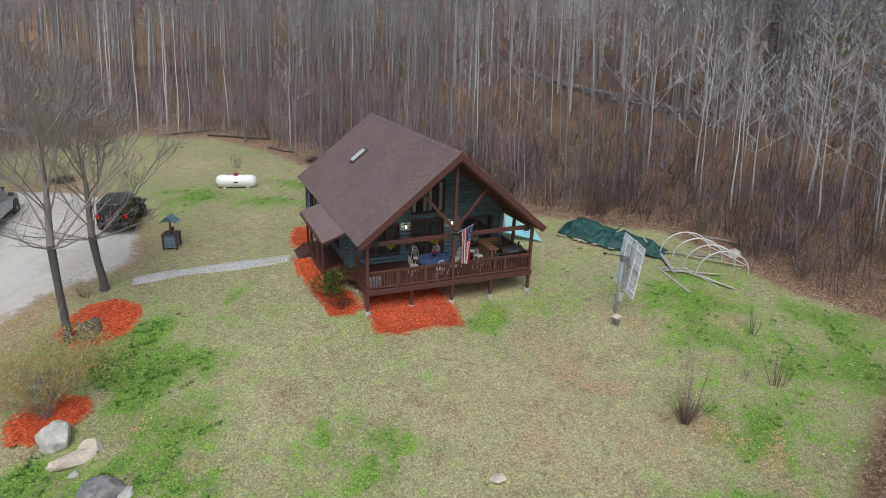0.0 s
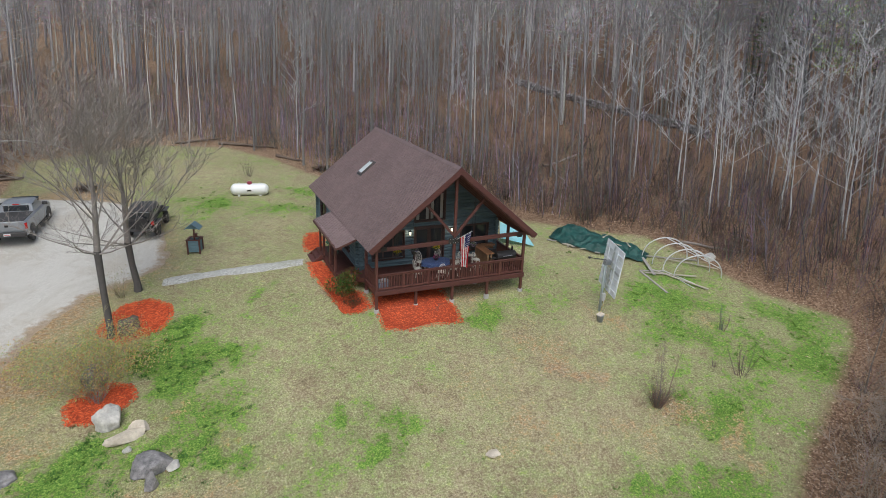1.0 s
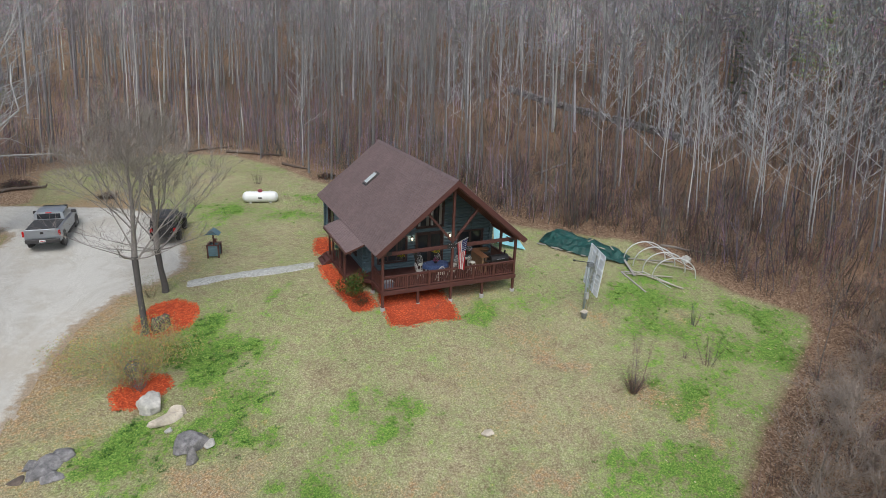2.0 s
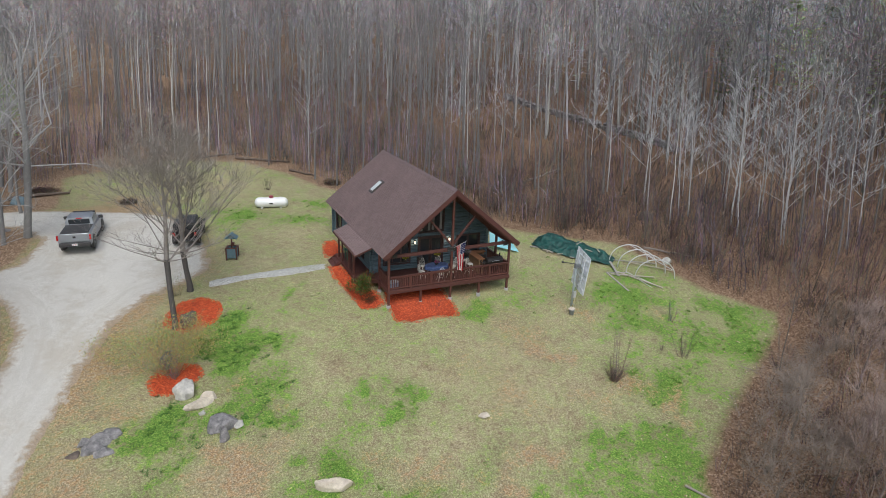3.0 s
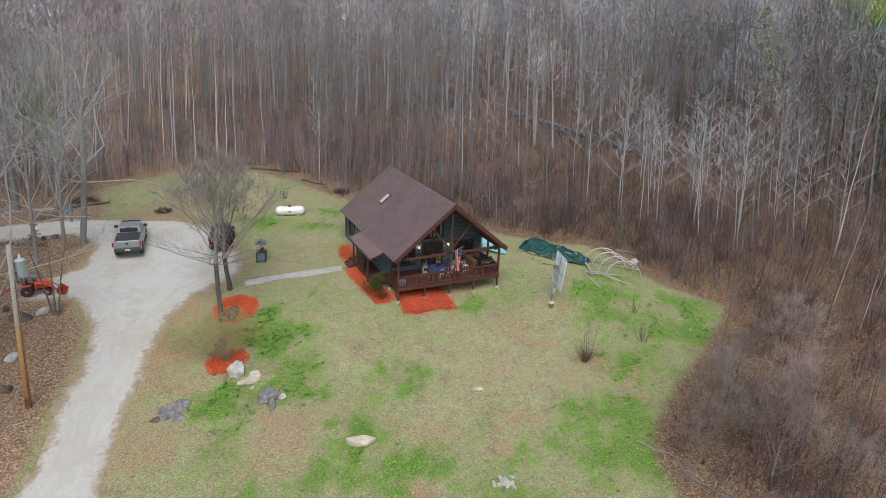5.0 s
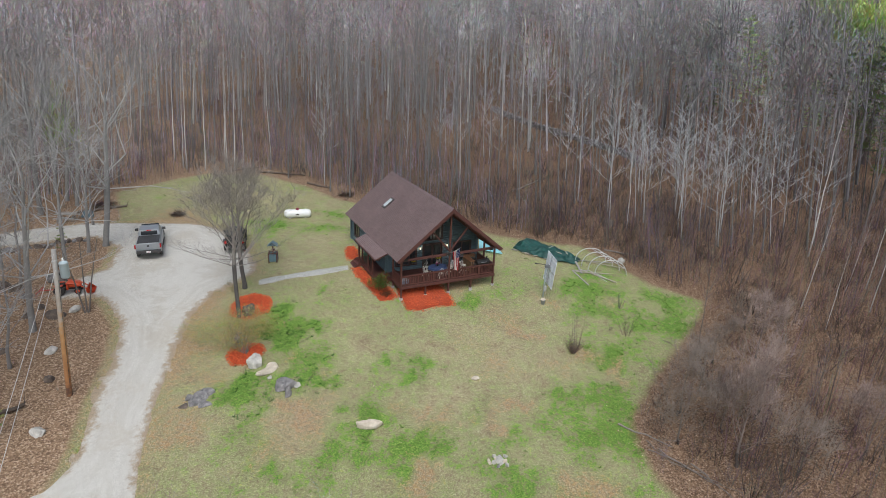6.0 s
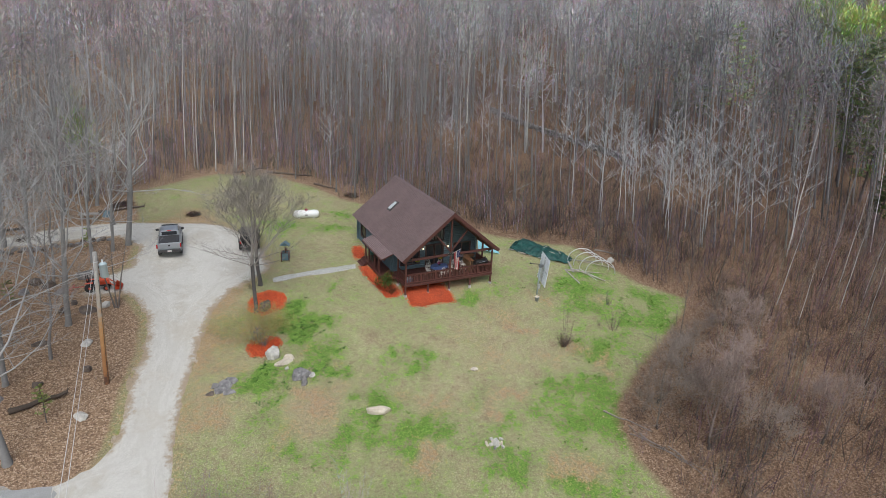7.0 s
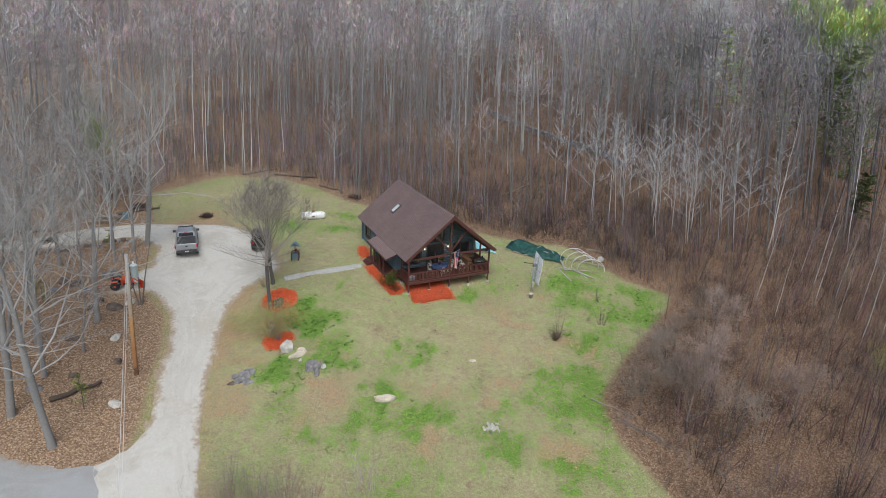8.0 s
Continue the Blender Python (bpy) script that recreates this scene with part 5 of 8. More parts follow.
def special_tree(x, y, pair, label, turn=0.0, category="tree", group="", lean=(0, 0), name="tree", names=("trunk", "crown"), leafy=False):
    t = thing(name, label, category, pose(x, y, ground_z(x, y) - 0.03, lean[0], lean[1], turn), group)
    (v, f, c), (v2, f2, c2) = pair
    share(names[0], mesh_np(names[0], v, f, M_BARK, c), t)
    share(names[1], mesh_np(names[1], v2, f2, M_LEAFY if leafy else M_BARK, c2), t)
    return t


def yard_maple(seed, h, r, fork, reach, bark=(0.105, 0.098, 0.092), twig=(0.40, 0.36, 0.325), gnarl=0.17, kids_of=(6, 5), tw=1.0, size=1.0, boughs=10, skirt=5, lighter=1.0):
    """A spreading maple: a short bole that divides into steep limbs with a round head of fine twigs."""
    g = random.Random(seed)
    wood, crown = Soup(), Soup()
    wood.rod([(0, 0, -0.3), (0.02, 0, 0.4), (-0.10, 0.05, fork * 0.55), (-0.16, 0.02, fork)], [r * 1.5, r * 1.1, r * 0.95, r * 1.05], bark, 9)

    def limb(p, d, L, rr, depth):
        pts, rad, q = [p], [rr], np.array(p, float)
        n = 4 if depth < 2 else 3
        for i in range(n):
            d = d + np.array([g.gauss(0, gnarl), g.gauss(0, gnarl), (0.02 if depth else 0.03) + g.gauss(0, gnarl - 0.17)])
            d = d / np.linalg.norm(d)
            q = q + d * L / n
            pts.append(q.copy())
            rad.append(max(0.006, rr * (1 - 0.82 * (i + 1) / n)))
        # limbs take mostly the twig tint, scaled up for the grove oaks
        wood.rod(pts, rad, tuple((0.25 * b + 0.75 * t) * lighter for b, t in zip(bark, twig)), (6, 4, 3)[depth])
        kids = kids_of[depth] if depth < 2 else 0
        for k in range(kids):
            u = 0.25 + 0.7 * (k + g.random()) / kids
            i = min(int(u * n), n - 1)
            a = pts[i] + (pts[i + 1] - pts[i]) * (u * n - i)
            dd = d * 0.75 + np.array([g.gauss(0, 0.55), g.gauss(0, 0.55), g.uniform(-0.1, 0.5)])
            limb(a, dd / np.linalg.norm(dd), L * g.uniform(0.42, 0.62) * (1.1 - 0.4 * u), rad[i] * 0.55, depth + 1)
        if depth >= 1:
            m = 5 if depth == 2 else 4
            for _ in range(m):
                u = g.uniform(0.15, 1.0)
                i = min(int(u * n), n - 1)
                a = pts[i] + (pts[i + 1] - pts[i]) * (u * n - i)
                dd = d * 0.8 + np.array([g.gauss(0, 0.6), g.gauss(0, 0.6), g.uniform(0.0, 0.5)])
                dd /= np.linalg.norm(dd)
                b = a + dd * g.uniform(0.5, 1.0) * size
                crown.spike(a, b, 0.010 * tw, twig)
                for _ in range(2):
                    c = a + (b - a) * g.uniform(0.3, 0.9)
                    w = dd + np.array([g.gauss(0, 0.5), g.gauss(0, 0.5), g.gauss(0.1, 0.3)])
                    crown.spike(c, c + w * g.uniform(0.2, 0.45) * size, 0.0075 * tw, twig)

    top = np.array([-0.16, 0.02, fork])
    wood.rod([top, top + np.array([0.1, 0.05, (h - fork) * 0.3]), top + np.array([0.05, -0.05, (h - fork) * 0.55])], [r * 0.95, r * 0.62, r * 0.3], tuple(0.5 * b + 0.5 * w for b, w in zip(bark, twig)), 8)
    for k in range(boughs):
        u = (k + g.random()) / boughs
        a = k * 2.4 + g.uniform(-0.3, 0.3)
        d = np.array([math.cos(a) * reach, math.sin(a) * reach, g.uniform(0.7, 1.1) + 0.5 * u])
        limb(top + np.array([0.07, 0.0, (u - 0.08) * (h - fork) * 0.5]), d / np.linalg.norm(d), (h - fork) * g.uniform(0.62, 0.8) * (1 - 0.45 * u), r * (0.33 - 0.12 * u), 0)
    limb(top + np.array([0.05, -0.05, (h - fork) * 0.5]), np.array([0.05, 0.0, 1.0]), (h - fork) * 0.42, r * 0.26, 0)
    for k in range(skirt):
        a = k * 6.283 / max(1, skirt) + 0.4
        limb(top + np.array([0, 0, -0.15]), np.array([math.cos(a), math.sin(a), 0.28]), (h - fork) * 0.5, r * 0.25, 1)
    return wood.arrays(), crown.arrays()


special_tree(-12.05, 2.5, yard_maple(3, 12.4, 0.15, 4.25, 0.68), "bare spreading maple with dark bark beside red mulch", lean=(-2, 2), group="yard maples")
special_tree(-11.0, 6.6, yard_maple(8, 10.4, 0.165, 2.7, 0.70), "bare round-headed maple near the driveway edge", group="yard maples")

# big trees of the grove past the driveway
OAK = dict(bark=(0.27, 0.265, 0.255), twig=(0.34, 0.335, 0.325), gnarl=0.27, kids_of=(4, 3), tw=1.3, size=1.3, boughs=8, skirt=3, lighter=1.5)
GROVE = yard_maple(501, 20.0, 0.24, 5.5, 0.85, **OAK)
GROVE_B = yard_maple(502, 17.0, 0.2, 4.2, 0.95, **OAK)
GROVE_C = tree_arrays(503, 15, 0.15, (0.26, 0.245, 0.235), (0.34, 0.315, 0.30), 24, 11, 5, 0.2, 0.27, 0.8, wander=0.014, thick=1.6)
PROTO["grove"] = [make_proto("grove", i, p) for i, p in enumerate((GROVE, GROVE_B, GROVE_C))]
for i, (x, y, s) in enumerate(((-27.7, -7.9, 0.95), (-25.4, 4.9, 1.0), (-26.9, 11.5, 0.8), (-21.3, 18.3, 0.98), (-22.6, 17.2, 0.7), (-22.6, 24.2, 0.8), (-31.6, 20.7, 0.9), (-29.4, 3.2, 0.9), (-31.4, 4.6, 1.05), (-30.2, -4.4, 0.95), (-28.8, 15.8, 0.8), (-33.5, 10.5, 1.0),
                               (-36.5, 14.0, 0.95), (-35.0, 0.5, 1.0), (-33.0, 27.5, 1.0), (-27.5, 29.0, 0.95), (-38.5, 24.5, 1.0), (-29.0, 34.0, 1.0), (-24.5, 31.5, 0.75), (-34.5, -2.8, 0.9), (-40.5, 8.0, 1.0), (-36.5, 33.0, 1.0), (-42.5, 18.5, 1.0), (-31.5, 40.0, 1.05), (-27.0, 37.0, 0.85), (-41.5, 29.0, 1.0), (-26.2, 1.0, 0.75), (-28.6, -1.0, 0.7), (-30.6, 8.2, 0.85), (-32.0, 14.5, 0.8), (-24.2, 15.0, 0.6), (-37.0, 5.5, 0.95), (-33.0, -6.0, 0.85), (-25.6, 33.6, 0.8), (-30.5, 25.9, 0.85))):
    plant("grove", i, x, y, 70 * i, s, s * 1.02, "tall bare grey hardwood standing in leaf litter", "grove trees", ((i * 7) % 5 - 2, (i * 3) % 5 - 2))
CLUMP = Soup()
for k, (dx, dy) in enumerate(((-0.5, 0.1), (0.15, 0.2), (0.75, 0.0))):
    CLUMP.rod([(dx * 0.15, dy * 0.15, -0.2), (dx * 0.9, dy, 2.6), (dx * 1.9, dy * 1.5, 5.6)], [0.07, 0.05, 0.015], (0.16, 0.14, 0.125), 6)
cl_tw = Soup()
g = random.Random(77)
for _ in range(90):
    u = g.uniform(0.35, 1)
    k = g.choice(((-0.5, 0.1), (0.15, 0.2), (0.75, 0.0)))
    a = np.array([k[0] * 1.9 * u, k[1] * 1.5 * u, 5.6 * u])
    cl_tw.spike(a, a + np.array([g.gauss(0, 0.5), g.gauss(0, 0.5), g.uniform(0.1, 0.9)]), 0.009, (0.22, 0.19, 0.17))
special_tree(-22.2, 6.4, (CLUMP.arrays(), cl_tw.arrays()), "three-stemmed young tree at the gravel's edge", group="grove trees")

for i in range(26):
    gx, gy = 24 + (i * 7.3) % 21, -9 - (i * 5.7) % 20
    k = 0.42 + 0.04 * (i % 6)
    if not inside(gx, gy, LAWN) and i % 3:
        plant("birch", i, gx, gy, 50 * i, k, k, "slender young white birch standing in brush", "brush birches", ((i * 5) % 7 - 3, (i * 3) % 7 - 3))

# landmark trees behind the house and on the slope
plant("red", 1, 16.4, 22.8, 40, 1.2, 1.2, "very tall hardwood with lichen-grey trunk behind the house")
for i, (x, y, s) in enumerate(((-10.7, 42.8, 1.0), (-12.8, 44.5, 1.1), (-14.1, 49.5, 1.05), (-8.0, 44.3, 0.95), (-7.1, 42.4, 0.9))):
    plant("birch", i, x, y, 60 * i, s * 1.1, s * 1.05)
for i, (x, y, s) in enumerate(((33.5, -1.5, 1.05), (32.5, 3.0, 1.15), (36.5, 1.0, 1.1), (30.0, 5.5, 1.0), (38.5, -3.5, 1.1), (41.0, 0.5, 1.1), (35.0, 6.0, 1.15), (28.0, 9.0, 1.1), (27.0, 13.0, 1.1), (44.0, -4.5, 1.1), (37.5, 4.0, 1.0), (34.5, 2.0, 0.9), (43.0, -1.5, 1.0), (31.0, 1.0, 0.95))):
    plant("aspen", i, x, y, 75 * i, s * 1.25, s)
special_tree(70.0, 8.0, pine_arrays(611, 17, (0.25, 0.34, 0.14), tiers=18, per=8, low=0.25, tufts=26), "dark green white pine among bare trees", leafy=True, group="pines")
special_tree(78.0, 12.0, pine_arrays(612, 19, (0.23, 0.32, 0.13), tiers=19, per=8, low=0.25, tufts=26), "dark green white pine among bare trees", leafy=True, group="pines")
special_tree(66.0, 2.0, pine_arrays(613, 14, (0.26, 0.35, 0.13), tiers=15, per=8, low=0.3, tufts=24), "dark green white pine among bare trees", leafy=True, group="pines")
special_tree(57.0, -5.5, pine_arrays(614, 8, (0.14, 0.19, 0.06), tiers=10, per=7, low=0.4, tufts=24), "small yellowish green pine", leafy=True, group="pines")
special_tree(-26.0, -5.2, pine_arrays(615, 3.0, (0.30, 0.37, 0.10), tiers=6, per=4, low=0.25, width=0.24, needle=0.42, tufts=26), "young green pine sapling in leaf litter", leafy=True, group="pine saplings")
special_tree(-24.6, 20.0 - 1.6, pine_arrays(616, 2.2, (0.26, 0.33, 0.09), tiers=5, per=4, low=0.2, width=0.3, needle=0.4, tufts=26), "young green pine sapling in leaf litter", leafy=True, group="pine saplings")
special_tree(-29.5, 15.0 - 6.0, pine_arrays(617, 2.4, (0.26, 0.31, 0.09), tiers=5, per=4, low=0.15, width=0.3, needle=0.4, tufts=26), "young green pine sapling in leaf litter", leafy=True, group="pine saplings")
for i, (x, y, h) in enumerate(((112, 38, 20), (106, 32, 17), (118, 46, 21), (121, 36, 20), (126, 54, 22), (128, 42, 21), (100, 26, 15))):
    special_tree(x, y, crowned_arrays(630 + i, h, 0.2, (0.16, 0.14, 0.12), (0.3, 0.3, 0.2), 2400, 0.27, 0.36, 0.15, 16, ((0.62, 0.74, 0.28), (0.42, 0.60, 0.17), (0.64, 0.72, 0.37))[i % 3]), "tree in bright yellow-green new leaf", leafy=True, group="leafing trees")


for i, (x, y, h) in enumerate(((-24.9, 34.5, 10.5), (-25.6, 41.0, 11.5), (-26.4, 45.0, 8.0))):
    special_tree(x, y, crowned_arrays(650 + i, h, 0.09, (0.24, 0.23, 0.21), (0.3, 0.3, 0.2), 520, 0.2, 0.36, 0.05, 9, ((0.36, 0.46, 0.17), (0.42, 0.48, 0.20))[i % 2]), "young tree in thin pale green new leaf", leafy=True, group="leafing saplings")
RIM_A = yard_maple(641, 6.8, 0.085, 1.1, 0.75, (0.115, 0.098, 0.085), (0.38, 0.295, 0.255), 0.2, (4, 4), 1.0, 0.9, 9, 0)
RIM_B = yard_maple(642, 5.2, 0.06, 0.5, 0.95, (0.11, 0.095, 0.082), (0.29, 0.24, 0.20), 0.34, (4, 3), 1.0, 0.75, 8, 3)
for x, y, pair, words, s, turn in ((12.9, -21.9, RIM_A, "round-headed small tree with a haze of reddish twigs", 1.0, 0), (17.2, -19.6, RIM_A, "round-headed small tree with a haze of reddish twigs", 0.9, 130), (22.5, -15.2, RIM_A, "round-headed small tree with a haze of reddish twigs", 0.8, 220), (20.6, -24.6, RIM_A, "round-headed small tree with a haze of reddish twigs", 0.85, 70),
                                   (10.9, -19.2, RIM_B, "crooked dark shrubby tree over leaf litter", 0.95, 20), (12.6, -17.4, RIM_B, "crooked dark shrubby tree over leaf litter", 1.05, 110), (15.6, -16.4, RIM_B, "crooked dark shrubby tree over leaf litter", 0.9, 250), (14.2, -19.6, RIM_B, "crooked dark shrubby tree over leaf litter", 0.8, 310), (18.9, -14.4, RIM_B, "crooked dark shrubby tree over leaf litter", 0.8, 60), (15.8, -23.8, RIM_B, "crooked dark shrubby tree over leaf litter", 0.9, 190), (24.6, -12.4, RIM_B, "crooked dark shrubby tree over leaf litter", 0.75, 10)):
    t = special_tree(x, y, pair, words, turn, group="rim trees")
    t.scale = (s, s, s)


def shrub(x, y, h, stems, tint, label, spread=0.6, twigs=6, thick=1.0, seed=1, leaves=None, n_leaves=0, leaf=0.05, name="shrub"):
    """A shrub: stems and twigs, and small leaves where it has some."""
    t = thing(name, label, "shrub", pose(x, y, ground_z(x, y)))
    a = brush_arrays(seed, h, stems, tint, spread, twigs, thick)
    share("wood", mesh_np("wood", *a[:2], M_BARK, a[2]), t)
    if leaves:
        g, s = random.Random(seed + 1), Soup()
        lobes = [(g.gauss(0, 0.42), g.gauss(0, 0.42), g.uniform(0.3, 0.82)) for _ in range(9)]
        for _ in range(n_leaves):
            w = np.array([g.gauss(0, 1), g.gauss(0, 1), g.gauss(0, 1)])
            w = w / np.linalg.norm(w) * g.uniform(0.3, 1.0) ** 0.6
            c0 = lobes[g.randrange(len(lobes))]
            p = np.array([(c0[0] + w[0] * 0.5) * h * spread, (c0[1] + w[1] * 0.5) * h * spread, h * max(0.08, c0[2] + 0.24 * w[2])])
            d = np.array([g.gauss(0, 1), g.gauss(0, 1), g.gauss(0.2, 0.6)])
            s.spike(p, p + d / np.linalg.norm(d) * leaf * g.uniform(1.2, 2.6), leaf * g.uniform(0.3, 0.5), tuple(c * g.uniform(0.6, 1.4) for c in leaves[g.randrange(len(leaves))]))
        v, f, c = s.arrays()
        share("foliage", mesh_np("foliage", v, f, M_LEAFY, c), t)
    return t


shrub(-1.15, 1.75, 1.55, 22, (0.16, 0.10, 0.07), "green and bronze rhododendron in red mulch by the porch", 0.55, 5, 1.0, 5, ((0.06, 0.12, 0.025), (0.11, 0.18, 0.04), (0.20, 0.09, 0.03)), 1300, 0.085)
shrub(-0.95, 0.75, 0.75, 16, (0.17, 0.08, 0.05), "low red-brown shrub in mulch by the porch", 0.7, 6, 1.0, 6, ((0.10, 0.07, 0.03), (0.16, 0.07, 0.03)), 350, 0.05)
shrub(-12.5, -1.3, 2.6, 120, (0.42, 0.35, 0.20), "wide domed olive-brown bare shrub in a mulch bed", 1.25, 12, 1.0, 7, ((0.50, 0.41, 0.15), (0.40, 0.36, 0.14)), 8000, 0.05)
shrub(-12.3, -2.0, 1.1, 46, (0.30, 0.27, 0.26), "grey twiggy shrub in red mulch", 0.7, 8, 0.9, 8)
shrub(-11.75, 6.1, 1.7, 26, (0.21, 0.19, 0.11), "sparse shrub with small yellow-green leaves at a maple's foot", 0.75, 6, 0.8, 9, ((0.23, 0.25, 0.06), (0.17, 0.21, 0.05)), 420, 0.03)
shrub(9.8, -9.7, 1.35, 90, (0.19, 0.135, 0.112), "dark twiggy lawn shrub over fallen leaves", 0.95, 9, 0.9, 10)
shrub(10.15, -9.6, 3.6, 9, (0.22, 0.175, 0.15), "tall thin bare sapling clump on the lawn", 0.2, 12, 0.9, 11)
shrub(15.0, -9.5, 2.1, 13, (0.19, 0.14, 0.115), "small bare reddish shrub on the lawn", 0.5, 10, 1.3, 12)
shrub(16.8, -6.6, 1.9, 8, (0.21, 0.17, 0.145), "small bare sapling on the lawn", 0.4, 8, 1.8, 13)
shrub(14.2, -8.6, 0.8, 9, (0.21, 0.17, 0.145), "tiny bare shrub on the lawn", 0.5, 6, 0.8, 14)
shrub(-3.1, 25.6, 1.8, 14, (0.19, 0.15, 0.125), "bare upright shrub behind the gas tank", 0.4, 7, 1.8, 15)
shrub(3.0, -0.55, 0.9, 9, (0.22, 0.13, 0.10), "thin bare shrub in red mulch under the deck", 0.55, 7, 0.8, 16)
for i, (x, y, h, s) in enumerate(((-18.3, -15.4, 3.2, 22), (-16.6, -16.2, 2.6, 18), (-15.0, -16.8, 3.0, 20), (-17.4, -17.3, 3.4, 24), (-13.6, -17.6, 2.4, 14), (-19.2, -17.0, 3.4, 24), (-15.8, -18.4, 3.6, 26), (-18.6, -19.0, 3.6, 26))):
    shrub(x, y, h * 1.3, s + 10, (0.30, 0.235, 0.205), "bare grey-brown roadside brush clump", 0.42, 9, 1.2, 40 + i, name="brush_clump")["group"] = "roadside brush"
shrub(32.5, -24.2, 3.4, 26, (0.27, 0.22, 0.18), "brush clump with small yellow-green new leaves", 0.5, 9, 1.0, 62, ((0.34, 0.36, 0.10), (0.25, 0.29, 0.07)), 1400, 0.06)
shrub(44.5, -17.0, 3.2, 24, (0.34, 0.22, 0.13), "rusty orange-leaved young beech in brush", 0.5, 9, 1.0, 63, ((0.42, 0.23, 0.09), (0.36, 0.22, 0.10)), 1200, 0.07)
shrub(-10.2, -18.0, 4.2, 8, (0.44, 0.42, 0.38), "pale-stemmed young birch clump at the lawn's foot", 0.34, 12, 1.3, 60)
shrub(-11.3, -18.4, 3.6, 6, (0.40, 0.38, 0.34), "pale-stemmed young birch clump at the lawn's foot", 0.3, 12, 1.2, 61)

# ---------------------------------------------------------------- mulch beds


def mulch_bed(outline, label, seed, chips, under=None):
    bed = sheet("mulch_bed", outline, paint("mulch_base", (0.36, 0.055, 0.018), 0.95, vary=0.4, fine=25, dirt=0.15), 0.05, label, "mulch bed", 0.28, kind="", crown=0.09, ragged=0.12)
    g = random.Random(seed)
    x0, x1 = min(p[0] for p in outline), max(p[0] for p in outline)
    y0, y1 = min(p[1] for p in outline), max(p[1] for p in outline)
    vs, fs = [], []
    while chips:
        x, y = g.uniform(x0 - 0.1, x1 + 0.1), g.uniform(y0 - 0.1, y1 + 0.1)
        e = to_edge(x, y, outline)
        if not inside(x, y, outline) and e > 0.16 * g.random():
            continue
        chips -= 1
        z = ground_z(x, y) + (0.05 * min(1, 0.35 + e / 0.5) + 0.09 * (1 - math.exp(-e / 0.35)) if inside(x, y, outline) else 0.02) + 0.012
        a, l, w = g.uniform(0, 6.28), g.uniform(0.04, 0.10), g.uniform(0.012, 0.028)
        d, n = Vector((math.cos(a), math.sin(a), g.uniform(-0.35, 0.35))) * l, Vector((-math.sin(a), math.cos(a), g.uniform(-0.3, 0.3))) * w
        c, k = Vector((x, y, z)), len(vs)
        vs += [c - d, c + n, c + d, c - n, c + Vector((0, 0, 0.02))]
        fs += [(k, k + 3, k + 4), (k + 3, k + 2, k + 4), (k + 2, k + 1, k + 4), (k + 1, k, k + 4)]
    c = new("bark_chip_layer", mesh_np("bark_chip_layer", [tuple(v) for v in vs], fs, M_MULCH))
    c.parent = bed
    tagged(c, "loose bright red bark chips", kind="stuff")


mulch_bed([(-12.6, 3.0), (-12.3, 4.3), (-11.5, 5.2), (-10.4, 5.4), (-9.5, 4.6), (-9.4, 3.6), (-9.8, 2.6), (-10.6, 2.1), (-11.6, 1.9)], "oval red mulch bed round a boulder", 1, 3600)
mulch_bed([(-13.5, -1.9), (-13.0, -1.0), (-12.0, -0.8), (-11.1, -1.3), (-10.95, -2.0), (-11.7, -2.8), (-12.6, -3.1), (-13.3, -2.8)], "small oval red mulch bed under shrubs", 2, 2200)
mulch_bed([(-2.1, 6.2), (-1.3, 6.1), (-1.15, 3.2), (-0.15, 1.7), (-0.1, 0.6), (-0.7, 0.3), (-1.5, 0.5), (-1.9, 2.6), (-2.2, 4.6)], "long red mulch bed beside the side porch", 3, 2600)
mulch_bed([(0.1, 0.5), (0.05, -1.2), (1.2, -1.55), (2.6, -1.5), (4.1, -1.6), (4.3, -0.5), (4.15, 1.4), (2.2, 1.9), (0.3, 1.6)], "red mulch bed in front of and under the deck", 4, 3400)
mulch_bed([(-1.9, 8.0), (-0.9, 7.9), (-0.4, 9.6), (-0.5, 11.0), (-1.2, 11.0), (-1.7, 9.6)], "narrow red mulch bed past the porch steps", 5, 900)

# ---------------------------------------------------------------- rocks
M_GRANITE = rock_material("pale_granite", (0.36, 0.35, 0.32), (0.60, 0.58, 0.53), (0.25, 0.25, 0.22))
M_DARKROCK = rock_material("dark_rock", (0.10, 0.098, 0.098), (0.33, 0.315, 0.31), (0.06, 0.058, 0.058))
M_BROWNROCK = rock_material("brown_rock", (0.065, 0.053, 0.045), (0.18, 0.14, 0.112), (0.07, 0.06, 0.05))
M_CREAM = rock_material("cream_rock", (0.42, 0.36, 0.28), (0.66, 0.59, 0.48), (0.30, 0.30, 0.28))


M_SLATE = rock_material("grey_boulder", (0.11, 0.11, 0.115), (0.26, 0.255, 0.25), (0.07, 0.07, 0.07))


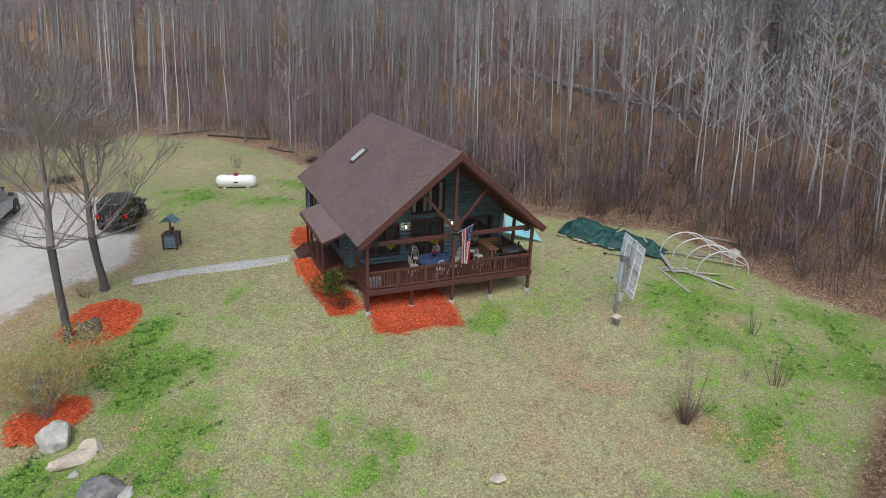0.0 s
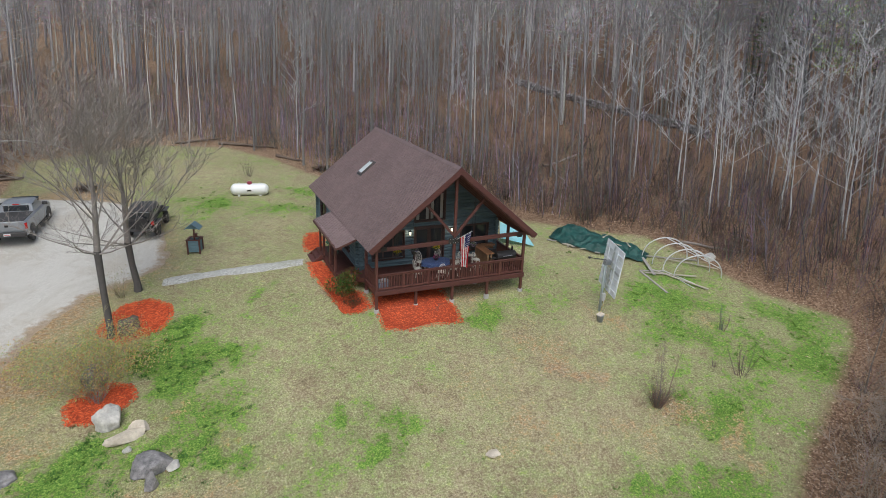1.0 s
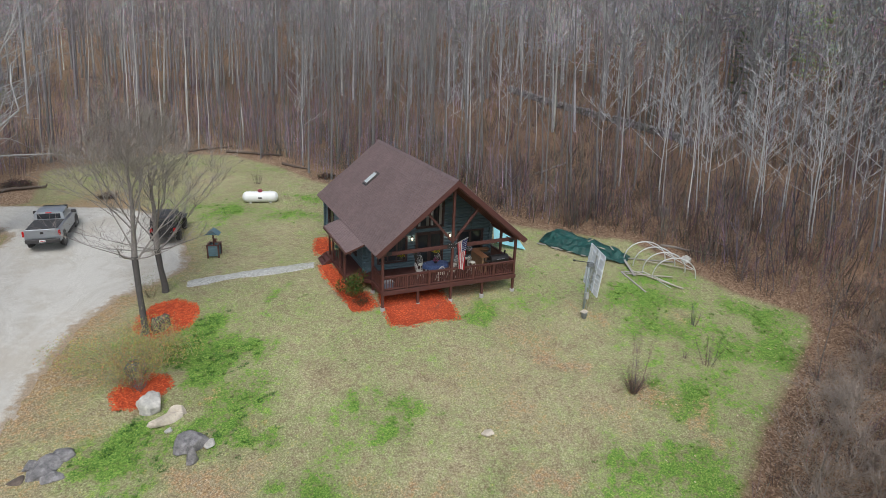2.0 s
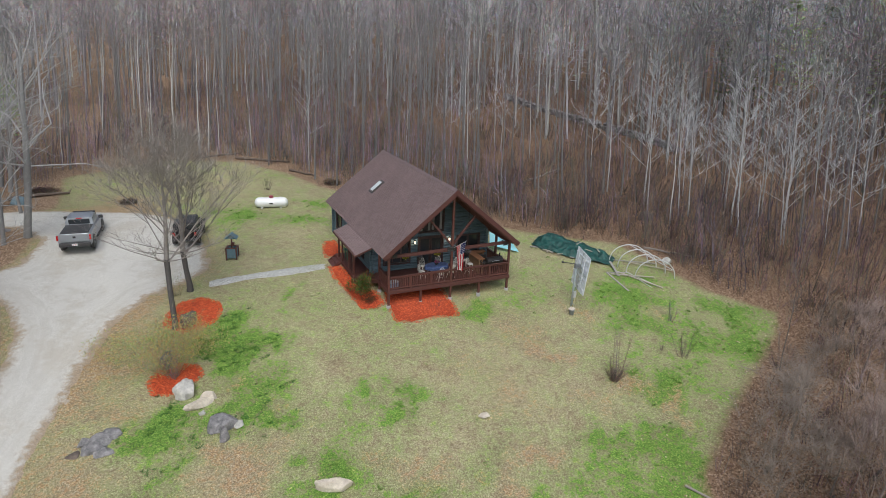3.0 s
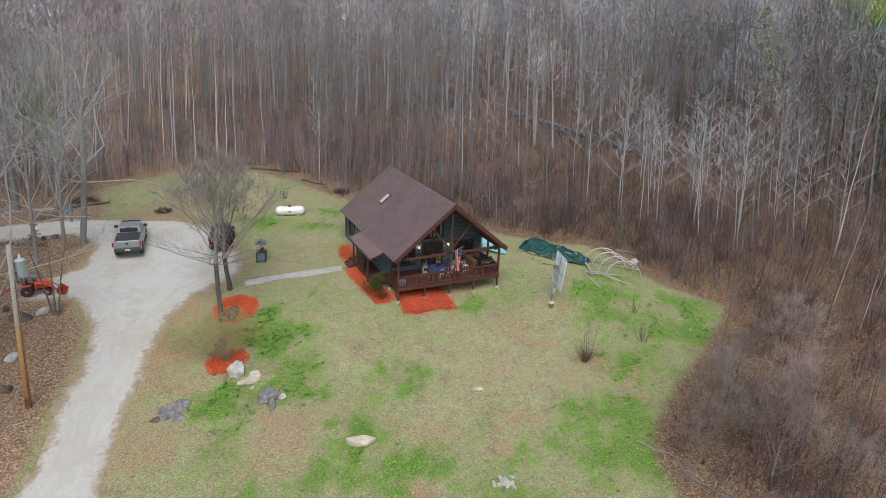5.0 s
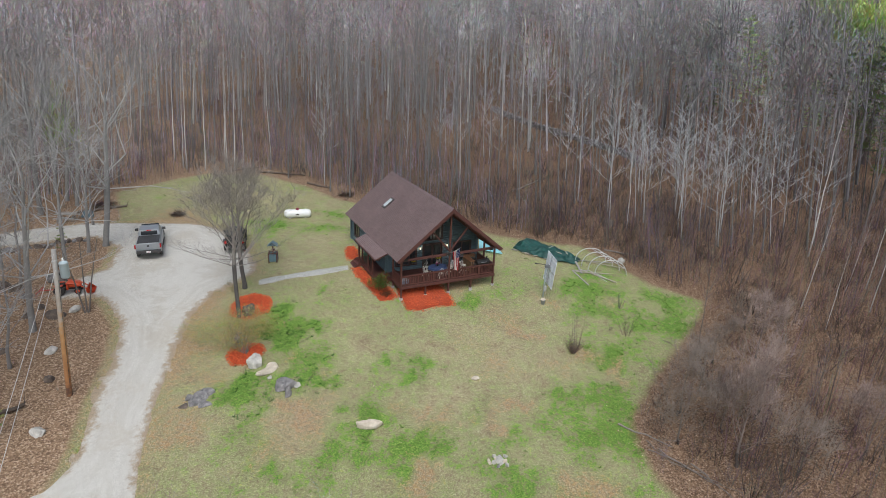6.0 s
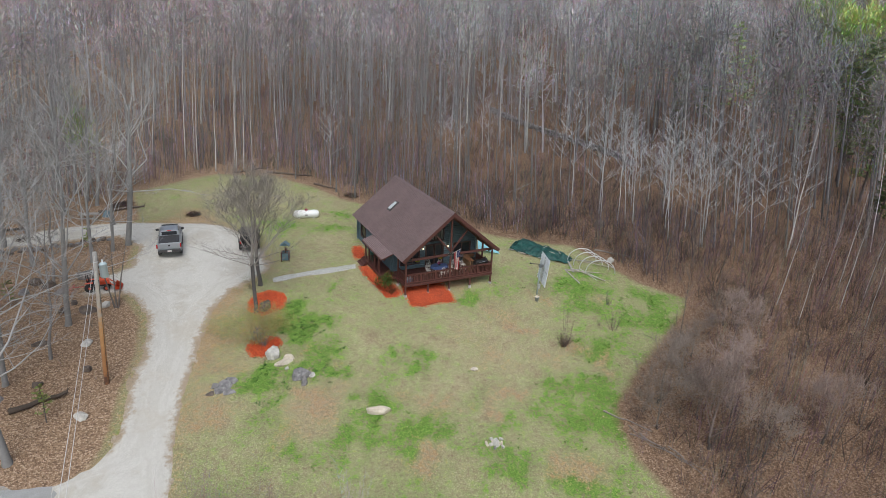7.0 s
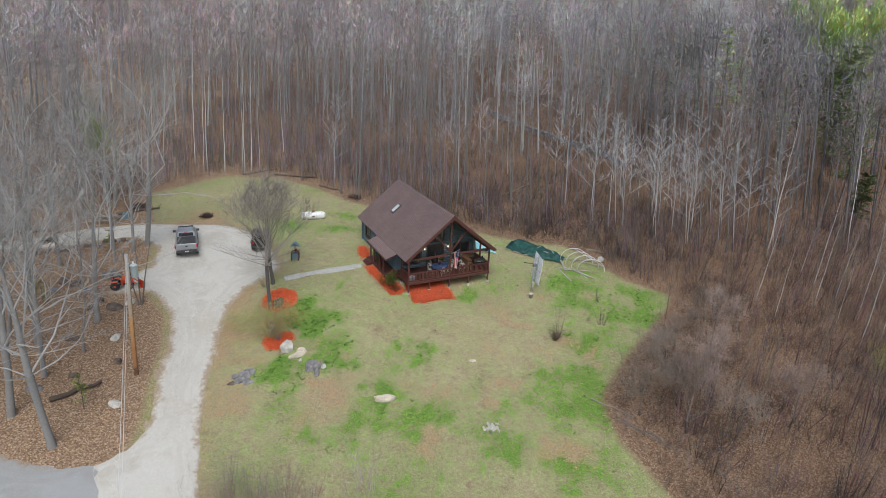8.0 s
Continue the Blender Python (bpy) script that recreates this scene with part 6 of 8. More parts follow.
def rock_bmesh(seed, sx, sy, sz, rough=0.35, cuts=3, flat=0.25):
    bm = bmesh.new()
    bmesh.ops.create_icosphere(bm, subdivisions=cuts, radius=1.0)
    o = Vector((seed * 3.7, seed * 1.3, seed * 2.1))
    g = random.Random(seed)
    planes = [(Vector((g.gauss(0, 1), g.gauss(0, 1), g.gauss(0.3, 0.8))).normalized(), g.uniform(0.52, 0.82)) for _ in range(11)]
    for v in bm.verts:
        n = v.co.normalized()
        n = n / (abs(n.x) ** 3.2 + abs(n.y) ** 3.2 + abs(n.z) ** 3.2) ** (1 / 3.2) * 0.92
        r = 1 + rough * noise.noise(n * 1.1 + o) + 0.45 * rough * noise.noise(n * 2.6 + o) + 0.38 * rough * noise.noise(n * 6 + o)
        p = n * r
        for q, d in planes:
            k = p.dot(q)
            if k > d:
                p = p - q * (k - d) * 0.82
        if cuts > 3:
            p = p * (1 + 0.05 * noise.noise(n * 5 + o) + 0.035 * noise.noise(n * 11 + o))
        if p.z < -flat:
            p.z = -flat + (p.z + flat) * 0.2
        v.co = Vector((p.x * sx, p.y * sy, p.z * sz))
    return bm


def rock(x, y, sx, sy, sz, material, label, seed, turn=0.0, name="boulder", sink=0.12, group=""):
    ob = part(name, rock_bmesh(seed, sx, sy, sz, cuts=4 if sx > 0.55 and not group else 3), material, smooth=sx > 0.55 and not group)
    ob.matrix_basis = pose(x, y, ground_z(x, y) + sz * 0.28 - sink * sz, 0, 0, turn)
    return tagged(ob, label, "rock", group)


rock(-11.3, 2.62, 0.66, 0.5, 0.62, M_BROWNROCK, "brown-grey boulder in red mulch", 24, 15, sink=0.0)
rock(-12.5, -0.75, 0.72, 0.55, 0.72, M_SLATE, "dark grey round boulder behind a shrub", 2, 60, sink=0.0)
rock(-11.85, -3.2, 0.68, 0.58, 0.66, M_GRANITE, "large rounded pale granite boulder at a mulch bed", 2, 20)
rock(-11.15, -4.15, 0.85, 0.4, 0.28, M_CREAM, "flat cream and grey rock slab on grass", 3, 25)
rock(-10.75, -3.75, 0.35, 0.5, 0.25, M_CREAM, "small cream rock standing by a slab", 9, 60)
rock(-11.2, -4.85, 0.2, 0.16, 0.16, M_GRANITE, "small pale stone on grass", 4)
rock(-10.3, -5.85, 0.95, 0.55, 0.5, M_DARKROCK, "dark purplish grey boulder on grass", 5, -5)
rock(-10.35, -6.75, 0.3, 0.28, 0.55, M_DARKROCK, "pointed blue-grey stone beside a dark boulder", 6, 40)
rock(-9.6, -6.1, 0.28, 0.22, 0.2, M_GRANITE, "small pale stone beside a dark boulder", 26, 40)
rock(-15.6, -5.2, 0.95, 0.7, 0.44, M_DARKROCK, "low grey rock outcrop with moss at its rim", 7, 35, sink=0.5)
rock(-15.05, -4.8, 0.6, 0.46, 0.3, M_DARKROCK, "low grey rock outcrop with moss at its rim", 17, 10, sink=0.5)
rock(-16.1, -5.1, 0.4, 0.35, 0.2, M_DARKROCK, "low grey stone of a broken outcrop", 37, 70)
rock(-15.3, -5.95, 0.45, 0.3, 0.18, M_DARKROCK, "low grey stone of a broken outcrop", 38, 20)
rock(-16.5, -5.7, 0.35, 0.3, 0.2, M_BROWNROCK, "low flat stone in the grass", 27, 10, sink=0.4)
rock(-6.35, -11.0, 1.05, 0.32, 0.4, M_CREAM, "long pale rock lying like a log on the lawn", 2, -22, sink=0.0)
rock(1.8, -9.45, 0.42, 0.26, 0.08, M_CREAM, "flat pale stone set in the lawn", 10, 10)
g = random.Random(9)
for i in range(11):
    a, d = i * 2.4, 0.12 + 0.055 * i
    rock(-0.1 + math.cos(a) * d, -16.1 + math.sin(a) * d * 0.8, g.uniform(0.14, 0.26), g.uniform(0.12, 0.2), g.uniform(0.12, 0.2), (M_GRANITE, M_CREAM, M_GRANITE, M_DARKROCK)[i % 4], "fist to head sized stone in a small rock pile", 30 + i, g.uniform(0, 180), "stone", group="rock pile")
rock(-0.1, -16.1, 0.3, 0.26, 0.36, M_GRANITE, "pale stone at the heart of a small rock pile", 29, 20, "stone", group="rock pile")
for i, (x, y, s) in enumerate(((-27.2, 11.3, 0.7), (-26.3, 10.0, 0.6), (-25.8, 7.0, 0.5), (-24.1, -5.3, 0.6), (-24.1, 6.5, 0.8), (-24.5, 12.2, 1.1), (-28.1, 12.1, 0.8), (-24.1, 2.0, 0.6), (-23.9, -0.9, 0.5), (-29.1, -2.3, 0.7), (-27.0, 2.9, 0.6), (-23.0, 6.9, 0.6), (-25.2, 8.0, 0.5), (-28.9, 10.6, 0.6), (-26.8, -1.6, 0.5))):
    rock(x, y, s * 0.9, s * 0.65, s * 0.6, (M_BROWNROCK, M_DARKROCK, M_BROWNROCK, M_GRANITE)[i % 4], "half-buried mossy boulder in leaf litter", 50 + i, 37 * i, group="woodland boulders")
for i in range(26):
    x, y = -33.5 + i * 0.42 + g.uniform(-0.2, 0.2), (19.3 if i < 13 else 19.6) + g.uniform(-0.35, 0.35) + (0.0 if i < 20 else 0.4)
    rock(x, y, g.uniform(0.25, 0.5), g.uniform(0.22, 0.4), g.uniform(0.2, 0.38), (M_BROWNROCK, M_DARKROCK)[i % 2], "rough field stone edging the gravel yard", 80 + i, g.uniform(0, 180), "edging_stone", group="gravel edging stones")


def stone_wall():
    w = thing("stone_wall", "low dry-stone wall running through the woods", "stone wall", pose(0, 0, 0))
    path, g = [(40.0, 56.0), (40.8, 46.5), (42.6, 38.6), (44.0, 32.0), (45.0, 27.0), (45.0, 22.0)], random.Random(3)
    kinds = []
    for i in range(6):
        bm = rock_bmesh(200 + i, 0.42, 0.3, 0.26, 0.3, 2, 0.7)
        me = bpy.data.meshes.new("stone")
        bm.to_mesh(me)
        bm.free()
        me.materials.append(M_DARKROCK)
        kinds.append(me)
    for (ax, ay), (bx, by) in zip(path, path[1:]):
        n = int(math.hypot(bx - ax, by - ay) / 0.5)
        for i in range(n):
            for layer in range(3):
                x, y = ax + (bx - ax) * (i + g.random()) / n + g.uniform(-0.25, 0.25), ay + (by - ay) * i / n
                s = g.uniform(0.8, 1.3)
                share("stone", kinds[g.randrange(6)], w, pose(x, y, ground_z(x, y) + 0.12 + layer * 0.3, g.uniform(-15, 15), g.uniform(-15, 15), g.uniform(0, 360)) @ Matrix.Diagonal((s, s, s, 1)))


stone_wall()
rock(21.9, -0.6, 0.5, 0.4, 0.4, M_GRANITE, "pale boulder at the lawn's edge", 130, 30)
rock(26.0, 6.5, 0.9, 0.7, 0.6, M_BROWNROCK, "mossy boulder in the woods", 131, 30)

# ---------------------------------------------------------------- gas tank, well, solar mast
M_WHITE = paint("white_enamel", (0.78, 0.79, 0.78), 0.35, vary=0.05, dirt=0.12, relief=0.05)


def gas_tank(x, y, turn):
    t = thing("gas_tank", "white horizontal propane tank with a red dome on the lawn", "gas tank", pose(x, y, ground_z(x, y) - 0.08, 0, 0, turn) @ Matrix.Diagonal((0.92, 0.92, 0.92, 1)))
    prof = [(0.02, -1.53)] + [(0.48 * math.sin(a * math.pi / 12), -1.13 - 0.4 * math.cos(a * math.pi / 12)) for a in range(1, 7)]
    prof += [(r, -z) for r, z in prof[::-1]]
    part("shell", lathe(bmesh.new(), prof, 28, pose(0, 0, 0.58, 0, 90)), M_WHITE, t, smooth=True)
    for k in (-0.85, 0.85):
        part("leg", boxes((k - 0.09, -0.36, -0.15, k + 0.09, 0.36, 0.2), bevel=0.02), M_WHITE, t)
    part("dome", lathe(bmesh.new(), [(0.2, 1.01), (0.2, 1.16), (0.15, 1.24), (0.05, 1.27)], 18), paint("dark_red", (0.28, 0.02, 0.05), 0.45), t, "dark red dome lid", True)
    part("label_plate", boxes((-0.16, -0.489, 0.52, 0.16, -0.481, 0.64)), M_DARKMETAL, t, "small dark label plate")
    part("lifting_lug", boxes((-0.9, -0.02, 1.04, -0.8, 0.02, 1.14), (0.8, -0.02, 1.04, 0.9, 0.02, 1.14), bevel=0.008), M_WHITE, t)


gas_tank(-3.6, 20.3, -13)
M_BLUEWOOD = wood_paint("faded_blue_boards", (0.12, 0.21, 0.25))


def wishing_well(x, y, turn):
    w = thing("wishing_well", "small blue wooden wishing well with gable roof on the lawn", "wishing well", pose(x, y, ground_z(x, y), 0, 0, turn) @ Matrix.Diagonal((0.88, 0.88, 0.88, 1)))
    for k in range(5):
        z = 0.06 + k * 0.165
        part("board", boxes((-0.36, -0.375, z, 0.36, -0.345, z + 0.155), bevel=0.006), M_BLUEWOOD, w)
        part("board", boxes((-0.36, 0.345, z, 0.36, 0.375, z + 0.155), bevel=0.006), M_BLUEWOOD, w)
        part("board", boxes((-0.375, -0.34, z, -0.345, 0.34, z + 0.155), bevel=0.006), M_BLUEWOOD, w)
        part("board", boxes((0.345, -0.34, z, 0.375, 0.34, z + 0.155), bevel=0.006), M_BLUEWOOD, w)
    for sx in (-0.39, 0.39):
        for sy in (-0.39, 0.39):
            part("corner_post", boxes((sx - 0.05, sy - 0.05, -0.1, sx + 0.05, sy + 0.05, 0.92), bevel=0.008), M_STAIN_V, w)
    part("rim", boxes((-0.46, -0.46, 0.9, 0.46, -0.32, 0.95), (-0.46, 0.32, 0.9, 0.46, 0.46, 0.95), (-0.46, -0.32, 0.9, -0.32, 0.32, 0.95), (0.32, -0.32, 0.9, 0.46, 0.32, 0.95), bevel=0.008), M_STAIN, w)
    part("centre_post", boxes((-0.05, -0.05, 0.05, 0.05, 0.05, 1.72), bevel=0.008), M_STAIN_V, w)
    for s in (-1, 1):
        bm = bmesh.new()
        box(bm, 0, -0.42, -0.02, 0.62, 0.42, 0.02, m=pose(0, 0, 2.05, 0, 38 if s > 0 else 180 - 38), bevel=0.004)
        part("roof_panel", bm, M_BLUEWOOD, w, "blue shingled roof panel")
    bm = bmesh.new()
    a = [bm.verts.new(p) for p in ((-0.42, -0.33, 1.70), (0.42, -0.33, 1.70), (0, -0.33, 2.02), (-0.42, -0.30, 1.70), (0.42, -0.30, 1.70), (0, -0.30, 2.02))]
    for f in ((0, 1, 2), (3, 5, 4), (0, 3, 4, 1), (1, 4, 5, 2), (2, 5, 3, 0)):
        bm.faces.new([a[i] for i in f])
    part("gable", bm, M_BLUEWOOD, w)
    part("bucket", lathe(bmesh.new(), [(0.08, 1.1), (0.12, 1.32), (0.125, 1.33)], 12, pose(0.14, -0.08, 0)), M_STAIN_V, w)


wishing_well(-7.95, 10.55, -18)


def solar_mast(x, y):
    g0 = ground_z(x, y)
    s = thing("solar_tracker", "solar panel array on a grey steel mast, seen from behind", "solar panel", pose(x, y, g0))
    part("mast", lathe(bmesh.new(), [(0.075, -0.2), (0.075, 2.75), (0.06, 2.8)], 14), paint("galvanised_steel", (0.40, 0.47, 0.49), 0.5, 0.1, vary=0.1, dirt=0.1), s, smooth=True)
    part("gear_box", boxes((-0.1, -0.11, 2.68, 0.3, 0.11, 2.92), bevel=0.02), paint("grey_casting", (0.16, 0.18, 0.19), 0.5), s)
    part("control_box", boxes((-0.16, -0.30, 0.75, 0.05, -0.12, 1.15), bevel=0.015), paint("grey_box", (0.45, 0.46, 0.46), 0.5), s)
    part("sensor_arm", tube(bmesh.new(), [(0.0, 0, 2.95), (-0.8, 0.35, 3.05)], 0.025, 6), M_DARKMETAL, s)
    part("sensor", boxes((-0.86, 0.31, 3.0, -0.74, 0.42, 3.1), bevel=0.01), M_DARKMETAL, s)
    part("conduit", tube(bmesh.new(), [(0.1, -0.1, 0.0), (0.1, -0.12, 0.8), (0.12, -0.05, 2.6)], 0.018, 6), M_METAL, s)
    m = pose(0.42, 0.0, 2.45, 0, 5, -19)
    frame_m = paint("panel_rail", (0.74, 0.77, 0.80), 0.4, 0.15, vary=0.06, dirt=0.05)
    back_m = paint("panel_backsheet", (0.86, 0.89, 0.91), 0.5, vary=0.04, dirt=0.1, relief=0.0)
    cell_m = paint("panel_cells", (0.02, 0.03, 0.07), 0.12, vary=0.15, relief=0.0)
    array = part("panel_rack", boxes((-0.06, -0.05, -1.2, -0.01, 0.05, 1.2), (-0.06, -1.2, -0.05, -0.011, -0.05, 0.05), (-0.06, 0.05, -0.05, -0.011, 1.2, 0.05), m=m), M_METAL, s, "panel array with aluminium rails")
    for i in range(2):
        for j in range(4):
            y0, y1, z0, z1 = -1.22 + i * 1.225, -0.005 + i * 1.225, -1.26 + j * 0.63, -0.64 + j * 0.63
            p = part("panel", boxes((0.0, y0, z0, 0.012, y1, z1), m=m), back_m, array, "white backsheet of a solar panel")
            part("cells", boxes((0.013, y0 + 0.02, z0 + 0.02, 0.022, y1 - 0.02, z1 - 0.02), m=m), cell_m, array)
            part("panel_frame", boxes((-0.03, y0, z0, 0.026, y0 + 0.025, z1), (-0.03, y1 - 0.025, z0, 0.026, y1, z1), (-0.03, y0 + 0.025, z0, 0.026, y1 - 0.025, z0 + 0.025), (-0.03, y0 + 0.025, z1 - 0.025, 0.026, y1 - 0.025, z1), m=m), frame_m, array)
    for z in (-0.95, -0.3, 0.35, 0.95):
        part("cross_rail", boxes((-0.075, -1.2, z - 0.025, -0.031, 1.2, z + 0.025), m=m), frame_m, array)
    for yy in (-0.6, 0.6):
        part("upright_rail", boxes((-0.12, yy - 0.03, -1.2, -0.076, yy + 0.03, 1.2), m=m), frame_m, array)
    part("actuator", tube(bmesh.new(), [(0.05, -0.05, 2.2), (0.4, -0.35, 1.5)], 0.03, 8), M_METAL, s)
    return g0


solar_mast(11.6, -3.0)
bk = thing("bucket", "grey plastic bucket with a pale lid beside the mast", "bucket", pose(11.05, -3.78, ground_z(11.05, -3.78)))
part("pail", lathe(bmesh.new(), [(0.14, 0), (0.175, 0.36), (0.185, 0.37)], 18), paint("grey_plastic", (0.30, 0.33, 0.35), 0.5), bk, smooth=True)
part("lid", boxes((-0.2, -0.15, 0.371, 0.2, 0.17, 0.43), m=pose(0.05, 0.08, 0.0, 4, -5, 20), bevel=0.02), M_CREAM, bk, "pale stone weighing down the lid")
cb = tube(bmesh.new(), [(11.95, -3.1, ground_z(11.95, -3.1) + 1.35), (11.5, -3.35, ground_z(11.5, -3.35) + 0.6), (11.1, -3.65, ground_z(11.1, -3.65) + 0.38)], 0.012, 6)
tagged(part("cable", cb, paint("yellow_cable", (0.55, 0.45, 0.18), 0.6)), "tan cable hanging from the solar array", "cable")
# ---------------------------------------------------------------- vehicles
M_RUBBER = paint("tyre_rubber", (0.022, 0.022, 0.023), 0.85, vary=0.2, fine=40)
M_SILVER = paint("silver_car_paint", (0.36, 0.39, 0.42), 0.28, 0.55, vary=0.04, dirt=0.1, relief=0.0)
M_BLACKCAR = paint("black_car_paint", (0.018, 0.018, 0.02), 0.25, vary=0.1, dirt=0.12, relief=0.0)
M_TAIL = paint("red_tail_lens", (0.50, 0.01, 0.01), 0.2, vary=0.05, dirt=0.0, relief=0.0)
M_COVER = paint("black_vinyl", (0.03, 0.031, 0.034), 0.55, vary=0.15)
M_PLASTIC = paint("dark_plastic", (0.035, 0.035, 0.037), 0.6)


def wheel(parent, x, y, r=0.4, w=0.27, side=1, rim=M_METAL):
    prof = [(r * 0.62, -w / 2), (r * 0.9, -w / 2), (r, -w * 0.3), (r, w * 0.3), (r * 0.9, w / 2), (r * 0.62, w / 2)]
    t = part("wheel", lathe(bmesh.new(), prof, 24, pose(x, y, r, 0, 90)), M_RUBBER, parent, smooth=False)
    part("rim", lathe(bmesh.new(), [(r * 0.6, -0.03), (r * 0.58, 0.05), (r * 0.2, 0.08), (r * 0.1, 0.09)], 16, pose(x + side * w * 0.25, y, r, 0, 90 * side)), rim, t)


def loft(bm, rings):
    """Skins a body over closed cross-sections with equal counts."""
    rows = [[bm.verts.new(p) for p in ring] for ring in rings]
    n = len(rows[0])
    for a, b in zip(rows, rows[1:]):
        for k in range(n):
            bm.faces.new((a[k], a[(k + 1) % n], b[(k + 1) % n], b[k]))
    bm.faces.new(rows[0][::-1])
    bm.faces.new(rows[-1])
    bmesh.ops.recalc_face_normals(bm, faces=bm.faces[:])
    return bm


def section(y, w, z0, z1, tuck=0.06, r=0.08):
    """A car's cross-section at y: half width w, from z0 to z1, narrower at the top."""
    return [(-w + 0.06, y, z0), (w - 0.06, y, z0), (w, y, z0 + r), (w, y, (z0 + z1) / 2), (w - tuck * 0.5, y, z1 - r), (w - tuck - r, y, z1), (-w + tuck + r, y, z1), (-w + tuck * 0.5, y, z1 - r), (-w, y, (z0 + z1) / 2), (-w, y, z0 + r)]


def pickup(x, y, turn):
    t = thing("pickup_truck", "silver-grey pickup truck with black bed cover on gravel", "truck", pose(x, y, ground_z(x, y) + 0.06, 0, 0, turn))
    L = 2.9
    bm = loft(bmesh.new(), [section(-L, 0.98, 0.62, 1.32), section(-L + 0.06, 1.0, 0.5, 1.35), section(-0.75, 1.0, 0.48, 1.35), section(-0.7, 1.0, 0.48, 1.36), section(1.35, 1.0, 0.48, 1.30), section(2.5, 0.99, 0.5, 1.22), section(2.85, 0.93, 0.55, 1.10), section(2.95, 0.85, 0.6, 0.95)])
    body = part("body", bm, M_SILVER, t, smooth=False)
    bm = loft(bmesh.new(), [section(-0.72, 0.86, 1.30, 1.36, 0.02, 0.02), section(-0.62, 0.88, 1.30, 1.86, 0.16, 0.07), section(0.1, 0.89, 1.30, 1.93, 0.18, 0.07), section(0.75, 0.88, 1.30, 1.90, 0.18, 0.07), section(1.55, 0.86, 1.26, 1.34, 0.05, 0.03)])
    cab = part("cab", bm, M_SILVER, t, "silver cab roof and pillars")
    part("rear_window", boxes((-0.66, -0.735, 1.42, 0.66, -0.655, 1.78), bevel=0.02), M_GLASS, t)
    bm = bmesh.new()
    box(bm, -0.72, -0.01, -0.30, 0.72, 0.02, 0.30, m=pose(0, 1.20, 1.62, -55))
    part("windscreen", bm, M_GLASS, t)
    for s in (-1, 1):
        part("side_window", boxes((s * 0.80 - 0.03, -0.5, 1.42, s * 0.80 + 0.03, 0.18, 1.78), bevel=0.012, m=pose(0, 0, 0, 0, 0, 0)), M_GLASS, t)
        part("side_window", boxes((s * 0.80 - 0.03, 0.25, 1.40, s * 0.80 + 0.03, 0.95, 1.76), bevel=0.012), M_GLASS, t)
        part("mirror", boxes((s * 0.98, 0.85, 1.36, s * 1.26, 0.98, 1.58), bevel=0.03), M_PLASTIC, t)
        part("tail_light", boxes((s * 0.985 - 0.085, -L - 0.03, 0.92, s * 0.985 + 0.025, -L + 0.1, 1.27), bevel=0.015), M_TAIL, t, "red tail light")
        part("door_handle", boxes((s * 1.0 - 0.02, 0.2, 1.16, s * 1.0 + 0.03, 0.36, 1.2), bevel=0.006), M_METAL, t)
        part("running_board", boxes((s * 0.98 - 0.1, -0.65, 0.38, s * 0.98 + 0.08, 1.25, 0.45), bevel=0.01), M_PLASTIC, t)
        for yy in (-1.95, 1.85):
            wheel(t, s * 0.88, yy, 0.41, 0.28, s)
            bm = bmesh.new()
            lathe(bm, [(0.47, -0.06), (0.53, -0.06), (0.53, 0.06), (0.47, 0.06)], 20, pose(s * 0.965, yy, 0.47, 0, 90))
            part("wheel_arch", bm, M_PLASTIC, t)
        part("head_light", boxes((s * 0.72 - 0.16, 2.84, 0.82, s * 0.72 + 0.16, 2.94, 1.02), bevel=0.02), M_METAL, t)
    part("bed_cover", boxes((-0.86, -L + 0.1, 1.352, 0.86, -0.76, 1.40), bevel=0.015), M_COVER, t, "black vinyl bed cover")
    gate = part("tailgate", boxes((-0.86, -L - 0.035, 0.80, 0.86, -L + 0.01, 1.36), bevel=0.02), M_SILVER, t)
    part("emblem", boxes((-0.09, -L - 0.05, 1.06, 0.09, -L - 0.034, 1.2), bevel=0.012), M_DARKMETAL, gate)
    bumper = part("bumper", boxes((-0.95, -L - 0.2, 0.50, 0.95, -L - 0.01, 0.76), bevel=0.03), M_PLASTIC, t, "dark rear bumper")
    part("number_plate", boxes((-0.17, -L - 0.215, 0.58, 0.17, -L - 0.2, 0.72)), M_WHITE, bumper, "white number plate with plain bars")
    part("plate_bar", boxes((-0.13, -L - 0.219, 0.63, 0.13, -L - 0.2155, 0.66)), M_TAIL, bumper)
    part("brake_light", boxes((-0.18, -0.70, 1.80, 0.18, -0.6, 1.85), bevel=0.01), M_TAIL, t)


pickup(-17.6, 16.65, -4)


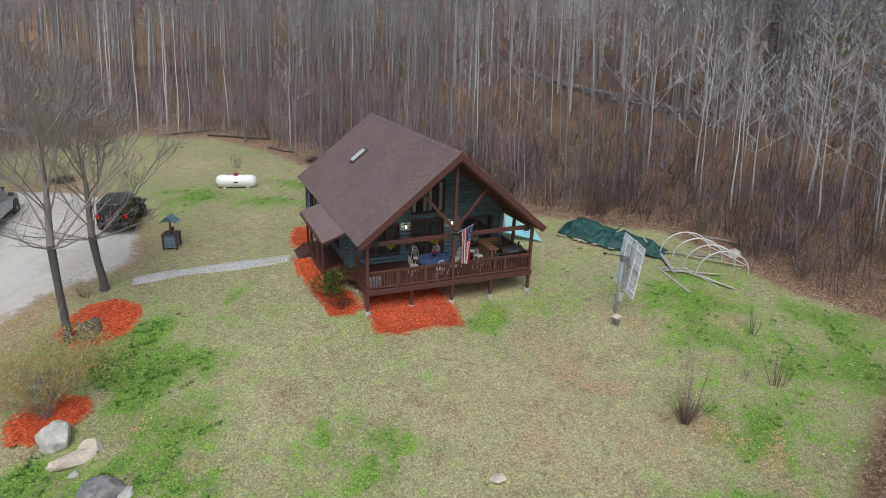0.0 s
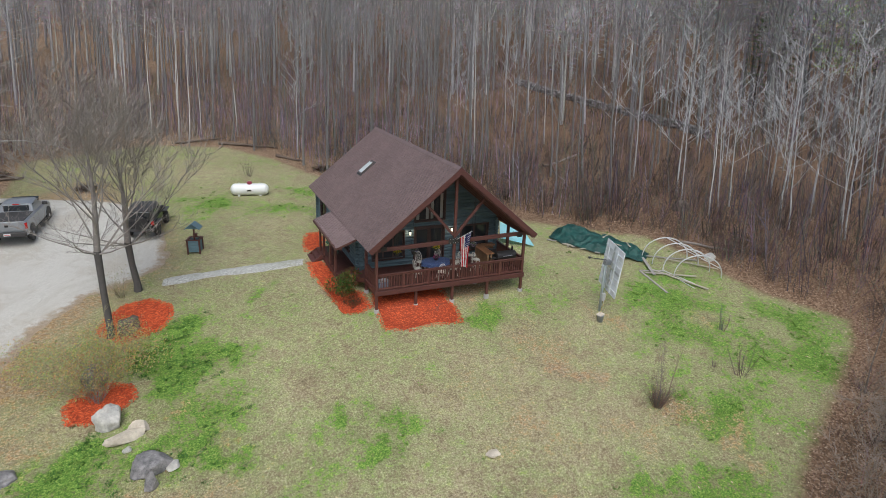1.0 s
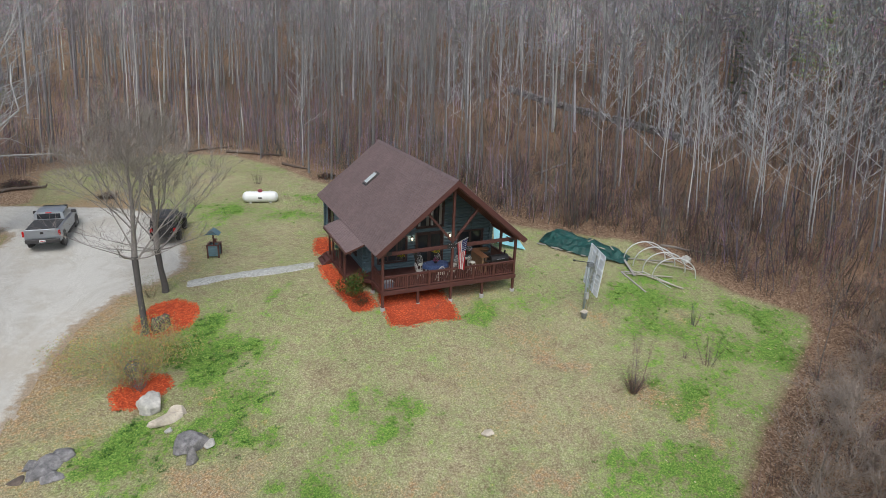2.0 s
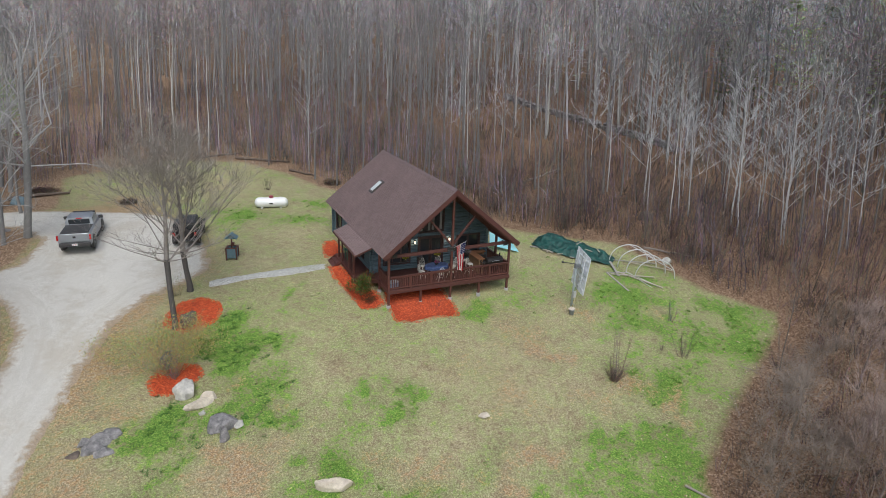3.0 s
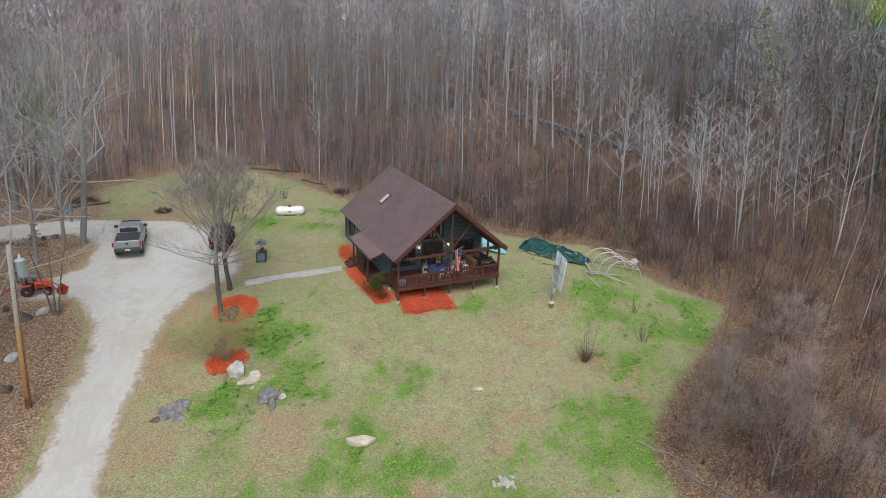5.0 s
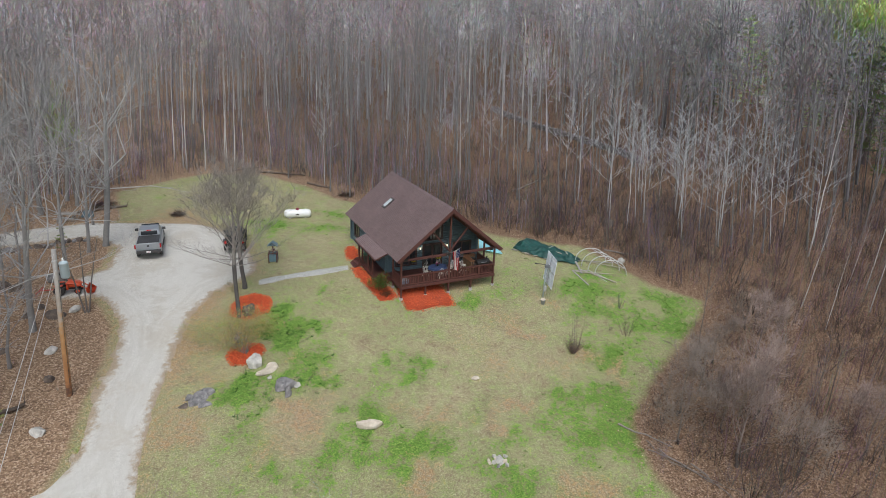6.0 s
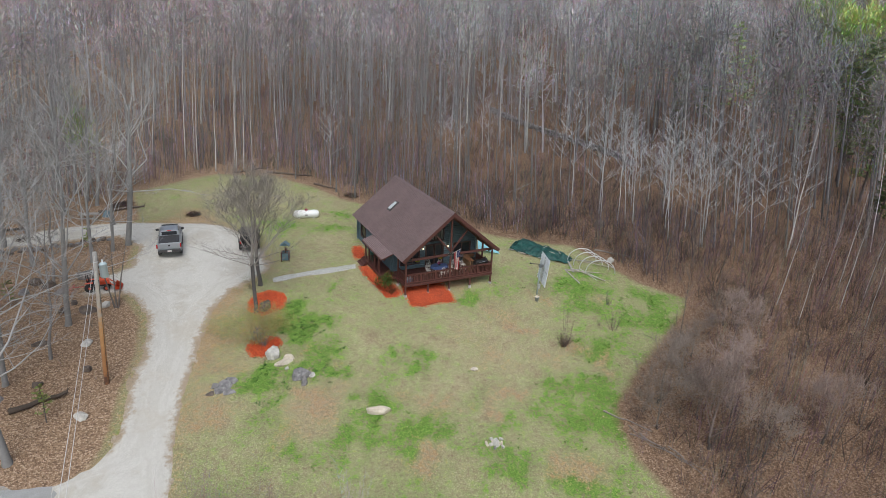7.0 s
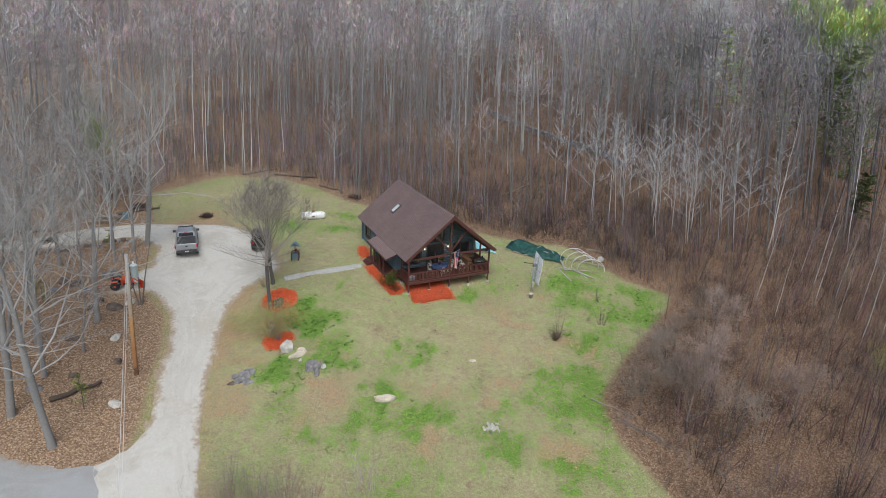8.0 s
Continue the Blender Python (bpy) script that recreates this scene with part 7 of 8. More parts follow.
def jeep(x, y, turn):
    t = thing("off_road_car", "black open-backed off-road car parked on gravel", "car", pose(x, y, ground_z(x, y) + 0.06, 0, 0, turn))
    bm = loft(bmesh.new(), [section(-2.0, 0.82, 0.6, 1.12), section(-1.95, 0.84, 0.55, 1.15), section(0.4, 0.84, 0.55, 1.17), section(0.55, 0.82, 0.55, 1.18), section(1.9, 0.72, 0.6, 1.10), section(2.05, 0.66, 0.66, 1.02)])
    part("body", bm, M_BLACKCAR, t)
    part("hard_top", loft(bmesh.new(), [section(-1.92, 0.76, 1.15, 1.76, 0.1, 0.05), section(0.1, 0.76, 1.15, 1.84, 0.1, 0.05), section(0.62, 0.74, 1.15, 1.22, 0.05, 0.02)]), M_COVER, t, "matt black top")
    part("rear_window", boxes((-0.58, -1.96, 1.28, 0.58, -1.90, 1.66), bevel=0.02), M_GLASS, t)
    for s in (-1, 1):
        part("side_window", boxes((s * 0.73 - 0.03, -1.6, 1.26, s * 0.73 + 0.03, -0.7, 1.66), bevel=0.02), M_GLASS, t)
        part("side_window", boxes((s * 0.73 - 0.03, -0.55, 1.26, s * 0.73 + 0.03, 0.1, 1.66), bevel=0.02), M_GLASS, t)
        part("fender", boxes((s * 0.88 - 0.12, -1.75, 0.88, s * 0.88 + 0.12, -0.75, 0.96), (s * 0.86 - 0.14, 0.85, 0.9, s * 0.86 + 0.14, 1.95, 0.98), bevel=0.03), M_PLASTIC, t)
        part("tail_light", boxes((s * 0.72 - 0.08, -2.07, 0.86, s * 0.72 + 0.08, -1.98, 1.10), bevel=0.015), M_TAIL, t, "red tail light")
        part("mirror", boxes((s * 0.82, 0.4, 1.22, s * 1.02, 0.5, 1.4), bevel=0.02), M_PLASTIC, t)
        for yy in (-1.25, 1.35):
            wheel(t, s * 0.8, yy, 0.41, 0.28, s, M_DARKMETAL)
    part("spare_wheel", lathe(bmesh.new(), [(0.1, -0.12), (0.36, -0.12), (0.4, -0.06), (0.4, 0.08), (0.36, 0.12), (0.1, 0.12)], 22, pose(0.08, -2.15, 1.02, 90)), M_RUBBER, t)
    part("bumper", boxes((-0.8, -2.2, 0.5, 0.8, -2.02, 0.66), bevel=0.03), M_PLASTIC, t)
    part("front_bumper", boxes((-0.75, 2.06, 0.5, 0.75, 2.2, 0.66), bevel=0.03), M_PLASTIC, t)


jeep(-10.55, 14.85, -10)

M_ORANGE = paint("orange_enamel", (0.62, 0.075, 0.02), 0.35, vary=0.08, dirt=0.15, relief=0.05)
M_REDSTEEL = paint("red_enamel", (0.45, 0.03, 0.025), 0.4, vary=0.1, dirt=0.2, relief=0.05)


def tractor(x, y, turn):
    t = thing("tractor", "compact orange tractor with front loader parked on gravel", "tractor", pose(x, y, ground_z(x, y) + 0.06, 0, 0, turn) @ Matrix.Diagonal((0.8, 0.8, 0.8, 1)))
    part("hood", loft(bmesh.new(), [section(0.1, 0.30, 0.62, 1.22, 0.06, 0.06), section(0.9, 0.29, 0.62, 1.18, 0.06, 0.06), section(1.25, 0.26, 0.66, 1.08, 0.06, 0.06)]), M_ORANGE, t, "orange engine hood")
    part("chassis", boxes((-0.2, -0.9, 0.42, 0.2, 1.2, 0.64), bevel=0.02), M_DARKMETAL, t)
    part("seat", boxes((-0.24, -0.62, 0.86, 0.24, -0.18, 0.96), (-0.24, -0.68, 0.96, 0.24, -0.58, 1.36), bevel=0.03), M_COVER, t)
    part("steering_wheel", lathe(bmesh.new(), [(0.17, -0.012), (0.19, 0.0), (0.17, 0.012), (0.15, 0.0)], 16, pose(0, 0.02, 1.32, -25)), M_PLASTIC, t)
    part("roll_bar", tube(bmesh.new(), [(-0.42, -0.75, 0.7), (-0.42, -0.78, 1.95), (-0.34, -0.78, 2.03), (0.34, -0.78, 2.03), (0.42, -0.78, 1.95), (0.42, -0.75, 0.7)], 0.035, 8), M_DARKMETAL, t)
    for s in (-1, 1):
        part("fender", boxes((s * 0.5 - 0.16, -0.95, 0.95, s * 0.5 + 0.16, -0.2, 1.02), bevel=0.03), M_ORANGE, t)
        wheel(t, s * 0.56, -0.55, 0.48, 0.3, s, M_ORANGE)
        wheel(t, s * 0.46, 0.95, 0.3, 0.2, s, M_ORANGE)
        part("loader_arm", tube(bmesh.new(), [(s * 0.44, 0.1, 1.15), (s * 0.44, 1.0, 1.0), (s * 0.44, 1.75, 0.4)], [0.07, 0.07, 0.05], 6), M_ORANGE, t)
        part("loader_post", boxes((s * 0.44 - 0.05, 0.05, 0.5, s * 0.44 + 0.05, 0.2, 1.2), bevel=0.01), M_ORANGE, t)
    bm = bmesh.new()
    rows = [[bm.verts.new((sx, yy, zz)) for yy, zz in ((2.35, 0.12), (1.75, 0.10), (1.68, 0.3), (1.78, 0.62))] for sx in (-0.72, 0.72)]
    for k in range(3):
        bm.faces.new((rows[0][k], rows[0][k + 1], rows[1][k + 1], rows[1][k]))
    for r in rows:
        bm.faces.new(r)
    bmesh.ops.solidify(bm, geom=bm.faces[:], thickness=0.025)
    part("bucket", bm, M_ORANGE, t, "orange loader bucket")
    rake = part("landscape_rake", beam(bmesh.new(), (0, -0.9, 0.45), (0, -2.3, 0.5), 0.08, 0.08), M_REDSTEEL, t, "red tow-behind implement")
    part("cross_bar", beam(bmesh.new(), (-0.7, -2.1, 0.5), (0.7, -2.4, 0.5), 0.08, 0.08), M_REDSTEEL, rake)
    for k in range(7):
        part("tine", tube(bmesh.new(), [(-0.6 + 0.2 * k, -2.12 - 0.04 * k, 0.48), (-0.6 + 0.2 * k, -2.35 - 0.04 * k, 0.3), (-0.6 + 0.2 * k, -2.2 - 0.04 * k, 0.02)], 0.012, 5), M_REDSTEEL, rake)


tractor(-23.6, 9.6, -95)

M_GREYWOOD = wood_paint("weathered_grey_wood", (0.34, 0.32, 0.29), 0.8)
M_LUMBER = wood_paint("weathered_lumber", (0.42, 0.38, 0.30), 0.8)


def picnic_table(x, y, turn):
    t = thing("picnic_table", "weathered grey wooden picnic table on the gravel", "table", pose(x, y, ground_z(x, y) + 0.03, 0, 0, turn))
    for k in range(5):
        part("plank", boxes((-0.95, -0.36 + k * 0.147, 0.72, 0.95, -0.225 + k * 0.147, 0.76), bevel=0.006), M_GREYWOOD, t)
    for s in (-1, 1):
        for k in range(2):
            part("seat_plank", boxes((-0.95, s * 0.72 - 0.14 + k * 0.145, 0.42, 0.95, s * 0.72 - 0.005 + k * 0.145, 0.46), bevel=0.006), M_GREYWOOD, t)
        part("bearer", boxes((s * 0.6 - 0.02, -0.86, 0.34, s * 0.6 + 0.02, 0.86, 0.42), (s * 0.6 - 0.02, -0.36, 0.64, s * 0.6 + 0.02, 0.36, 0.72)), M_GREYWOOD, t)
        for q in (-1, 1):
            part("leg", beam(bmesh.new(), (s * 0.64, q * 0.62, 0.0), (s * 0.64, q * 0.25, 0.7), 0.04, 0.1), M_GREYWOOD, t)


picnic_table(-25.0, 26.3, -12)
bluebox = tagged(part("covered_pile", rock_bmesh(140, 0.75, 0.5, 0.6, 0.2), paint("faded_blue_tarp", (0.09, 0.16, 0.20), 0.5, fine=6)), "low pile under a faded dark blue tarp", "tarp pile")
bluebox.matrix_basis = pose(-23.2, 27.2, ground_z(-23.2, 27.2) + 0.15)

# ---------------------------------------------------------------- utility pole and wires


def utility_pole():
    b, top = Vector((-22.75, -2.65, ground_z(-22.75, -2.65))), Vector((-22.2, -2.0, 7.25))
    p = thing("utility_pole", "leaning wooden utility pole with pale transformer and two wires", "utility pole", pose(*b))
    d = top - b
    m, t, bs = nodes_of("pole_wood")
    co = t.nodes.new("ShaderNodeTexCoord")
    sp = t.nodes.new("ShaderNodeSeparateXYZ")
    t.links.new(co.outputs["Object"], sp.inputs[0])
    n = noise_node(t, 3.0, 5)
    h = calc(t, "ADD", calc(t, "DIVIDE", sp.outputs[2], 9.2), calc(t, "MULTIPLY", calc(t, "SUBTRACT", n.outputs[0], 0.5), 0.45))
    t.links.new(ramp(t, h, [(0.0, (0.10, 0.05, 0.03)), (0.12, (0.30, 0.14, 0.055)), (0.45, (0.40, 0.22, 0.09)), (0.62, (0.34, 0.30, 0.25)), (1.0, (0.42, 0.41, 0.39))]), bs.inputs["Base Color"])
    bs.inputs["Roughness"].default_value = 0.85
    bump(t, bs, n.outputs[0], 0.4, 0.02)
    part("pole", tube(bmesh.new(), [Vector((0, 0, -0.5)), d * 0.5, d], [0.17, 0.15, 0.125], 14), m, p, "orange-brown wood, greyed near the top")
    u = d.normalized()
    c = d * 0.86 + Vector((0.42, 0.1, 0))
    tr = part("transformer", lathe(bmesh.new(), [(0.2, -0.5), (0.24, -0.45), (0.24, 0.38), (0.26, 0.40), (0.2, 0.48), (0.06, 0.52)], 20, Matrix.Translation(c)), paint("pale_blue_grey_enamel", (0.45, 0.55, 0.58), 0.4, vary=0.06), p, "pale blue-grey transformer can", True)
    part("bushing", lathe(bmesh.new(), [(0.05, 0.5), (0.06, 0.6), (0.03, 0.62), (0.05, 0.68), (0.02, 0.74)], 10, Matrix.Translation(c)), M_WHITE, tr)
    part("bracket", boxes((c.x - 0.4, c.y - 0.06, c.z - 0.3, c.x - 0.2, c.y + 0.06, c.z - 0.22), (c.x - 0.4, c.y - 0.06, c.z + 0.2, c.x - 0.2, c.y + 0.06, c.z + 0.28)), M_DARKMETAL, p)
    part("cap_band", lathe(bmesh.new(), [(0.14, -0.03), (0.14, 0.03)], 14, Matrix.Translation(d * 0.93)), M_METAL, p)
    wm = paint("bare_wire", (0.62, 0.62, 0.60), 0.5, vary=0.05)
    for h0, off in ((0.975, -0.05), (0.87, 0.05)):
        a = d * h0
        e = Vector((-23.35 + off, -72.0, 5.2 if h0 > 0.9 else 4.4)) - b
        pts = [a.lerp(e, k / 16) - Vector((0, 0, 1.5 * 4 * (k / 16) * (1 - k / 16))) for k in range(17)]
        part("wire", tube(bmesh.new(), pts, 0.013, 6), wm, p)
    part("ground_wire", tube(bmesh.new(), [d * 0.06 + Vector((0.12, -0.12, 0)), d * 0.8 + Vector((0.10, -0.1, 0))], 0.012, 5), M_DARKMETAL, p)


utility_pole()

# ---------------------------------------------------------------- tarp, hoop frame, lumber, canopy


def tarp_pile():
    m, t, b = nodes_of("green_tarp")
    n, n2 = noise_node(t, 2.2, 6), noise_node(t, 18.0, 4)
    t.links.new(ramp(t, n.outputs[0], [(0.3, (0.004, 0.034, 0.028)), (0.7, (0.012, 0.085, 0.070))]), b.inputs["Base Color"])
    b.inputs["Roughness"].default_value = 0.42
    bump(t, b, calc(t, "ADD", n2.outputs[0], calc(t, "MULTIPLY", noise_node(t, 5.0, 3).outputs[0], 3.0)), 0.7, 0.05)
    a, c = Vector((14.25, 5.75)), Vector((18.0, 0.75))
    d = (c - a)
    L = d.length
    d.normalize()
    s = Vector((-d.y, d.x))
    bm = bmesh.new()
    nx, ny = 64, 26
    rows = []
    for i in range(nx + 1):
        u = i / nx
        half = 1.25 * (math.sin(math.pi * (0.06 + 0.88 * u)) ** 0.35) * (1.15 - 0.35 * u)
        row = []
        for j in range(ny + 1):
            v = 2 * j / ny - 1
            wob = 0.18 * noise.noise((u * 9, v * 2, 1)) * abs(v) ** 3
            p = a + d * (u * L + 0.1 * noise.noise((u * 6, v * 3, 5))) + s * (v * (half + wob))
            h = (0.78 - 0.4 * u) * max(0.0, 1 - abs(v) ** 2.2) * min(1, u * 9, (1 - u) * 7)
            fold = 0.26 * noise.noise((u * 6 + v * 1.4, v * 1.2, 3)) + 0.12 * noise.noise((u * 20, v * 3 - u * 9, 8)) + 0.10 * abs(noise.noise((u * 13 + v * 5, v * 2, 12)))
            row.append(bm.verts.new((p.x, p.y, ground_z(p.x, p.y) + 0.10 + h * (0.8 + 0.35 * noise.noise((u * 5, v, 2))) + fold * min(1, h * 3 + 0.25))))
        rows.append(row)
    for r, q in zip(rows, rows[1:]):
        for j in range(ny):
            bm.faces.new((r[j], r[j + 1], q[j + 1], q[j]))
    bmesh.ops.recalc_face_normals(bm, faces=bm.faces[:])
    bmesh.ops.solidify(bm, geom=bm.faces[:], thickness=0.02)
    ob = part("tarp", bm, m, smooth=True)
    tagged(ob, "long wood pile covered with a wrinkled dark green tarp", "tarp")
    g = random.Random(4)
    for i in range(11):
        u, v = g.uniform(0.03, 0.99), g.choice((-1.0, -1.02, 1.0))
        p = a + d * (u * L) + s * (v * 1.22)
        w = part("board", boxes((-g.uniform(0.12, 0.4), -0.06, 0, g.uniform(0.12, 0.4), 0.06, 0.06), bevel=0.008), (M_LUMBER, M_GREYWOOD)[i % 2])
        w.matrix_basis = pose(p.x, p.y, ground_z(p.x, p.y) + 0.10, g.uniform(-6, 6), g.uniform(-6, 6), g.uniform(0, 180))
        tagged(w, "short weathered board weighing down a tarp edge", "board", "tarp weights")
    for k, (u, v) in enumerate(((0.55, 0.25), (0.8, 0.1), (0.7, -0.35))):
        p = a + d * (u * L) + s * v
        w = part("board", boxes((-0.3, -0.05, 0, 0.3, 0.05, 0.04), bevel=0.006), M_LUMBER)
        w.matrix_basis = pose(p.x, p.y, ground_z(p.x, p.y) + 0.10 + (0.78 - 0.4 * u) * 0.9, 4, -5, 20 + 50 * k)
        tagged(w, "short weathered board lying on a tarp", "board", "tarp weights")


tarp_pile()


def hoop_frame():
    pipe = paint("galvanised_pipe", (0.66, 0.67, 0.67), 0.45, 0.15, vary=0.08)
    h = thing("hoop_house_frame", "bare arched metal pipes of an unfinished hoop house", "greenhouse frame", pose(0, 0, 0))
    feet = []
    for i in range(4):
        c = Vector((19.05 + 0.12 * i, 0.35 - 0.82 * i))
        w = Vector((0.93, -0.37)).normalized() * 1.45
        pts = []
        for k in range(17):
            a = math.pi * k / 16
            p = c - w * math.cos(a)
            pts.append((p.x - 0.35 * math.sin(a), p.y - 0.25 * math.sin(a), ground_z(p.x, p.y) + 0.03 + 1.5 * math.sin(a) ** 0.9))
        part("hoop", tube(bmesh.new(), pts, 0.036, 7), pipe, h)
        feet.append(pts)
    for k in (8, 12, 14):
        part("purlin", tube(bmesh.new(), [feet[i][k] for i in range(4)], 0.024, 6), pipe, h)
    part("skew_pipe", tube(bmesh.new(), [feet[2][0], (18.9, -3.3, ground_z(18.9, -3.3) + 0.06)], 0.024, 6), pipe, h)
    part("skew_pipe", tube(bmesh.new(), [feet[3][0], (18.3, -3.0, ground_z(18.3, -3.0) + 0.04)], 0.022, 6), pipe, h)
    for i, (p, q, w) in enumerate((((16.5, -0.4), (16.4, -2.9), 0.14), ((16.6, -0.7), (19.3, -2.1), 0.14), ((17.7, 0.9), (16.9, -1.2), 0.18), ((17.2, -0.3), (19.0, -3.4), 0.16), ((17.9, 1.0), (20.8, -0.6), 0.10), ((18.9, 0.2), (21.2, -1.9), 0.10), ((16.5, -0.35), (17.9, -0.9), 0.12))):
        z = 0.06 + 0.045 * (i % 3)
        ob = part("lumber", beam(bmesh.new(), (*p, ground_z(*p) + z), (*q, ground_z(*q) + z), w, 0.045), (M_GREYWOOD, M_LUMBER)[i % 2])
        tagged(ob, "long weathered grey board lying on the grass", "board", "hoop frame lumber")


hoop_frame()


def canopy():
    cloth = paint("turquoise_cloth", (0.42, 0.78, 0.85), 0.6, vary=0.06, dirt=0.05, relief=0.1)
    t = thing("tilted_canopy", "turquoise cloth canopy leaning on a bare metal frame", "canopy", pose(0, 0, 0))
    A, B, C, D = Vector((10.05, 5.5, 0.84)), Vector((11.94, 4.32, 0.46)), Vector((11.75, 5.05, 1.0)), Vector((10.67, 6.77, 1.52))
    bm = bmesh.new()
    n = 8
    g = [[bm.verts.new(A.lerp(B, i / n).lerp(D.lerp(C, i / n), j / n) + Vector((0, 0, -0.08 * math.sin(math.pi * i / n) * math.sin(math.pi * j / n)))) for j in range(n + 1)] for i in range(n + 1)]
    for i in range(n):
        for j in range(n):
            bm.faces.new((g[i][j], g[i + 1][j], g[i + 1][j + 1], g[i][j + 1]))
    bmesh.ops.solidify(bm, geom=bm.faces[:], thickness=0.015)
    part("cloth", bm, cloth, t)
    bm = bmesh.new()
    q = [A.lerp(B, u).lerp(D.lerp(C, u), v) + Vector((-0.03, -0.03, 0.03)) for u, v in ((0.47, 0.72), (0.61, 0.72), (0.54, 0.46))]
    f = bm.faces.new([bm.verts.new(p) for p in q])
    bmesh.ops.solidify(bm, geom=[f], thickness=0.006)
    part("mark", bm, M_DARKMETAL, t, "dark triangular mark")
    for p, r in (((10.67, 6.77, 1.5), (10.6, 7.1, 0.3)), ((11.75, 5.05, 0.98), (11.9, 5.5, 0.2)), ((10.05, 5.5, 0.82), (9.95, 5.7, 0.2)), ((10.05, 5.5, 0.82), (10.67, 6.77, 1.5))):
        part("strut", tube(bmesh.new(), [p, r], 0.02, 6), M_METAL, t)


canopy()

# ---------------------------------------------------------------- porch furniture
M_WHITEWOOD = paint("white_painted_wood", (0.68, 0.66, 0.60), 0.5, vary=0.08, dirt=0.1)
M_SEAT = wood_paint("honey_wood", (0.26, 0.16, 0.085))


def windsor_chair():
    c = thing("windsor_chair", "white spindle-back windsor chair on the porch", "chair", pose(0, 0, 0), "porch dining chairs")
    part("seat", lathe(bmesh.new(), [(0.02, 0.425), (0.2, 0.43), (0.215, 0.45), (0.2, 0.465), (0.03, 0.455)], 16), M_WHITEWOOD, c)
    for sx, sy in ((-1, -1), (1, -1), (-1, 1), (1, 1)):
        part("leg", tube(bmesh.new(), [(sx * 0.13, sy * 0.13, 0.43), (sx * 0.2, sy * 0.2, 0.0)], [0.02, 0.015], 7), M_WHITEWOOD, c)
    part("stretcher", tube(bmesh.new(), [(-0.165, 0, 0.2), (0.165, 0, 0.2)], 0.012, 6), M_WHITEWOOD, c)
    arc = [(0.2 * math.cos(math.pi * k / 10), 0.17 + 0.09 * math.sin(math.pi * k / 10), 0.45 + 0.53 * math.sin(math.pi * k / 10) ** 0.7) for k in range(11)]
    part("bow", tube(bmesh.new(), arc, 0.014, 7), M_WHITEWOOD, c, "bent top bow")
    for k in range(6):
        x = -0.125 + 0.05 * k
        zz = 0.45 + 0.53 * (1 - (x / 0.2) ** 2) ** 0.36
        part("spindle", tube(bmesh.new(), [(x * 0.85, 0.16, 0.45), (x, 0.25, zz)], 0.007, 5), M_WHITEWOOD, c)
    return c


wc = windsor_chair()
spots = [(2.75, 1.35, 95), (3.25, 2.25, 10), (4.35, 2.3, -10), (3.75, 0.55, 175), (4.55, 0.75, 215), (5.15, 1.7, -80)]
for i, (x, y, r) in enumerate(spots):
    if i == 0:
        wc.matrix_basis = pose(x, y, FLOOR, 0, 0, r)
    else:
        copy_thing(wc, pose(x, y, FLOOR, 0, 0, r))


def dining_table(x, y):
    t = thing("dining_table", "oval wooden table on the porch", "table", pose(x, y, FLOOR))
    part("tabletop", lathe(bmesh.new(), [(0.55, 0.71), (0.6, 0.72), (0.6, 0.745)], 28, Matrix.Diagonal((1.27, 0.79, 1, 1))), M_SEAT, t)
    for sx in (-1, 1):
        for sy in (-1, 1):
            part("leg", tube(bmesh.new(), [(sx * 0.48, sy * 0.26, 0.0), (sx * 0.45, sy * 0.24, 0.71)], [0.025, 0.035], 8), M_WHITEWOOD, t)
    m, tt, b = nodes_of("blue_patterned_cloth")
    co = tt.nodes.new("ShaderNodeTexCoord")
    v = tt.nodes.new("ShaderNodeTexVoronoi")
    v.inputs["Scale"].default_value = 9.0
    tt.links.new(co.outputs["Object"], v.inputs["Vector"])
    tt.links.new(ramp(tt, v.outputs["Distance"], [(0.0, (0.45, 0.50, 0.58)), (0.16, (0.07, 0.11, 0.25)), (0.5, (0.03, 0.055, 0.15)), (0.8, (0.10, 0.14, 0.26))]), b.inputs["Base Color"])
    b.inputs["Roughness"].default_value = 0.9
    bm = bmesh.new()
    n, rings = 40, []
    for r, z in ((0.02, 0.752), (0.35, 0.752), (0.6, 0.75), (0.63, 0.74), (0.645, 0.62), (0.66, 0.52)):
        rings.append([bm.verts.new((1.28 * (r + (0.02 * math.sin(k * 8 * math.pi / n * 2) if z < 0.7 else 0)) * math.cos(2 * math.pi * k / n), 0.8 * (r + (0.02 * math.sin(k * 8 * math.pi / n * 2) if z < 0.7 else 0)) * math.sin(2 * math.pi * k / n), z)) for k in range(n)])
    for a, c in zip(rings, rings[1:]):
        for k in range(n):
            bm.faces.new((a[k], a[(k + 1) % n], c[(k + 1) % n], c[k]))
    bm.faces.new(rings[0][::-1])
    cl = part("tablecloth", bm, m, smooth=True)
    cl.matrix_basis = pose(x, y, FLOOR)
    tagged(cl, "blue patterned tablecloth draped on the porch table", "tablecloth")


dining_table(3.85, 1.5)


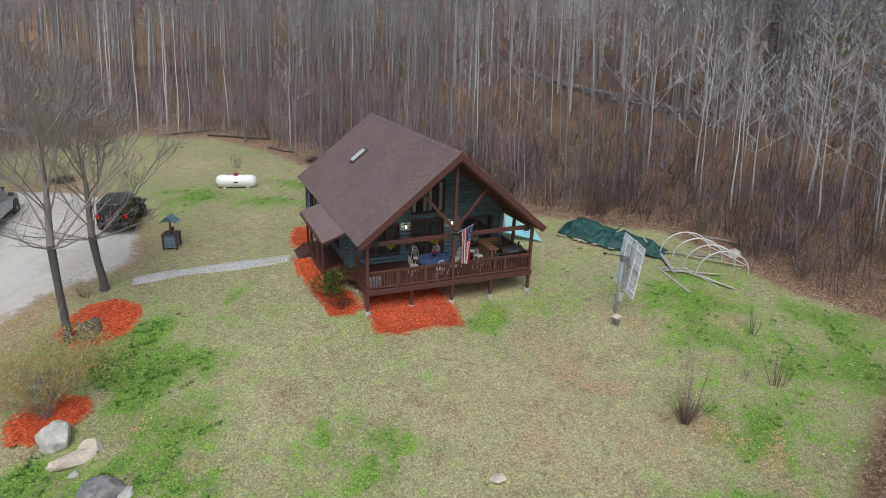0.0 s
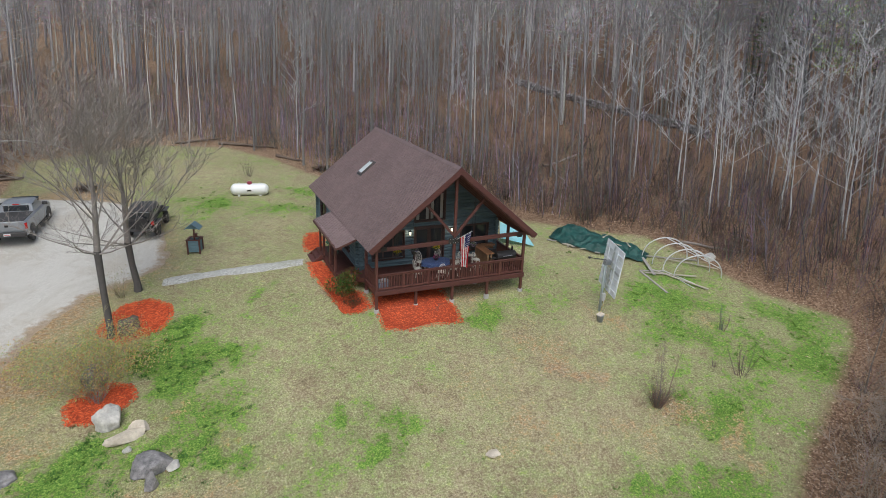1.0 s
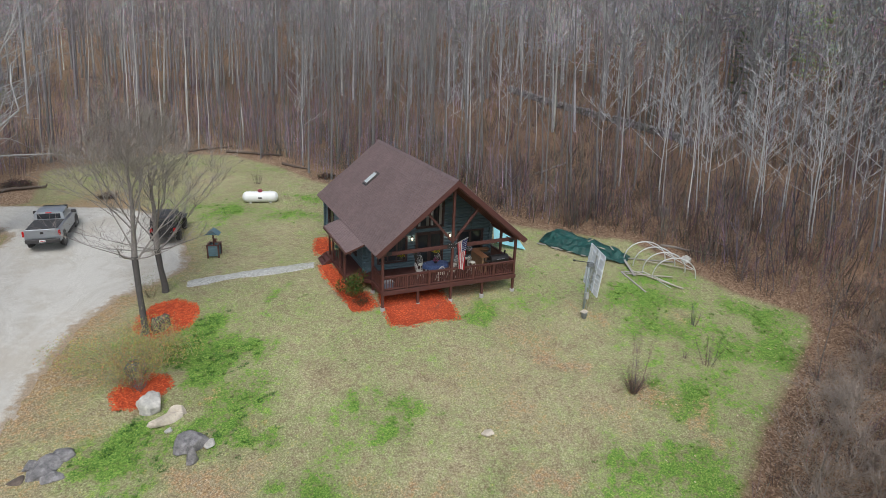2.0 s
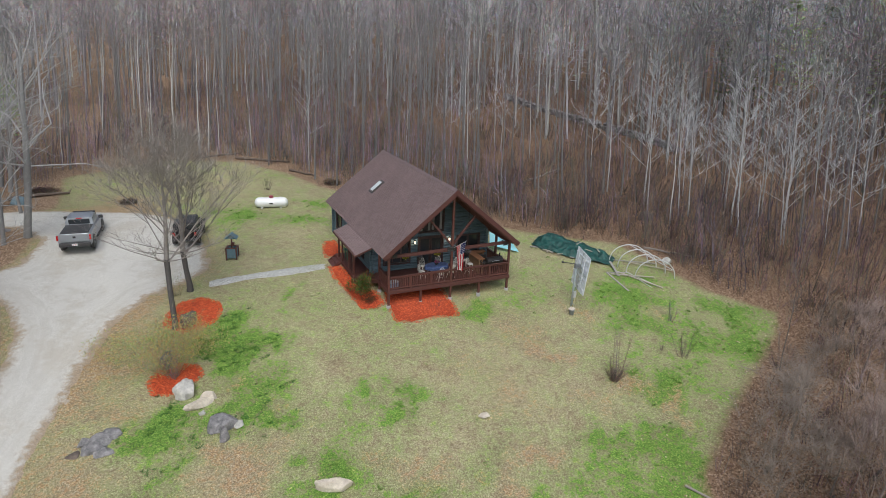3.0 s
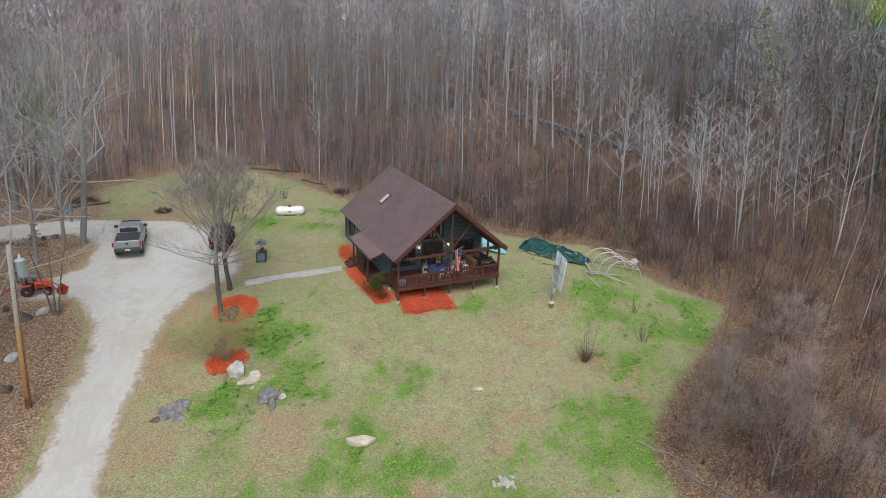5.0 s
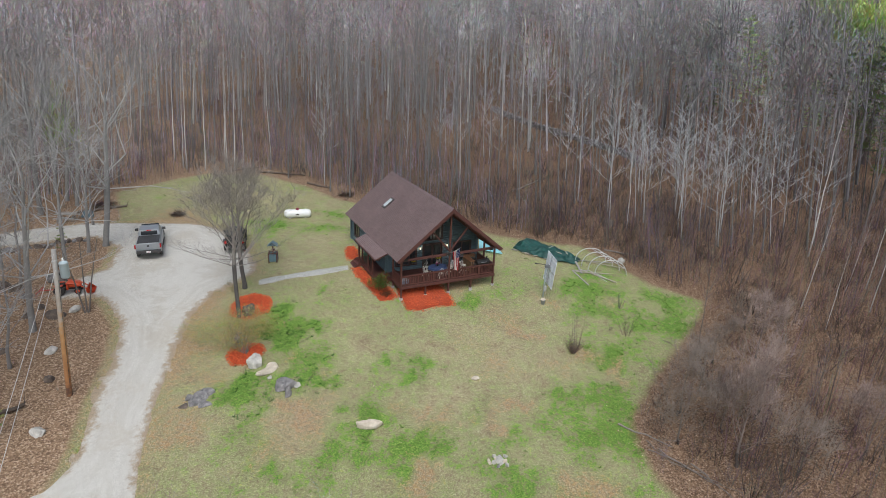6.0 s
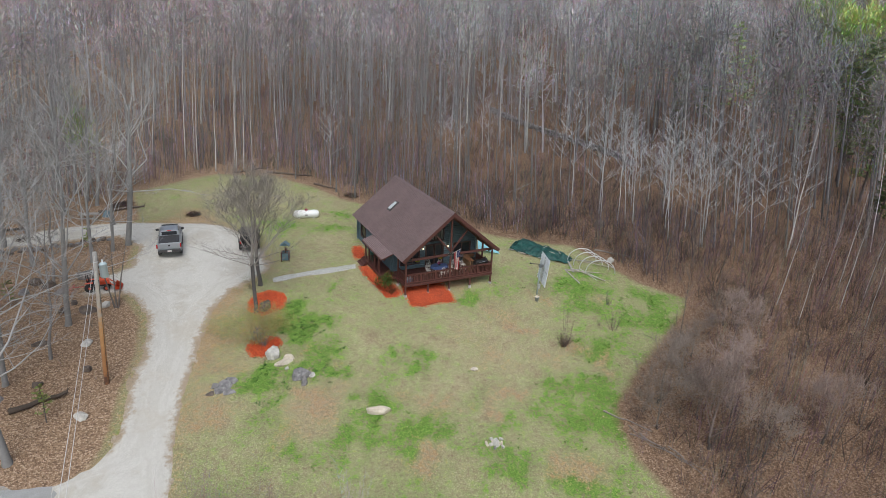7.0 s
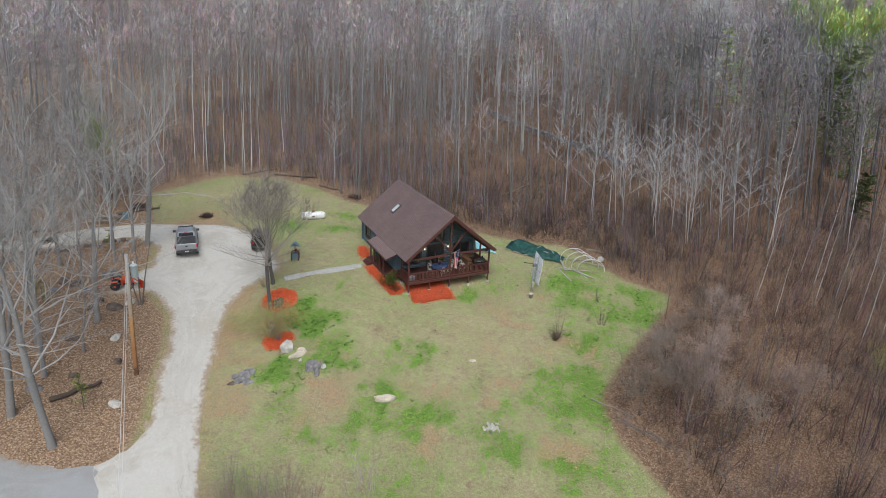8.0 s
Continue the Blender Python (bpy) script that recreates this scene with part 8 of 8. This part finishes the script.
def blossoms(name, x, y, z, colours, r, n, seed, pot, label, category, hang=None):
    """A pot or hanging basket with leaves and blossoms."""
    t = thing(name, label, category, pose(x, y, z))
    part("pot", lathe(bmesh.new(), [(r * 0.55, 0), (r * 0.8, r * 0.9), (r * 0.85, r * 0.92), (r * 0.75, r * 0.93)], 14), pot, t)
    g, s = random.Random(seed), Soup()
    for k in range(n):
        w = np.array([g.gauss(0, 1), g.gauss(0, 1), abs(g.gauss(0, 0.8))])
        w = w / np.linalg.norm(w) * r * g.uniform(0.5, 1.25)
        p = w + np.array([0, 0, r * 0.9])
        d = np.array([g.gauss(0, 1), g.gauss(0, 1), g.gauss(0.3, 1)])
        c = (0.06, 0.12, 0.03) if k % 3 == 0 else colours[g.randrange(len(colours))]
        s.spike(p, p + d / np.linalg.norm(d) * 0.045, 0.022, tuple(q * g.uniform(0.7, 1.2) for q in c))
    v, f, c = s.arrays()
    tagged(share("bloom", mesh_np("bloom", v, f, M_LEAFY, c), t), kind="stuff")
    if hang:
        for a in (0.3, 2.4, 4.5):
            part("chain", tube(bmesh.new(), [(r * 0.8 * math.cos(a), r * 0.8 * math.sin(a), r * 0.9), (0, 0, hang)], 0.006, 5), M_DARKMETAL, t)


blossoms("flower_pot", 3.85, 1.5, FLOOR + 0.755, ((0.55, 0.08, 0.28), (0.35, 0.06, 0.2)), 0.16, 160, 1, M_DARKMETAL, "dark pot of pink flowers on the porch table", "flower pot")
blossoms("hanging_basket", 1.25, 0.45, 2.38, ((0.75, 0.58, 0.02), (0.8, 0.65, 0.05)), 0.18, 220, 2, M_DARKMETAL, "hanging basket of yellow flowers under the porch roof", "hanging basket", roof_z(1.25) - 0.17 - 2.38)
blossoms("hanging_basket", 3.37, 0.45, 2.40, ((0.75, 0.58, 0.02), (0.8, 0.65, 0.05)), 0.18, 220, 3, M_DARKMETAL, "hanging basket of yellow flowers under the porch roof", "hanging basket", roof_z(3.37) - 0.17 - 2.40)
blossoms("hanging_basket", 2.17, 0.45, 2.34, ((0.30, 0.26, 0.36), (0.22, 0.2, 0.24)), 0.2, 220, 4, M_DARKMETAL, "hanging basket of dull purple flowers under the porch roof", "hanging basket", roof_z(2.17) - 0.17 - 2.34)
blossoms("hanging_basket", 5.75, 0.9, 2.1, ((0.30, 0.26, 0.36), (0.22, 0.2, 0.24)), 0.2, 220, 5, M_DARKMETAL, "hanging basket of dull purple flowers under the porch roof", "hanging basket", roof_z(5.75) - 0.17 - 2.1)


def porch_bar(x, y):
    t = thing("bar_counter", "honey-brown wooden bar counter on the porch", "bar", pose(x, y, FLOOR))
    part("top", boxes((-0.25, -0.85, 1.02, 0.25, 0.85, 1.08), (0.251, 0.45, 1.02, 1.0, 0.85, 1.08), bevel=0.012), wood_paint("oiled_bar_top", (0.26, 0.12, 0.055), 0.35), t)
    for k in range(10):
        part("slat", boxes((-0.12, -0.78 + k * 0.155, 0.03, -0.09, -0.64 + k * 0.155, 1.02), bevel=0.004), M_SEAT, t)
    for k in range(6):
        part("slat", boxes((-0.08 + k * 0.17, 0.74, 0.03, 0.08 + k * 0.17, 0.77, 1.02), bevel=0.004), M_SEAT, t)
    for sx, sy in ((-0.1, -0.76), (0.1, -0.76), (0.9, 0.6)):
        part("leg", boxes((sx - 0.04, sy - 0.04, 0, sx + 0.04, sy + 0.04, 1.02), bevel=0.008), M_SEAT, t)


porch_bar(6.75, 1.55)


def bar_stool():
    c = thing("bar_stool", "tall white spindle-back bar stool on the porch", "stool", pose(0, 0, 0), "bar stools")
    part("seat", lathe(bmesh.new(), [(0.02, 0.70), (0.19, 0.70), (0.2, 0.725), (0.18, 0.74), (0.03, 0.735)], 16), M_WHITEWOOD, c)
    for sx, sy in ((-1, -1), (1, -1), (-1, 1), (1, 1)):
        part("leg", tube(bmesh.new(), [(sx * 0.12, sy * 0.12, 0.70), (sx * 0.21, sy * 0.21, 0.0)], [0.02, 0.016], 7), M_WHITEWOOD, c)
    for z in (0.22, 0.42):
        part("stretcher", tube(bmesh.new(), [(-0.17, -0.17, z), (0.17, -0.17, z)], 0.012, 6), M_WHITEWOOD, c)
        part("stretcher", tube(bmesh.new(), [(-0.17, 0.17, z), (0.17, 0.17, z)], 0.012, 6), M_WHITEWOOD, c)
    arc = [(0.19 * math.cos(math.pi * k / 10), 0.15 + 0.08 * math.sin(math.pi * k / 10), 0.73 + 0.45 * math.sin(math.pi * k / 10) ** 0.7) for k in range(11)]
    part("bow", tube(bmesh.new(), arc, 0.014, 7), M_WHITEWOOD, c)
    for k in range(5):
        x = -0.1 + 0.05 * k
        part("spindle", tube(bmesh.new(), [(x * 0.85, 0.14, 0.73), (x, 0.225, 0.73 + 0.45 * (1 - (x / 0.19) ** 2) ** 0.36)], 0.007, 5), M_WHITEWOOD, c)
    return c


bs = bar_stool()
bs.matrix_basis = pose(6.0, 1.75, FLOOR, 0, 0, 80)
copy_thing(bs, pose(6.05, 1.0, FLOOR, 0, 0, 105))


def grill(x, y, turn):
    t = thing("barbecue_grill", "long black barrel barbecue grill on the porch", "grill", pose(x, y, FLOOR, 0, 0, turn))
    part("barrel", lathe(bmesh.new(), [(0.22, -0.62), (0.26, -0.6), (0.26, 0.6), (0.22, 0.62)], 20, pose(0, 0, 0.82, 0, 90)), M_DARKMETAL, t)
    for sx in (-0.5, 0.5):
        for sy in (-0.2, 0.2):
            part("leg", tube(bmesh.new(), [(sx, sy, 0.7), (sx * 1.05, sy * 1.2, 0.0)], 0.02, 6), M_DARKMETAL, t)
    part("side_shelf", boxes((-1.0, -0.22, 0.78, -0.65, 0.22, 0.81), bevel=0.01), M_DARKMETAL, t)
    part("lid_handle", tube(bmesh.new(), [(-0.3, -0.29, 0.88), (0.3, -0.29, 0.88)], 0.015, 6), M_METAL, t)
    part("chimney", tube(bmesh.new(), [(0.45, 0, 1.0), (0.45, 0, 1.3)], 0.05, 10), M_DARKMETAL, t)


grill(7.75, 0.85, 4)
lc = thing("folding_chair", "dark folding lounge chair on the porch", "chair", pose(7.6, 2.35, FLOOR, 0, 0, 160))
part("seat", boxes((-0.28, -0.28, 0.38, 0.28, 0.26, 0.43), bevel=0.02), M_COVER, lc)
part("backrest", boxes((-0.28, 0.24, 0.42, 0.28, 0.29, 0.98), m=pose(0, 0, 0, -12), bevel=0.02), M_COVER, lc)
for sx in (-0.26, 0.26):
    part("leg", tube(bmesh.new(), [(sx, -0.3, 0.0), (sx, 0.2, 0.55)], 0.014, 6), M_METAL, lc)
    part("leg", tube(bmesh.new(), [(sx, 0.3, 0.0), (sx, -0.25, 0.42)], 0.014, 6), M_METAL, lc)
bin_ = thing("storage_tote", "blue and white patterned storage tote on the deck", "tote", pose(0.55, 0.62, FLOOR, 0, 0, 8))
part("tote_body", boxes((-0.3, -0.2, 0, 0.3, 0.2, 0.3), bevel=0.02), paint("blue_grey_plastic", (0.20, 0.25, 0.33), 0.5, vary=0.4, fine=12), bin_)
part("lid", boxes((-0.32, -0.22, 0.30, 0.32, 0.22, 0.34), bevel=0.012), paint("pale_lid", (0.45, 0.48, 0.52), 0.5), bin_)
gt = thing("patio_table", "small dark green plastic table on the side porch", "table", pose(-0.62, 6.3, FLOOR))
M_GREENPL = paint("green_plastic", (0.015, 0.16, 0.09), 0.4)
part("tabletop", lathe(bmesh.new(), [(0.38, 0.66), (0.42, 0.67), (0.42, 0.70), (0.38, 0.71)], 22), M_GREENPL, gt)
for a in range(4):
    w = a * 1.571 + 0.785
    part("leg", tube(bmesh.new(), [(0.3 * math.cos(w), 0.3 * math.sin(w), 0.66), (0.34 * math.cos(w), 0.34 * math.sin(w), 0)], 0.025, 7), M_GREENPL, gt)


def sconce(x):
    s = thing("wall_lamp", "lit black lantern lamp on the log wall", "lamp", pose(x, WY0 - 0.12, 2.55), "porch wall lamps")
    part("back_plate", boxes((-0.05, 0.0, -0.1, 0.05, 0.03, 0.1), bevel=0.006), M_DARKMETAL, s)
    part("cap", lathe(bmesh.new(), [(0.085, 0.1), (0.05, 0.16), (0.01, 0.19)], 10, pose(0, -0.1, 0)), M_DARKMETAL, s)
    part("base", lathe(bmesh.new(), [(0.03, -0.14), (0.06, -0.12), (0.06, -0.1)], 10, pose(0, -0.1, 0)), M_DARKMETAL, s)
    m, t, b = nodes_of("lamp_glow")
    b.inputs["Emission Color"].default_value, b.inputs["Emission Strength"].default_value = (1.0, 0.83, 0.55, 1), 1.6
    part("glass", lathe(bmesh.new(), [(0.045, -0.1), (0.06, 0.0), (0.05, 0.09)], 10, pose(0, -0.1, 0)), m, s, "glowing glass").visible_shadow = False
    l = new("lamp_light", bpy.data.lights.new("lamp_light", "POINT"))
    l.data.energy, l.data.color, l.data.shadow_soft_size = 4.0, (1.0, 0.82, 0.55), 0.05
    l.location = (x, WY0 - 0.24, 2.56)


sconce(2.95)
sconce(5.47)

# ---------------------------------------------------------------- flag


def flag():
    t = thing("flag", "striped red, white and blue flag hanging from the porch post", "flag", pose(0, 0, 0))
    a, b = Vector((4.3, 0.05, 3.02)), Vector((4.98, -0.42, 3.58))
    part("staff", tube(bmesh.new(), [a, b], 0.015, 8), M_METAL, t)
    part("holder", boxes((4.24, 0.0, 2.96, 4.34, 0.08, 3.08), bevel=0.01), M_DARKMETAL, t)
    reds, whites, blues = paint("flag_red", (0.50, 0.02, 0.03), 0.8, vary=0.05, dirt=0.0), paint("flag_white", (0.74, 0.72, 0.70), 0.8, vary=0.04, dirt=0.0), paint("flag_blue", (0.02, 0.03, 0.13), 0.8, vary=0.05, dirt=0.0)

    def at(u, v):
        """u across the 13 stripes (0..1, from the staff's foot to its tip), v down the hanging cloth."""
        top = a.lerp(b, 0.25 + 0.72 * u * (1 - 0.35 * v))
        w = math.sin(u * 11 + v * 2.0) * 0.05 * (0.4 + v)
        return Vector((top.x + w + 0.10 * v, top.y + 0.05 * math.cos(u * 9) * v + 0.12 * v * u, top.z - 1.55 * v - 0.35 * v * u))

    for i in range(13):
        stripe_m = reds if i % 2 == 0 else whites
        bm = bmesh.new()
        n = 14
        v0 = 0.4 if i >= 6 else 0.0
        rows = [[bm.verts.new(at((i + k) / 13, v0 + (1 - v0) * j / n)) for j in range(n + 1)] for k in (0, 0.5, 1)]
        for r, q in zip(rows, rows[1:]):
            for j in range(n):
                bm.faces.new((r[j], r[j + 1], q[j + 1], q[j]))
        bmesh.ops.solidify(bm, geom=bm.faces[:], thickness=0.004)
        part("stripe", bm, stripe_m, t)
    bm = bmesh.new()
    n = 10
    g = [[bm.verts.new(at(6 / 13 + 7 / 13 * i / n, 0.4 * j / n)) for j in range(n + 1)] for i in range(n + 1)]
    for i in range(n):
        for j in range(n):
            bm.faces.new((g[i][j], g[i + 1][j], g[i + 1][j + 1], g[i][j + 1]))
    bmesh.ops.solidify(bm, geom=bm.faces[:], thickness=0.004)
    c = part("canton", bm, blues, t, "dark blue field with white stars")
    for i in range(5):
        for j in range(6):
            p = at(6 / 13 + 7 / 13 * (i + 0.5) / 5, 0.4 * (j + 0.5) / 6)
            part("star", lathe(bmesh.new(), [(0.016, -0.008), (0.018, 0), (0.016, 0.008)], 5, pose(p.x, p.y, p.z, 90, 0, 20)), whites, c)


flag()

# ---------------------------------------------------------------- fallen wood, leaves and weeds


def fallen_log(x, y, length, r, turn, label, seed, tint=(0.15, 0.115, 0.09)):
    g = random.Random(seed)
    s = Soup()
    pts = [(length * (k / 6 - 0.5), 0.12 * g.uniform(-1, 1), r * 0.8 + 0.06 * g.random()) for k in range(7)]
    s.rod(pts, [r * (1 - 0.08 * k) for k in range(7)], tint, 8)
    for _ in range(9 if r > 0.11 else 0):
        k = g.randrange(7)
        s.spike(pts[k], np.array(pts[k]) + np.array([g.uniform(-0.5, 0.5), g.gauss(0, 0.5), g.uniform(0.1, 0.8)]), 0.03, tint)
    v, f, c = s.arrays()
    ob = new("fallen_log", mesh_np("fallen_log", v, f, M_BARK, c))
    x1, y1 = x + math.cos(radians(turn)) * length / 2, y + math.sin(radians(turn)) * length / 2
    x0, y0 = 2 * x - x1, 2 * y - y1
    ob.matrix_basis = pose(x, y, (ground_z(x0, y0) + ground_z(x1, y1)) / 2, 0, -math.degrees(math.atan2(ground_z(x1, y1) - ground_z(x0, y0), length)), turn)
    tagged(ob, label, "log", "fallen logs")


fallen_log(-1.8, 37.6, 6.5, 0.16, -38, "long dark fallen trunk at the forest edge", 1)
fallen_log(-6.0, 41.5, 5.0, 0.13, 10, "dark fallen trunk at the forest edge", 2)
fallen_log(1.2, 30.5, 3.6, 0.14, -60, "dark fallen trunk at the forest edge", 3)
fallen_log(-22.0, 29.0, 4.6, 0.18, 12, "dark fallen trunk behind the gravel yard", 4)
fallen_log(23.0, 0.5, 3.6, 0.1, -40, "grey fallen branch at the lawn's edge", 5, (0.25, 0.22, 0.19))
fallen_log(24.5, 20.0, 6.0, 0.12, 25, "pale fallen trunk in the woods", 6, (0.30, 0.26, 0.23))
fallen_log(21.0, 15.0, 5.0, 0.1, 75, "pale fallen trunk in the woods", 7, (0.28, 0.24, 0.21))
fallen_log(9.4, -17.9, 3.4, 0.06, -55, "grey dead branch at the lawn's rim", 8, (0.28, 0.25, 0.22))
for i in range(7):
    fallen_log(9.3 + 0.28 * i, -19.3 - 0.55 * i, 2.2 + 0.3 * (i % 3), 0.035 + 0.01 * (i % 3), -62 + 9 * ((i * 3) % 5 - 2), "grey dead branch heaped along the lawn's rim", 20 + i, (0.24, 0.205, 0.18))
fallen_log(-26.5, -3.4, 3.2, 0.2, 15, "dark rotting log in leaf litter", 9, (0.09, 0.07, 0.055))
fallen_log(-33.0, 24.9, 5.0, 0.2, 4, "dark log edging the gravel yard", 10, (0.10, 0.085, 0.075))


def stick_pile(x, y, r, h, n, label, seed):
    g, s = random.Random(seed), Soup()
    for _ in range(n):
        a, d = g.uniform(0, 6.28), r * math.sqrt(g.random()) * 0.6
        p = np.array([math.cos(a) * d, math.sin(a) * d, g.uniform(0, h) * (1 - d / r)])
        q = np.array([g.gauss(0, 1), g.gauss(0, 1), g.gauss(0.1, 0.35)])
        q = q / np.linalg.norm(q) * g.uniform(0.3, 0.8) * r
        s.spike(p - q * 0.5, p + q, g.uniform(0.012, 0.035), tuple(c * g.uniform(0.6, 1.4) for c in (0.14, 0.10, 0.08)))
    v, f, c = s.arrays()
    ob = new("brush_pile", mesh_np("brush_pile", v, f, M_BARK, c))
    ob.matrix_basis = pose(x, y, ground_z(x, y) + 0.03)
    tagged(ob, label, "brush pile", kind="stuff")


stick_pile(-14.9, 24.9, 1.1, 0.5, 220, "dark pile of cut brush at the yard's end", 1)
stick_pile(-22.0, 30.5, 1.9, 0.6, 240, "long heap of dead branches behind the yard", 2)
stick_pile(3.2, 25.6, 1.3, 0.5, 160, "heap of dead branches at the forest edge", 3)
stick_pile(-30.2, 22.0, 1.0, 0.4, 160, "heap of dead branches on the gravel", 4)


def scatter_leaves():
    rng = np.random.default_rng(31)
    X, Y = rng.uniform(-34, 34, 150000), rng.uniform(-26, 46, 150000)
    ins, e = np_inside(X, Y, LAWN), np_edge(X, Y, LAWN)
    keep = np.where(ins, np.maximum(0.9 * np.exp(-e / 1.1), 0.012), 0.65 * np.exp(-e / 9))
    keep = np.where(np.hypot(X - 10.3, Y + 9.8) < 1.4, 0.9, keep)
    keep = np.where(np_inside(X, Y, DRIVE) | np_inside(X, Y, ROAD) | ((X > -1.5) & (X < 9) & (Y > -0.2) & (Y < 13)), 0, keep)
    pick = np.flatnonzero(rng.random(X.size) < keep)[:26000]
    x, y = X[pick], Y[pick]
    z = np.array([ground_z(a, b) for a, b in zip(x.tolist(), y.tolist())]) + rng.uniform(0.02, 0.06, x.size)
    a, l = rng.uniform(0, 6.28, x.size), rng.uniform(0.03, 0.065, x.size)
    c = np.stack([x, y, z], 1)
    d = np.stack([np.cos(a), np.sin(a), rng.uniform(-0.5, 0.5, x.size)], 1) * l[:, None]
    w = np.stack([-np.sin(a), np.cos(a), rng.uniform(-0.5, 0.5, x.size)], 1) * l[:, None] * 0.6
    vs = np.stack([c - d, c + w, c + d, c - w], 1).reshape(-1, 3)
    k = np.arange(x.size)[:, None] * 4
    fs = np.stack([k + [0, 1, 2], k + [0, 2, 3]], 1)
    m = pieces_material("dry_leaves", [(0.0, (0.14, 0.09, 0.055)), (0.4, (0.28, 0.19, 0.12)), (0.75, (0.42, 0.30, 0.20)), (1.0, (0.62, 0.50, 0.37))])
    tagged(new("leaf_litter", mesh_np("leaf_litter", vs, fs, m)), "loose dry brown leaves along the lawn's edges", "leaves", kind="stuff")


def scatter_weeds():
    """Tufts of fresh grass and low weeds, thick where the lawn is green."""
    g, rng, s = random.Random(41), np.random.default_rng(41), Soup()
    X, Y = rng.uniform(-22, 25, 60000), rng.uniform(-30, 40, 60000)
    shut = ~np_inside(X, Y, LAWN) | np_inside(X, Y, DRIVE) | ((X > -1.4) & (X < 8.7) & (Y > -0.1) & (Y < 13))
    _, lush, bare = zones(X, Y)
    n = 0
    for x, y, k, b in zip(X[~shut].tolist(), Y[~shut].tolist(), lush[~shut].tolist(), bare[~shut].tolist()):
        patch = k + 0.45 * noise.noise((x * 0.5, y * 0.5, 11)) + 0.45 * noise.noise((x * 1.4, y * 1.4, 4))
        if n >= 5200 or g.random() > (0.85 if x < -6 and -8 < y < 5 else 0.5) * (patch - 0.25) - 0.4 * b:
            continue
        n += 1
        z = ground_z(x, y) + 0.1 * noise.noise((x * 0.25, y * 0.25, 0)) + 0.04 * noise.noise((x * 0.9, y * 0.9, 5)) - 0.01
        rank = x < -6 and -8 < y < 5 and g.random() < 0.75
        k, r = g.uniform(0.75, 1.25), g.uniform(0.06, 0.2) * (1.3 if rank else 1.0)
        base = (0.07 * k, 0.175 * k, 0.035 * k) if rank else (0.17 * k, 0.30 * k, 0.055 * k)
        for _ in range(int(10 + 60 * r)):
            a, d = g.uniform(0, 6.283), r * math.sqrt(g.random())
            p = np.array([x + math.cos(a) * d, y + math.sin(a) * d, z])
            q = g.uniform(0.8, 1.25)
            s.spike(p, p + np.array([g.gauss(0, 0.05), g.gauss(0, 0.05), g.uniform(0.03, 0.08)]), g.uniform(0.016, 0.034), tuple(v * q for v in base))
    v, f, c = s.arrays()
    tagged(new("grass_tufts", mesh_np("grass_tufts", v, f, M_LEAFY, c)), "fresh green grass tufts and low weeds on the lawn", "grass", kind="stuff")


scatter_leaves()
scatter_weeds()
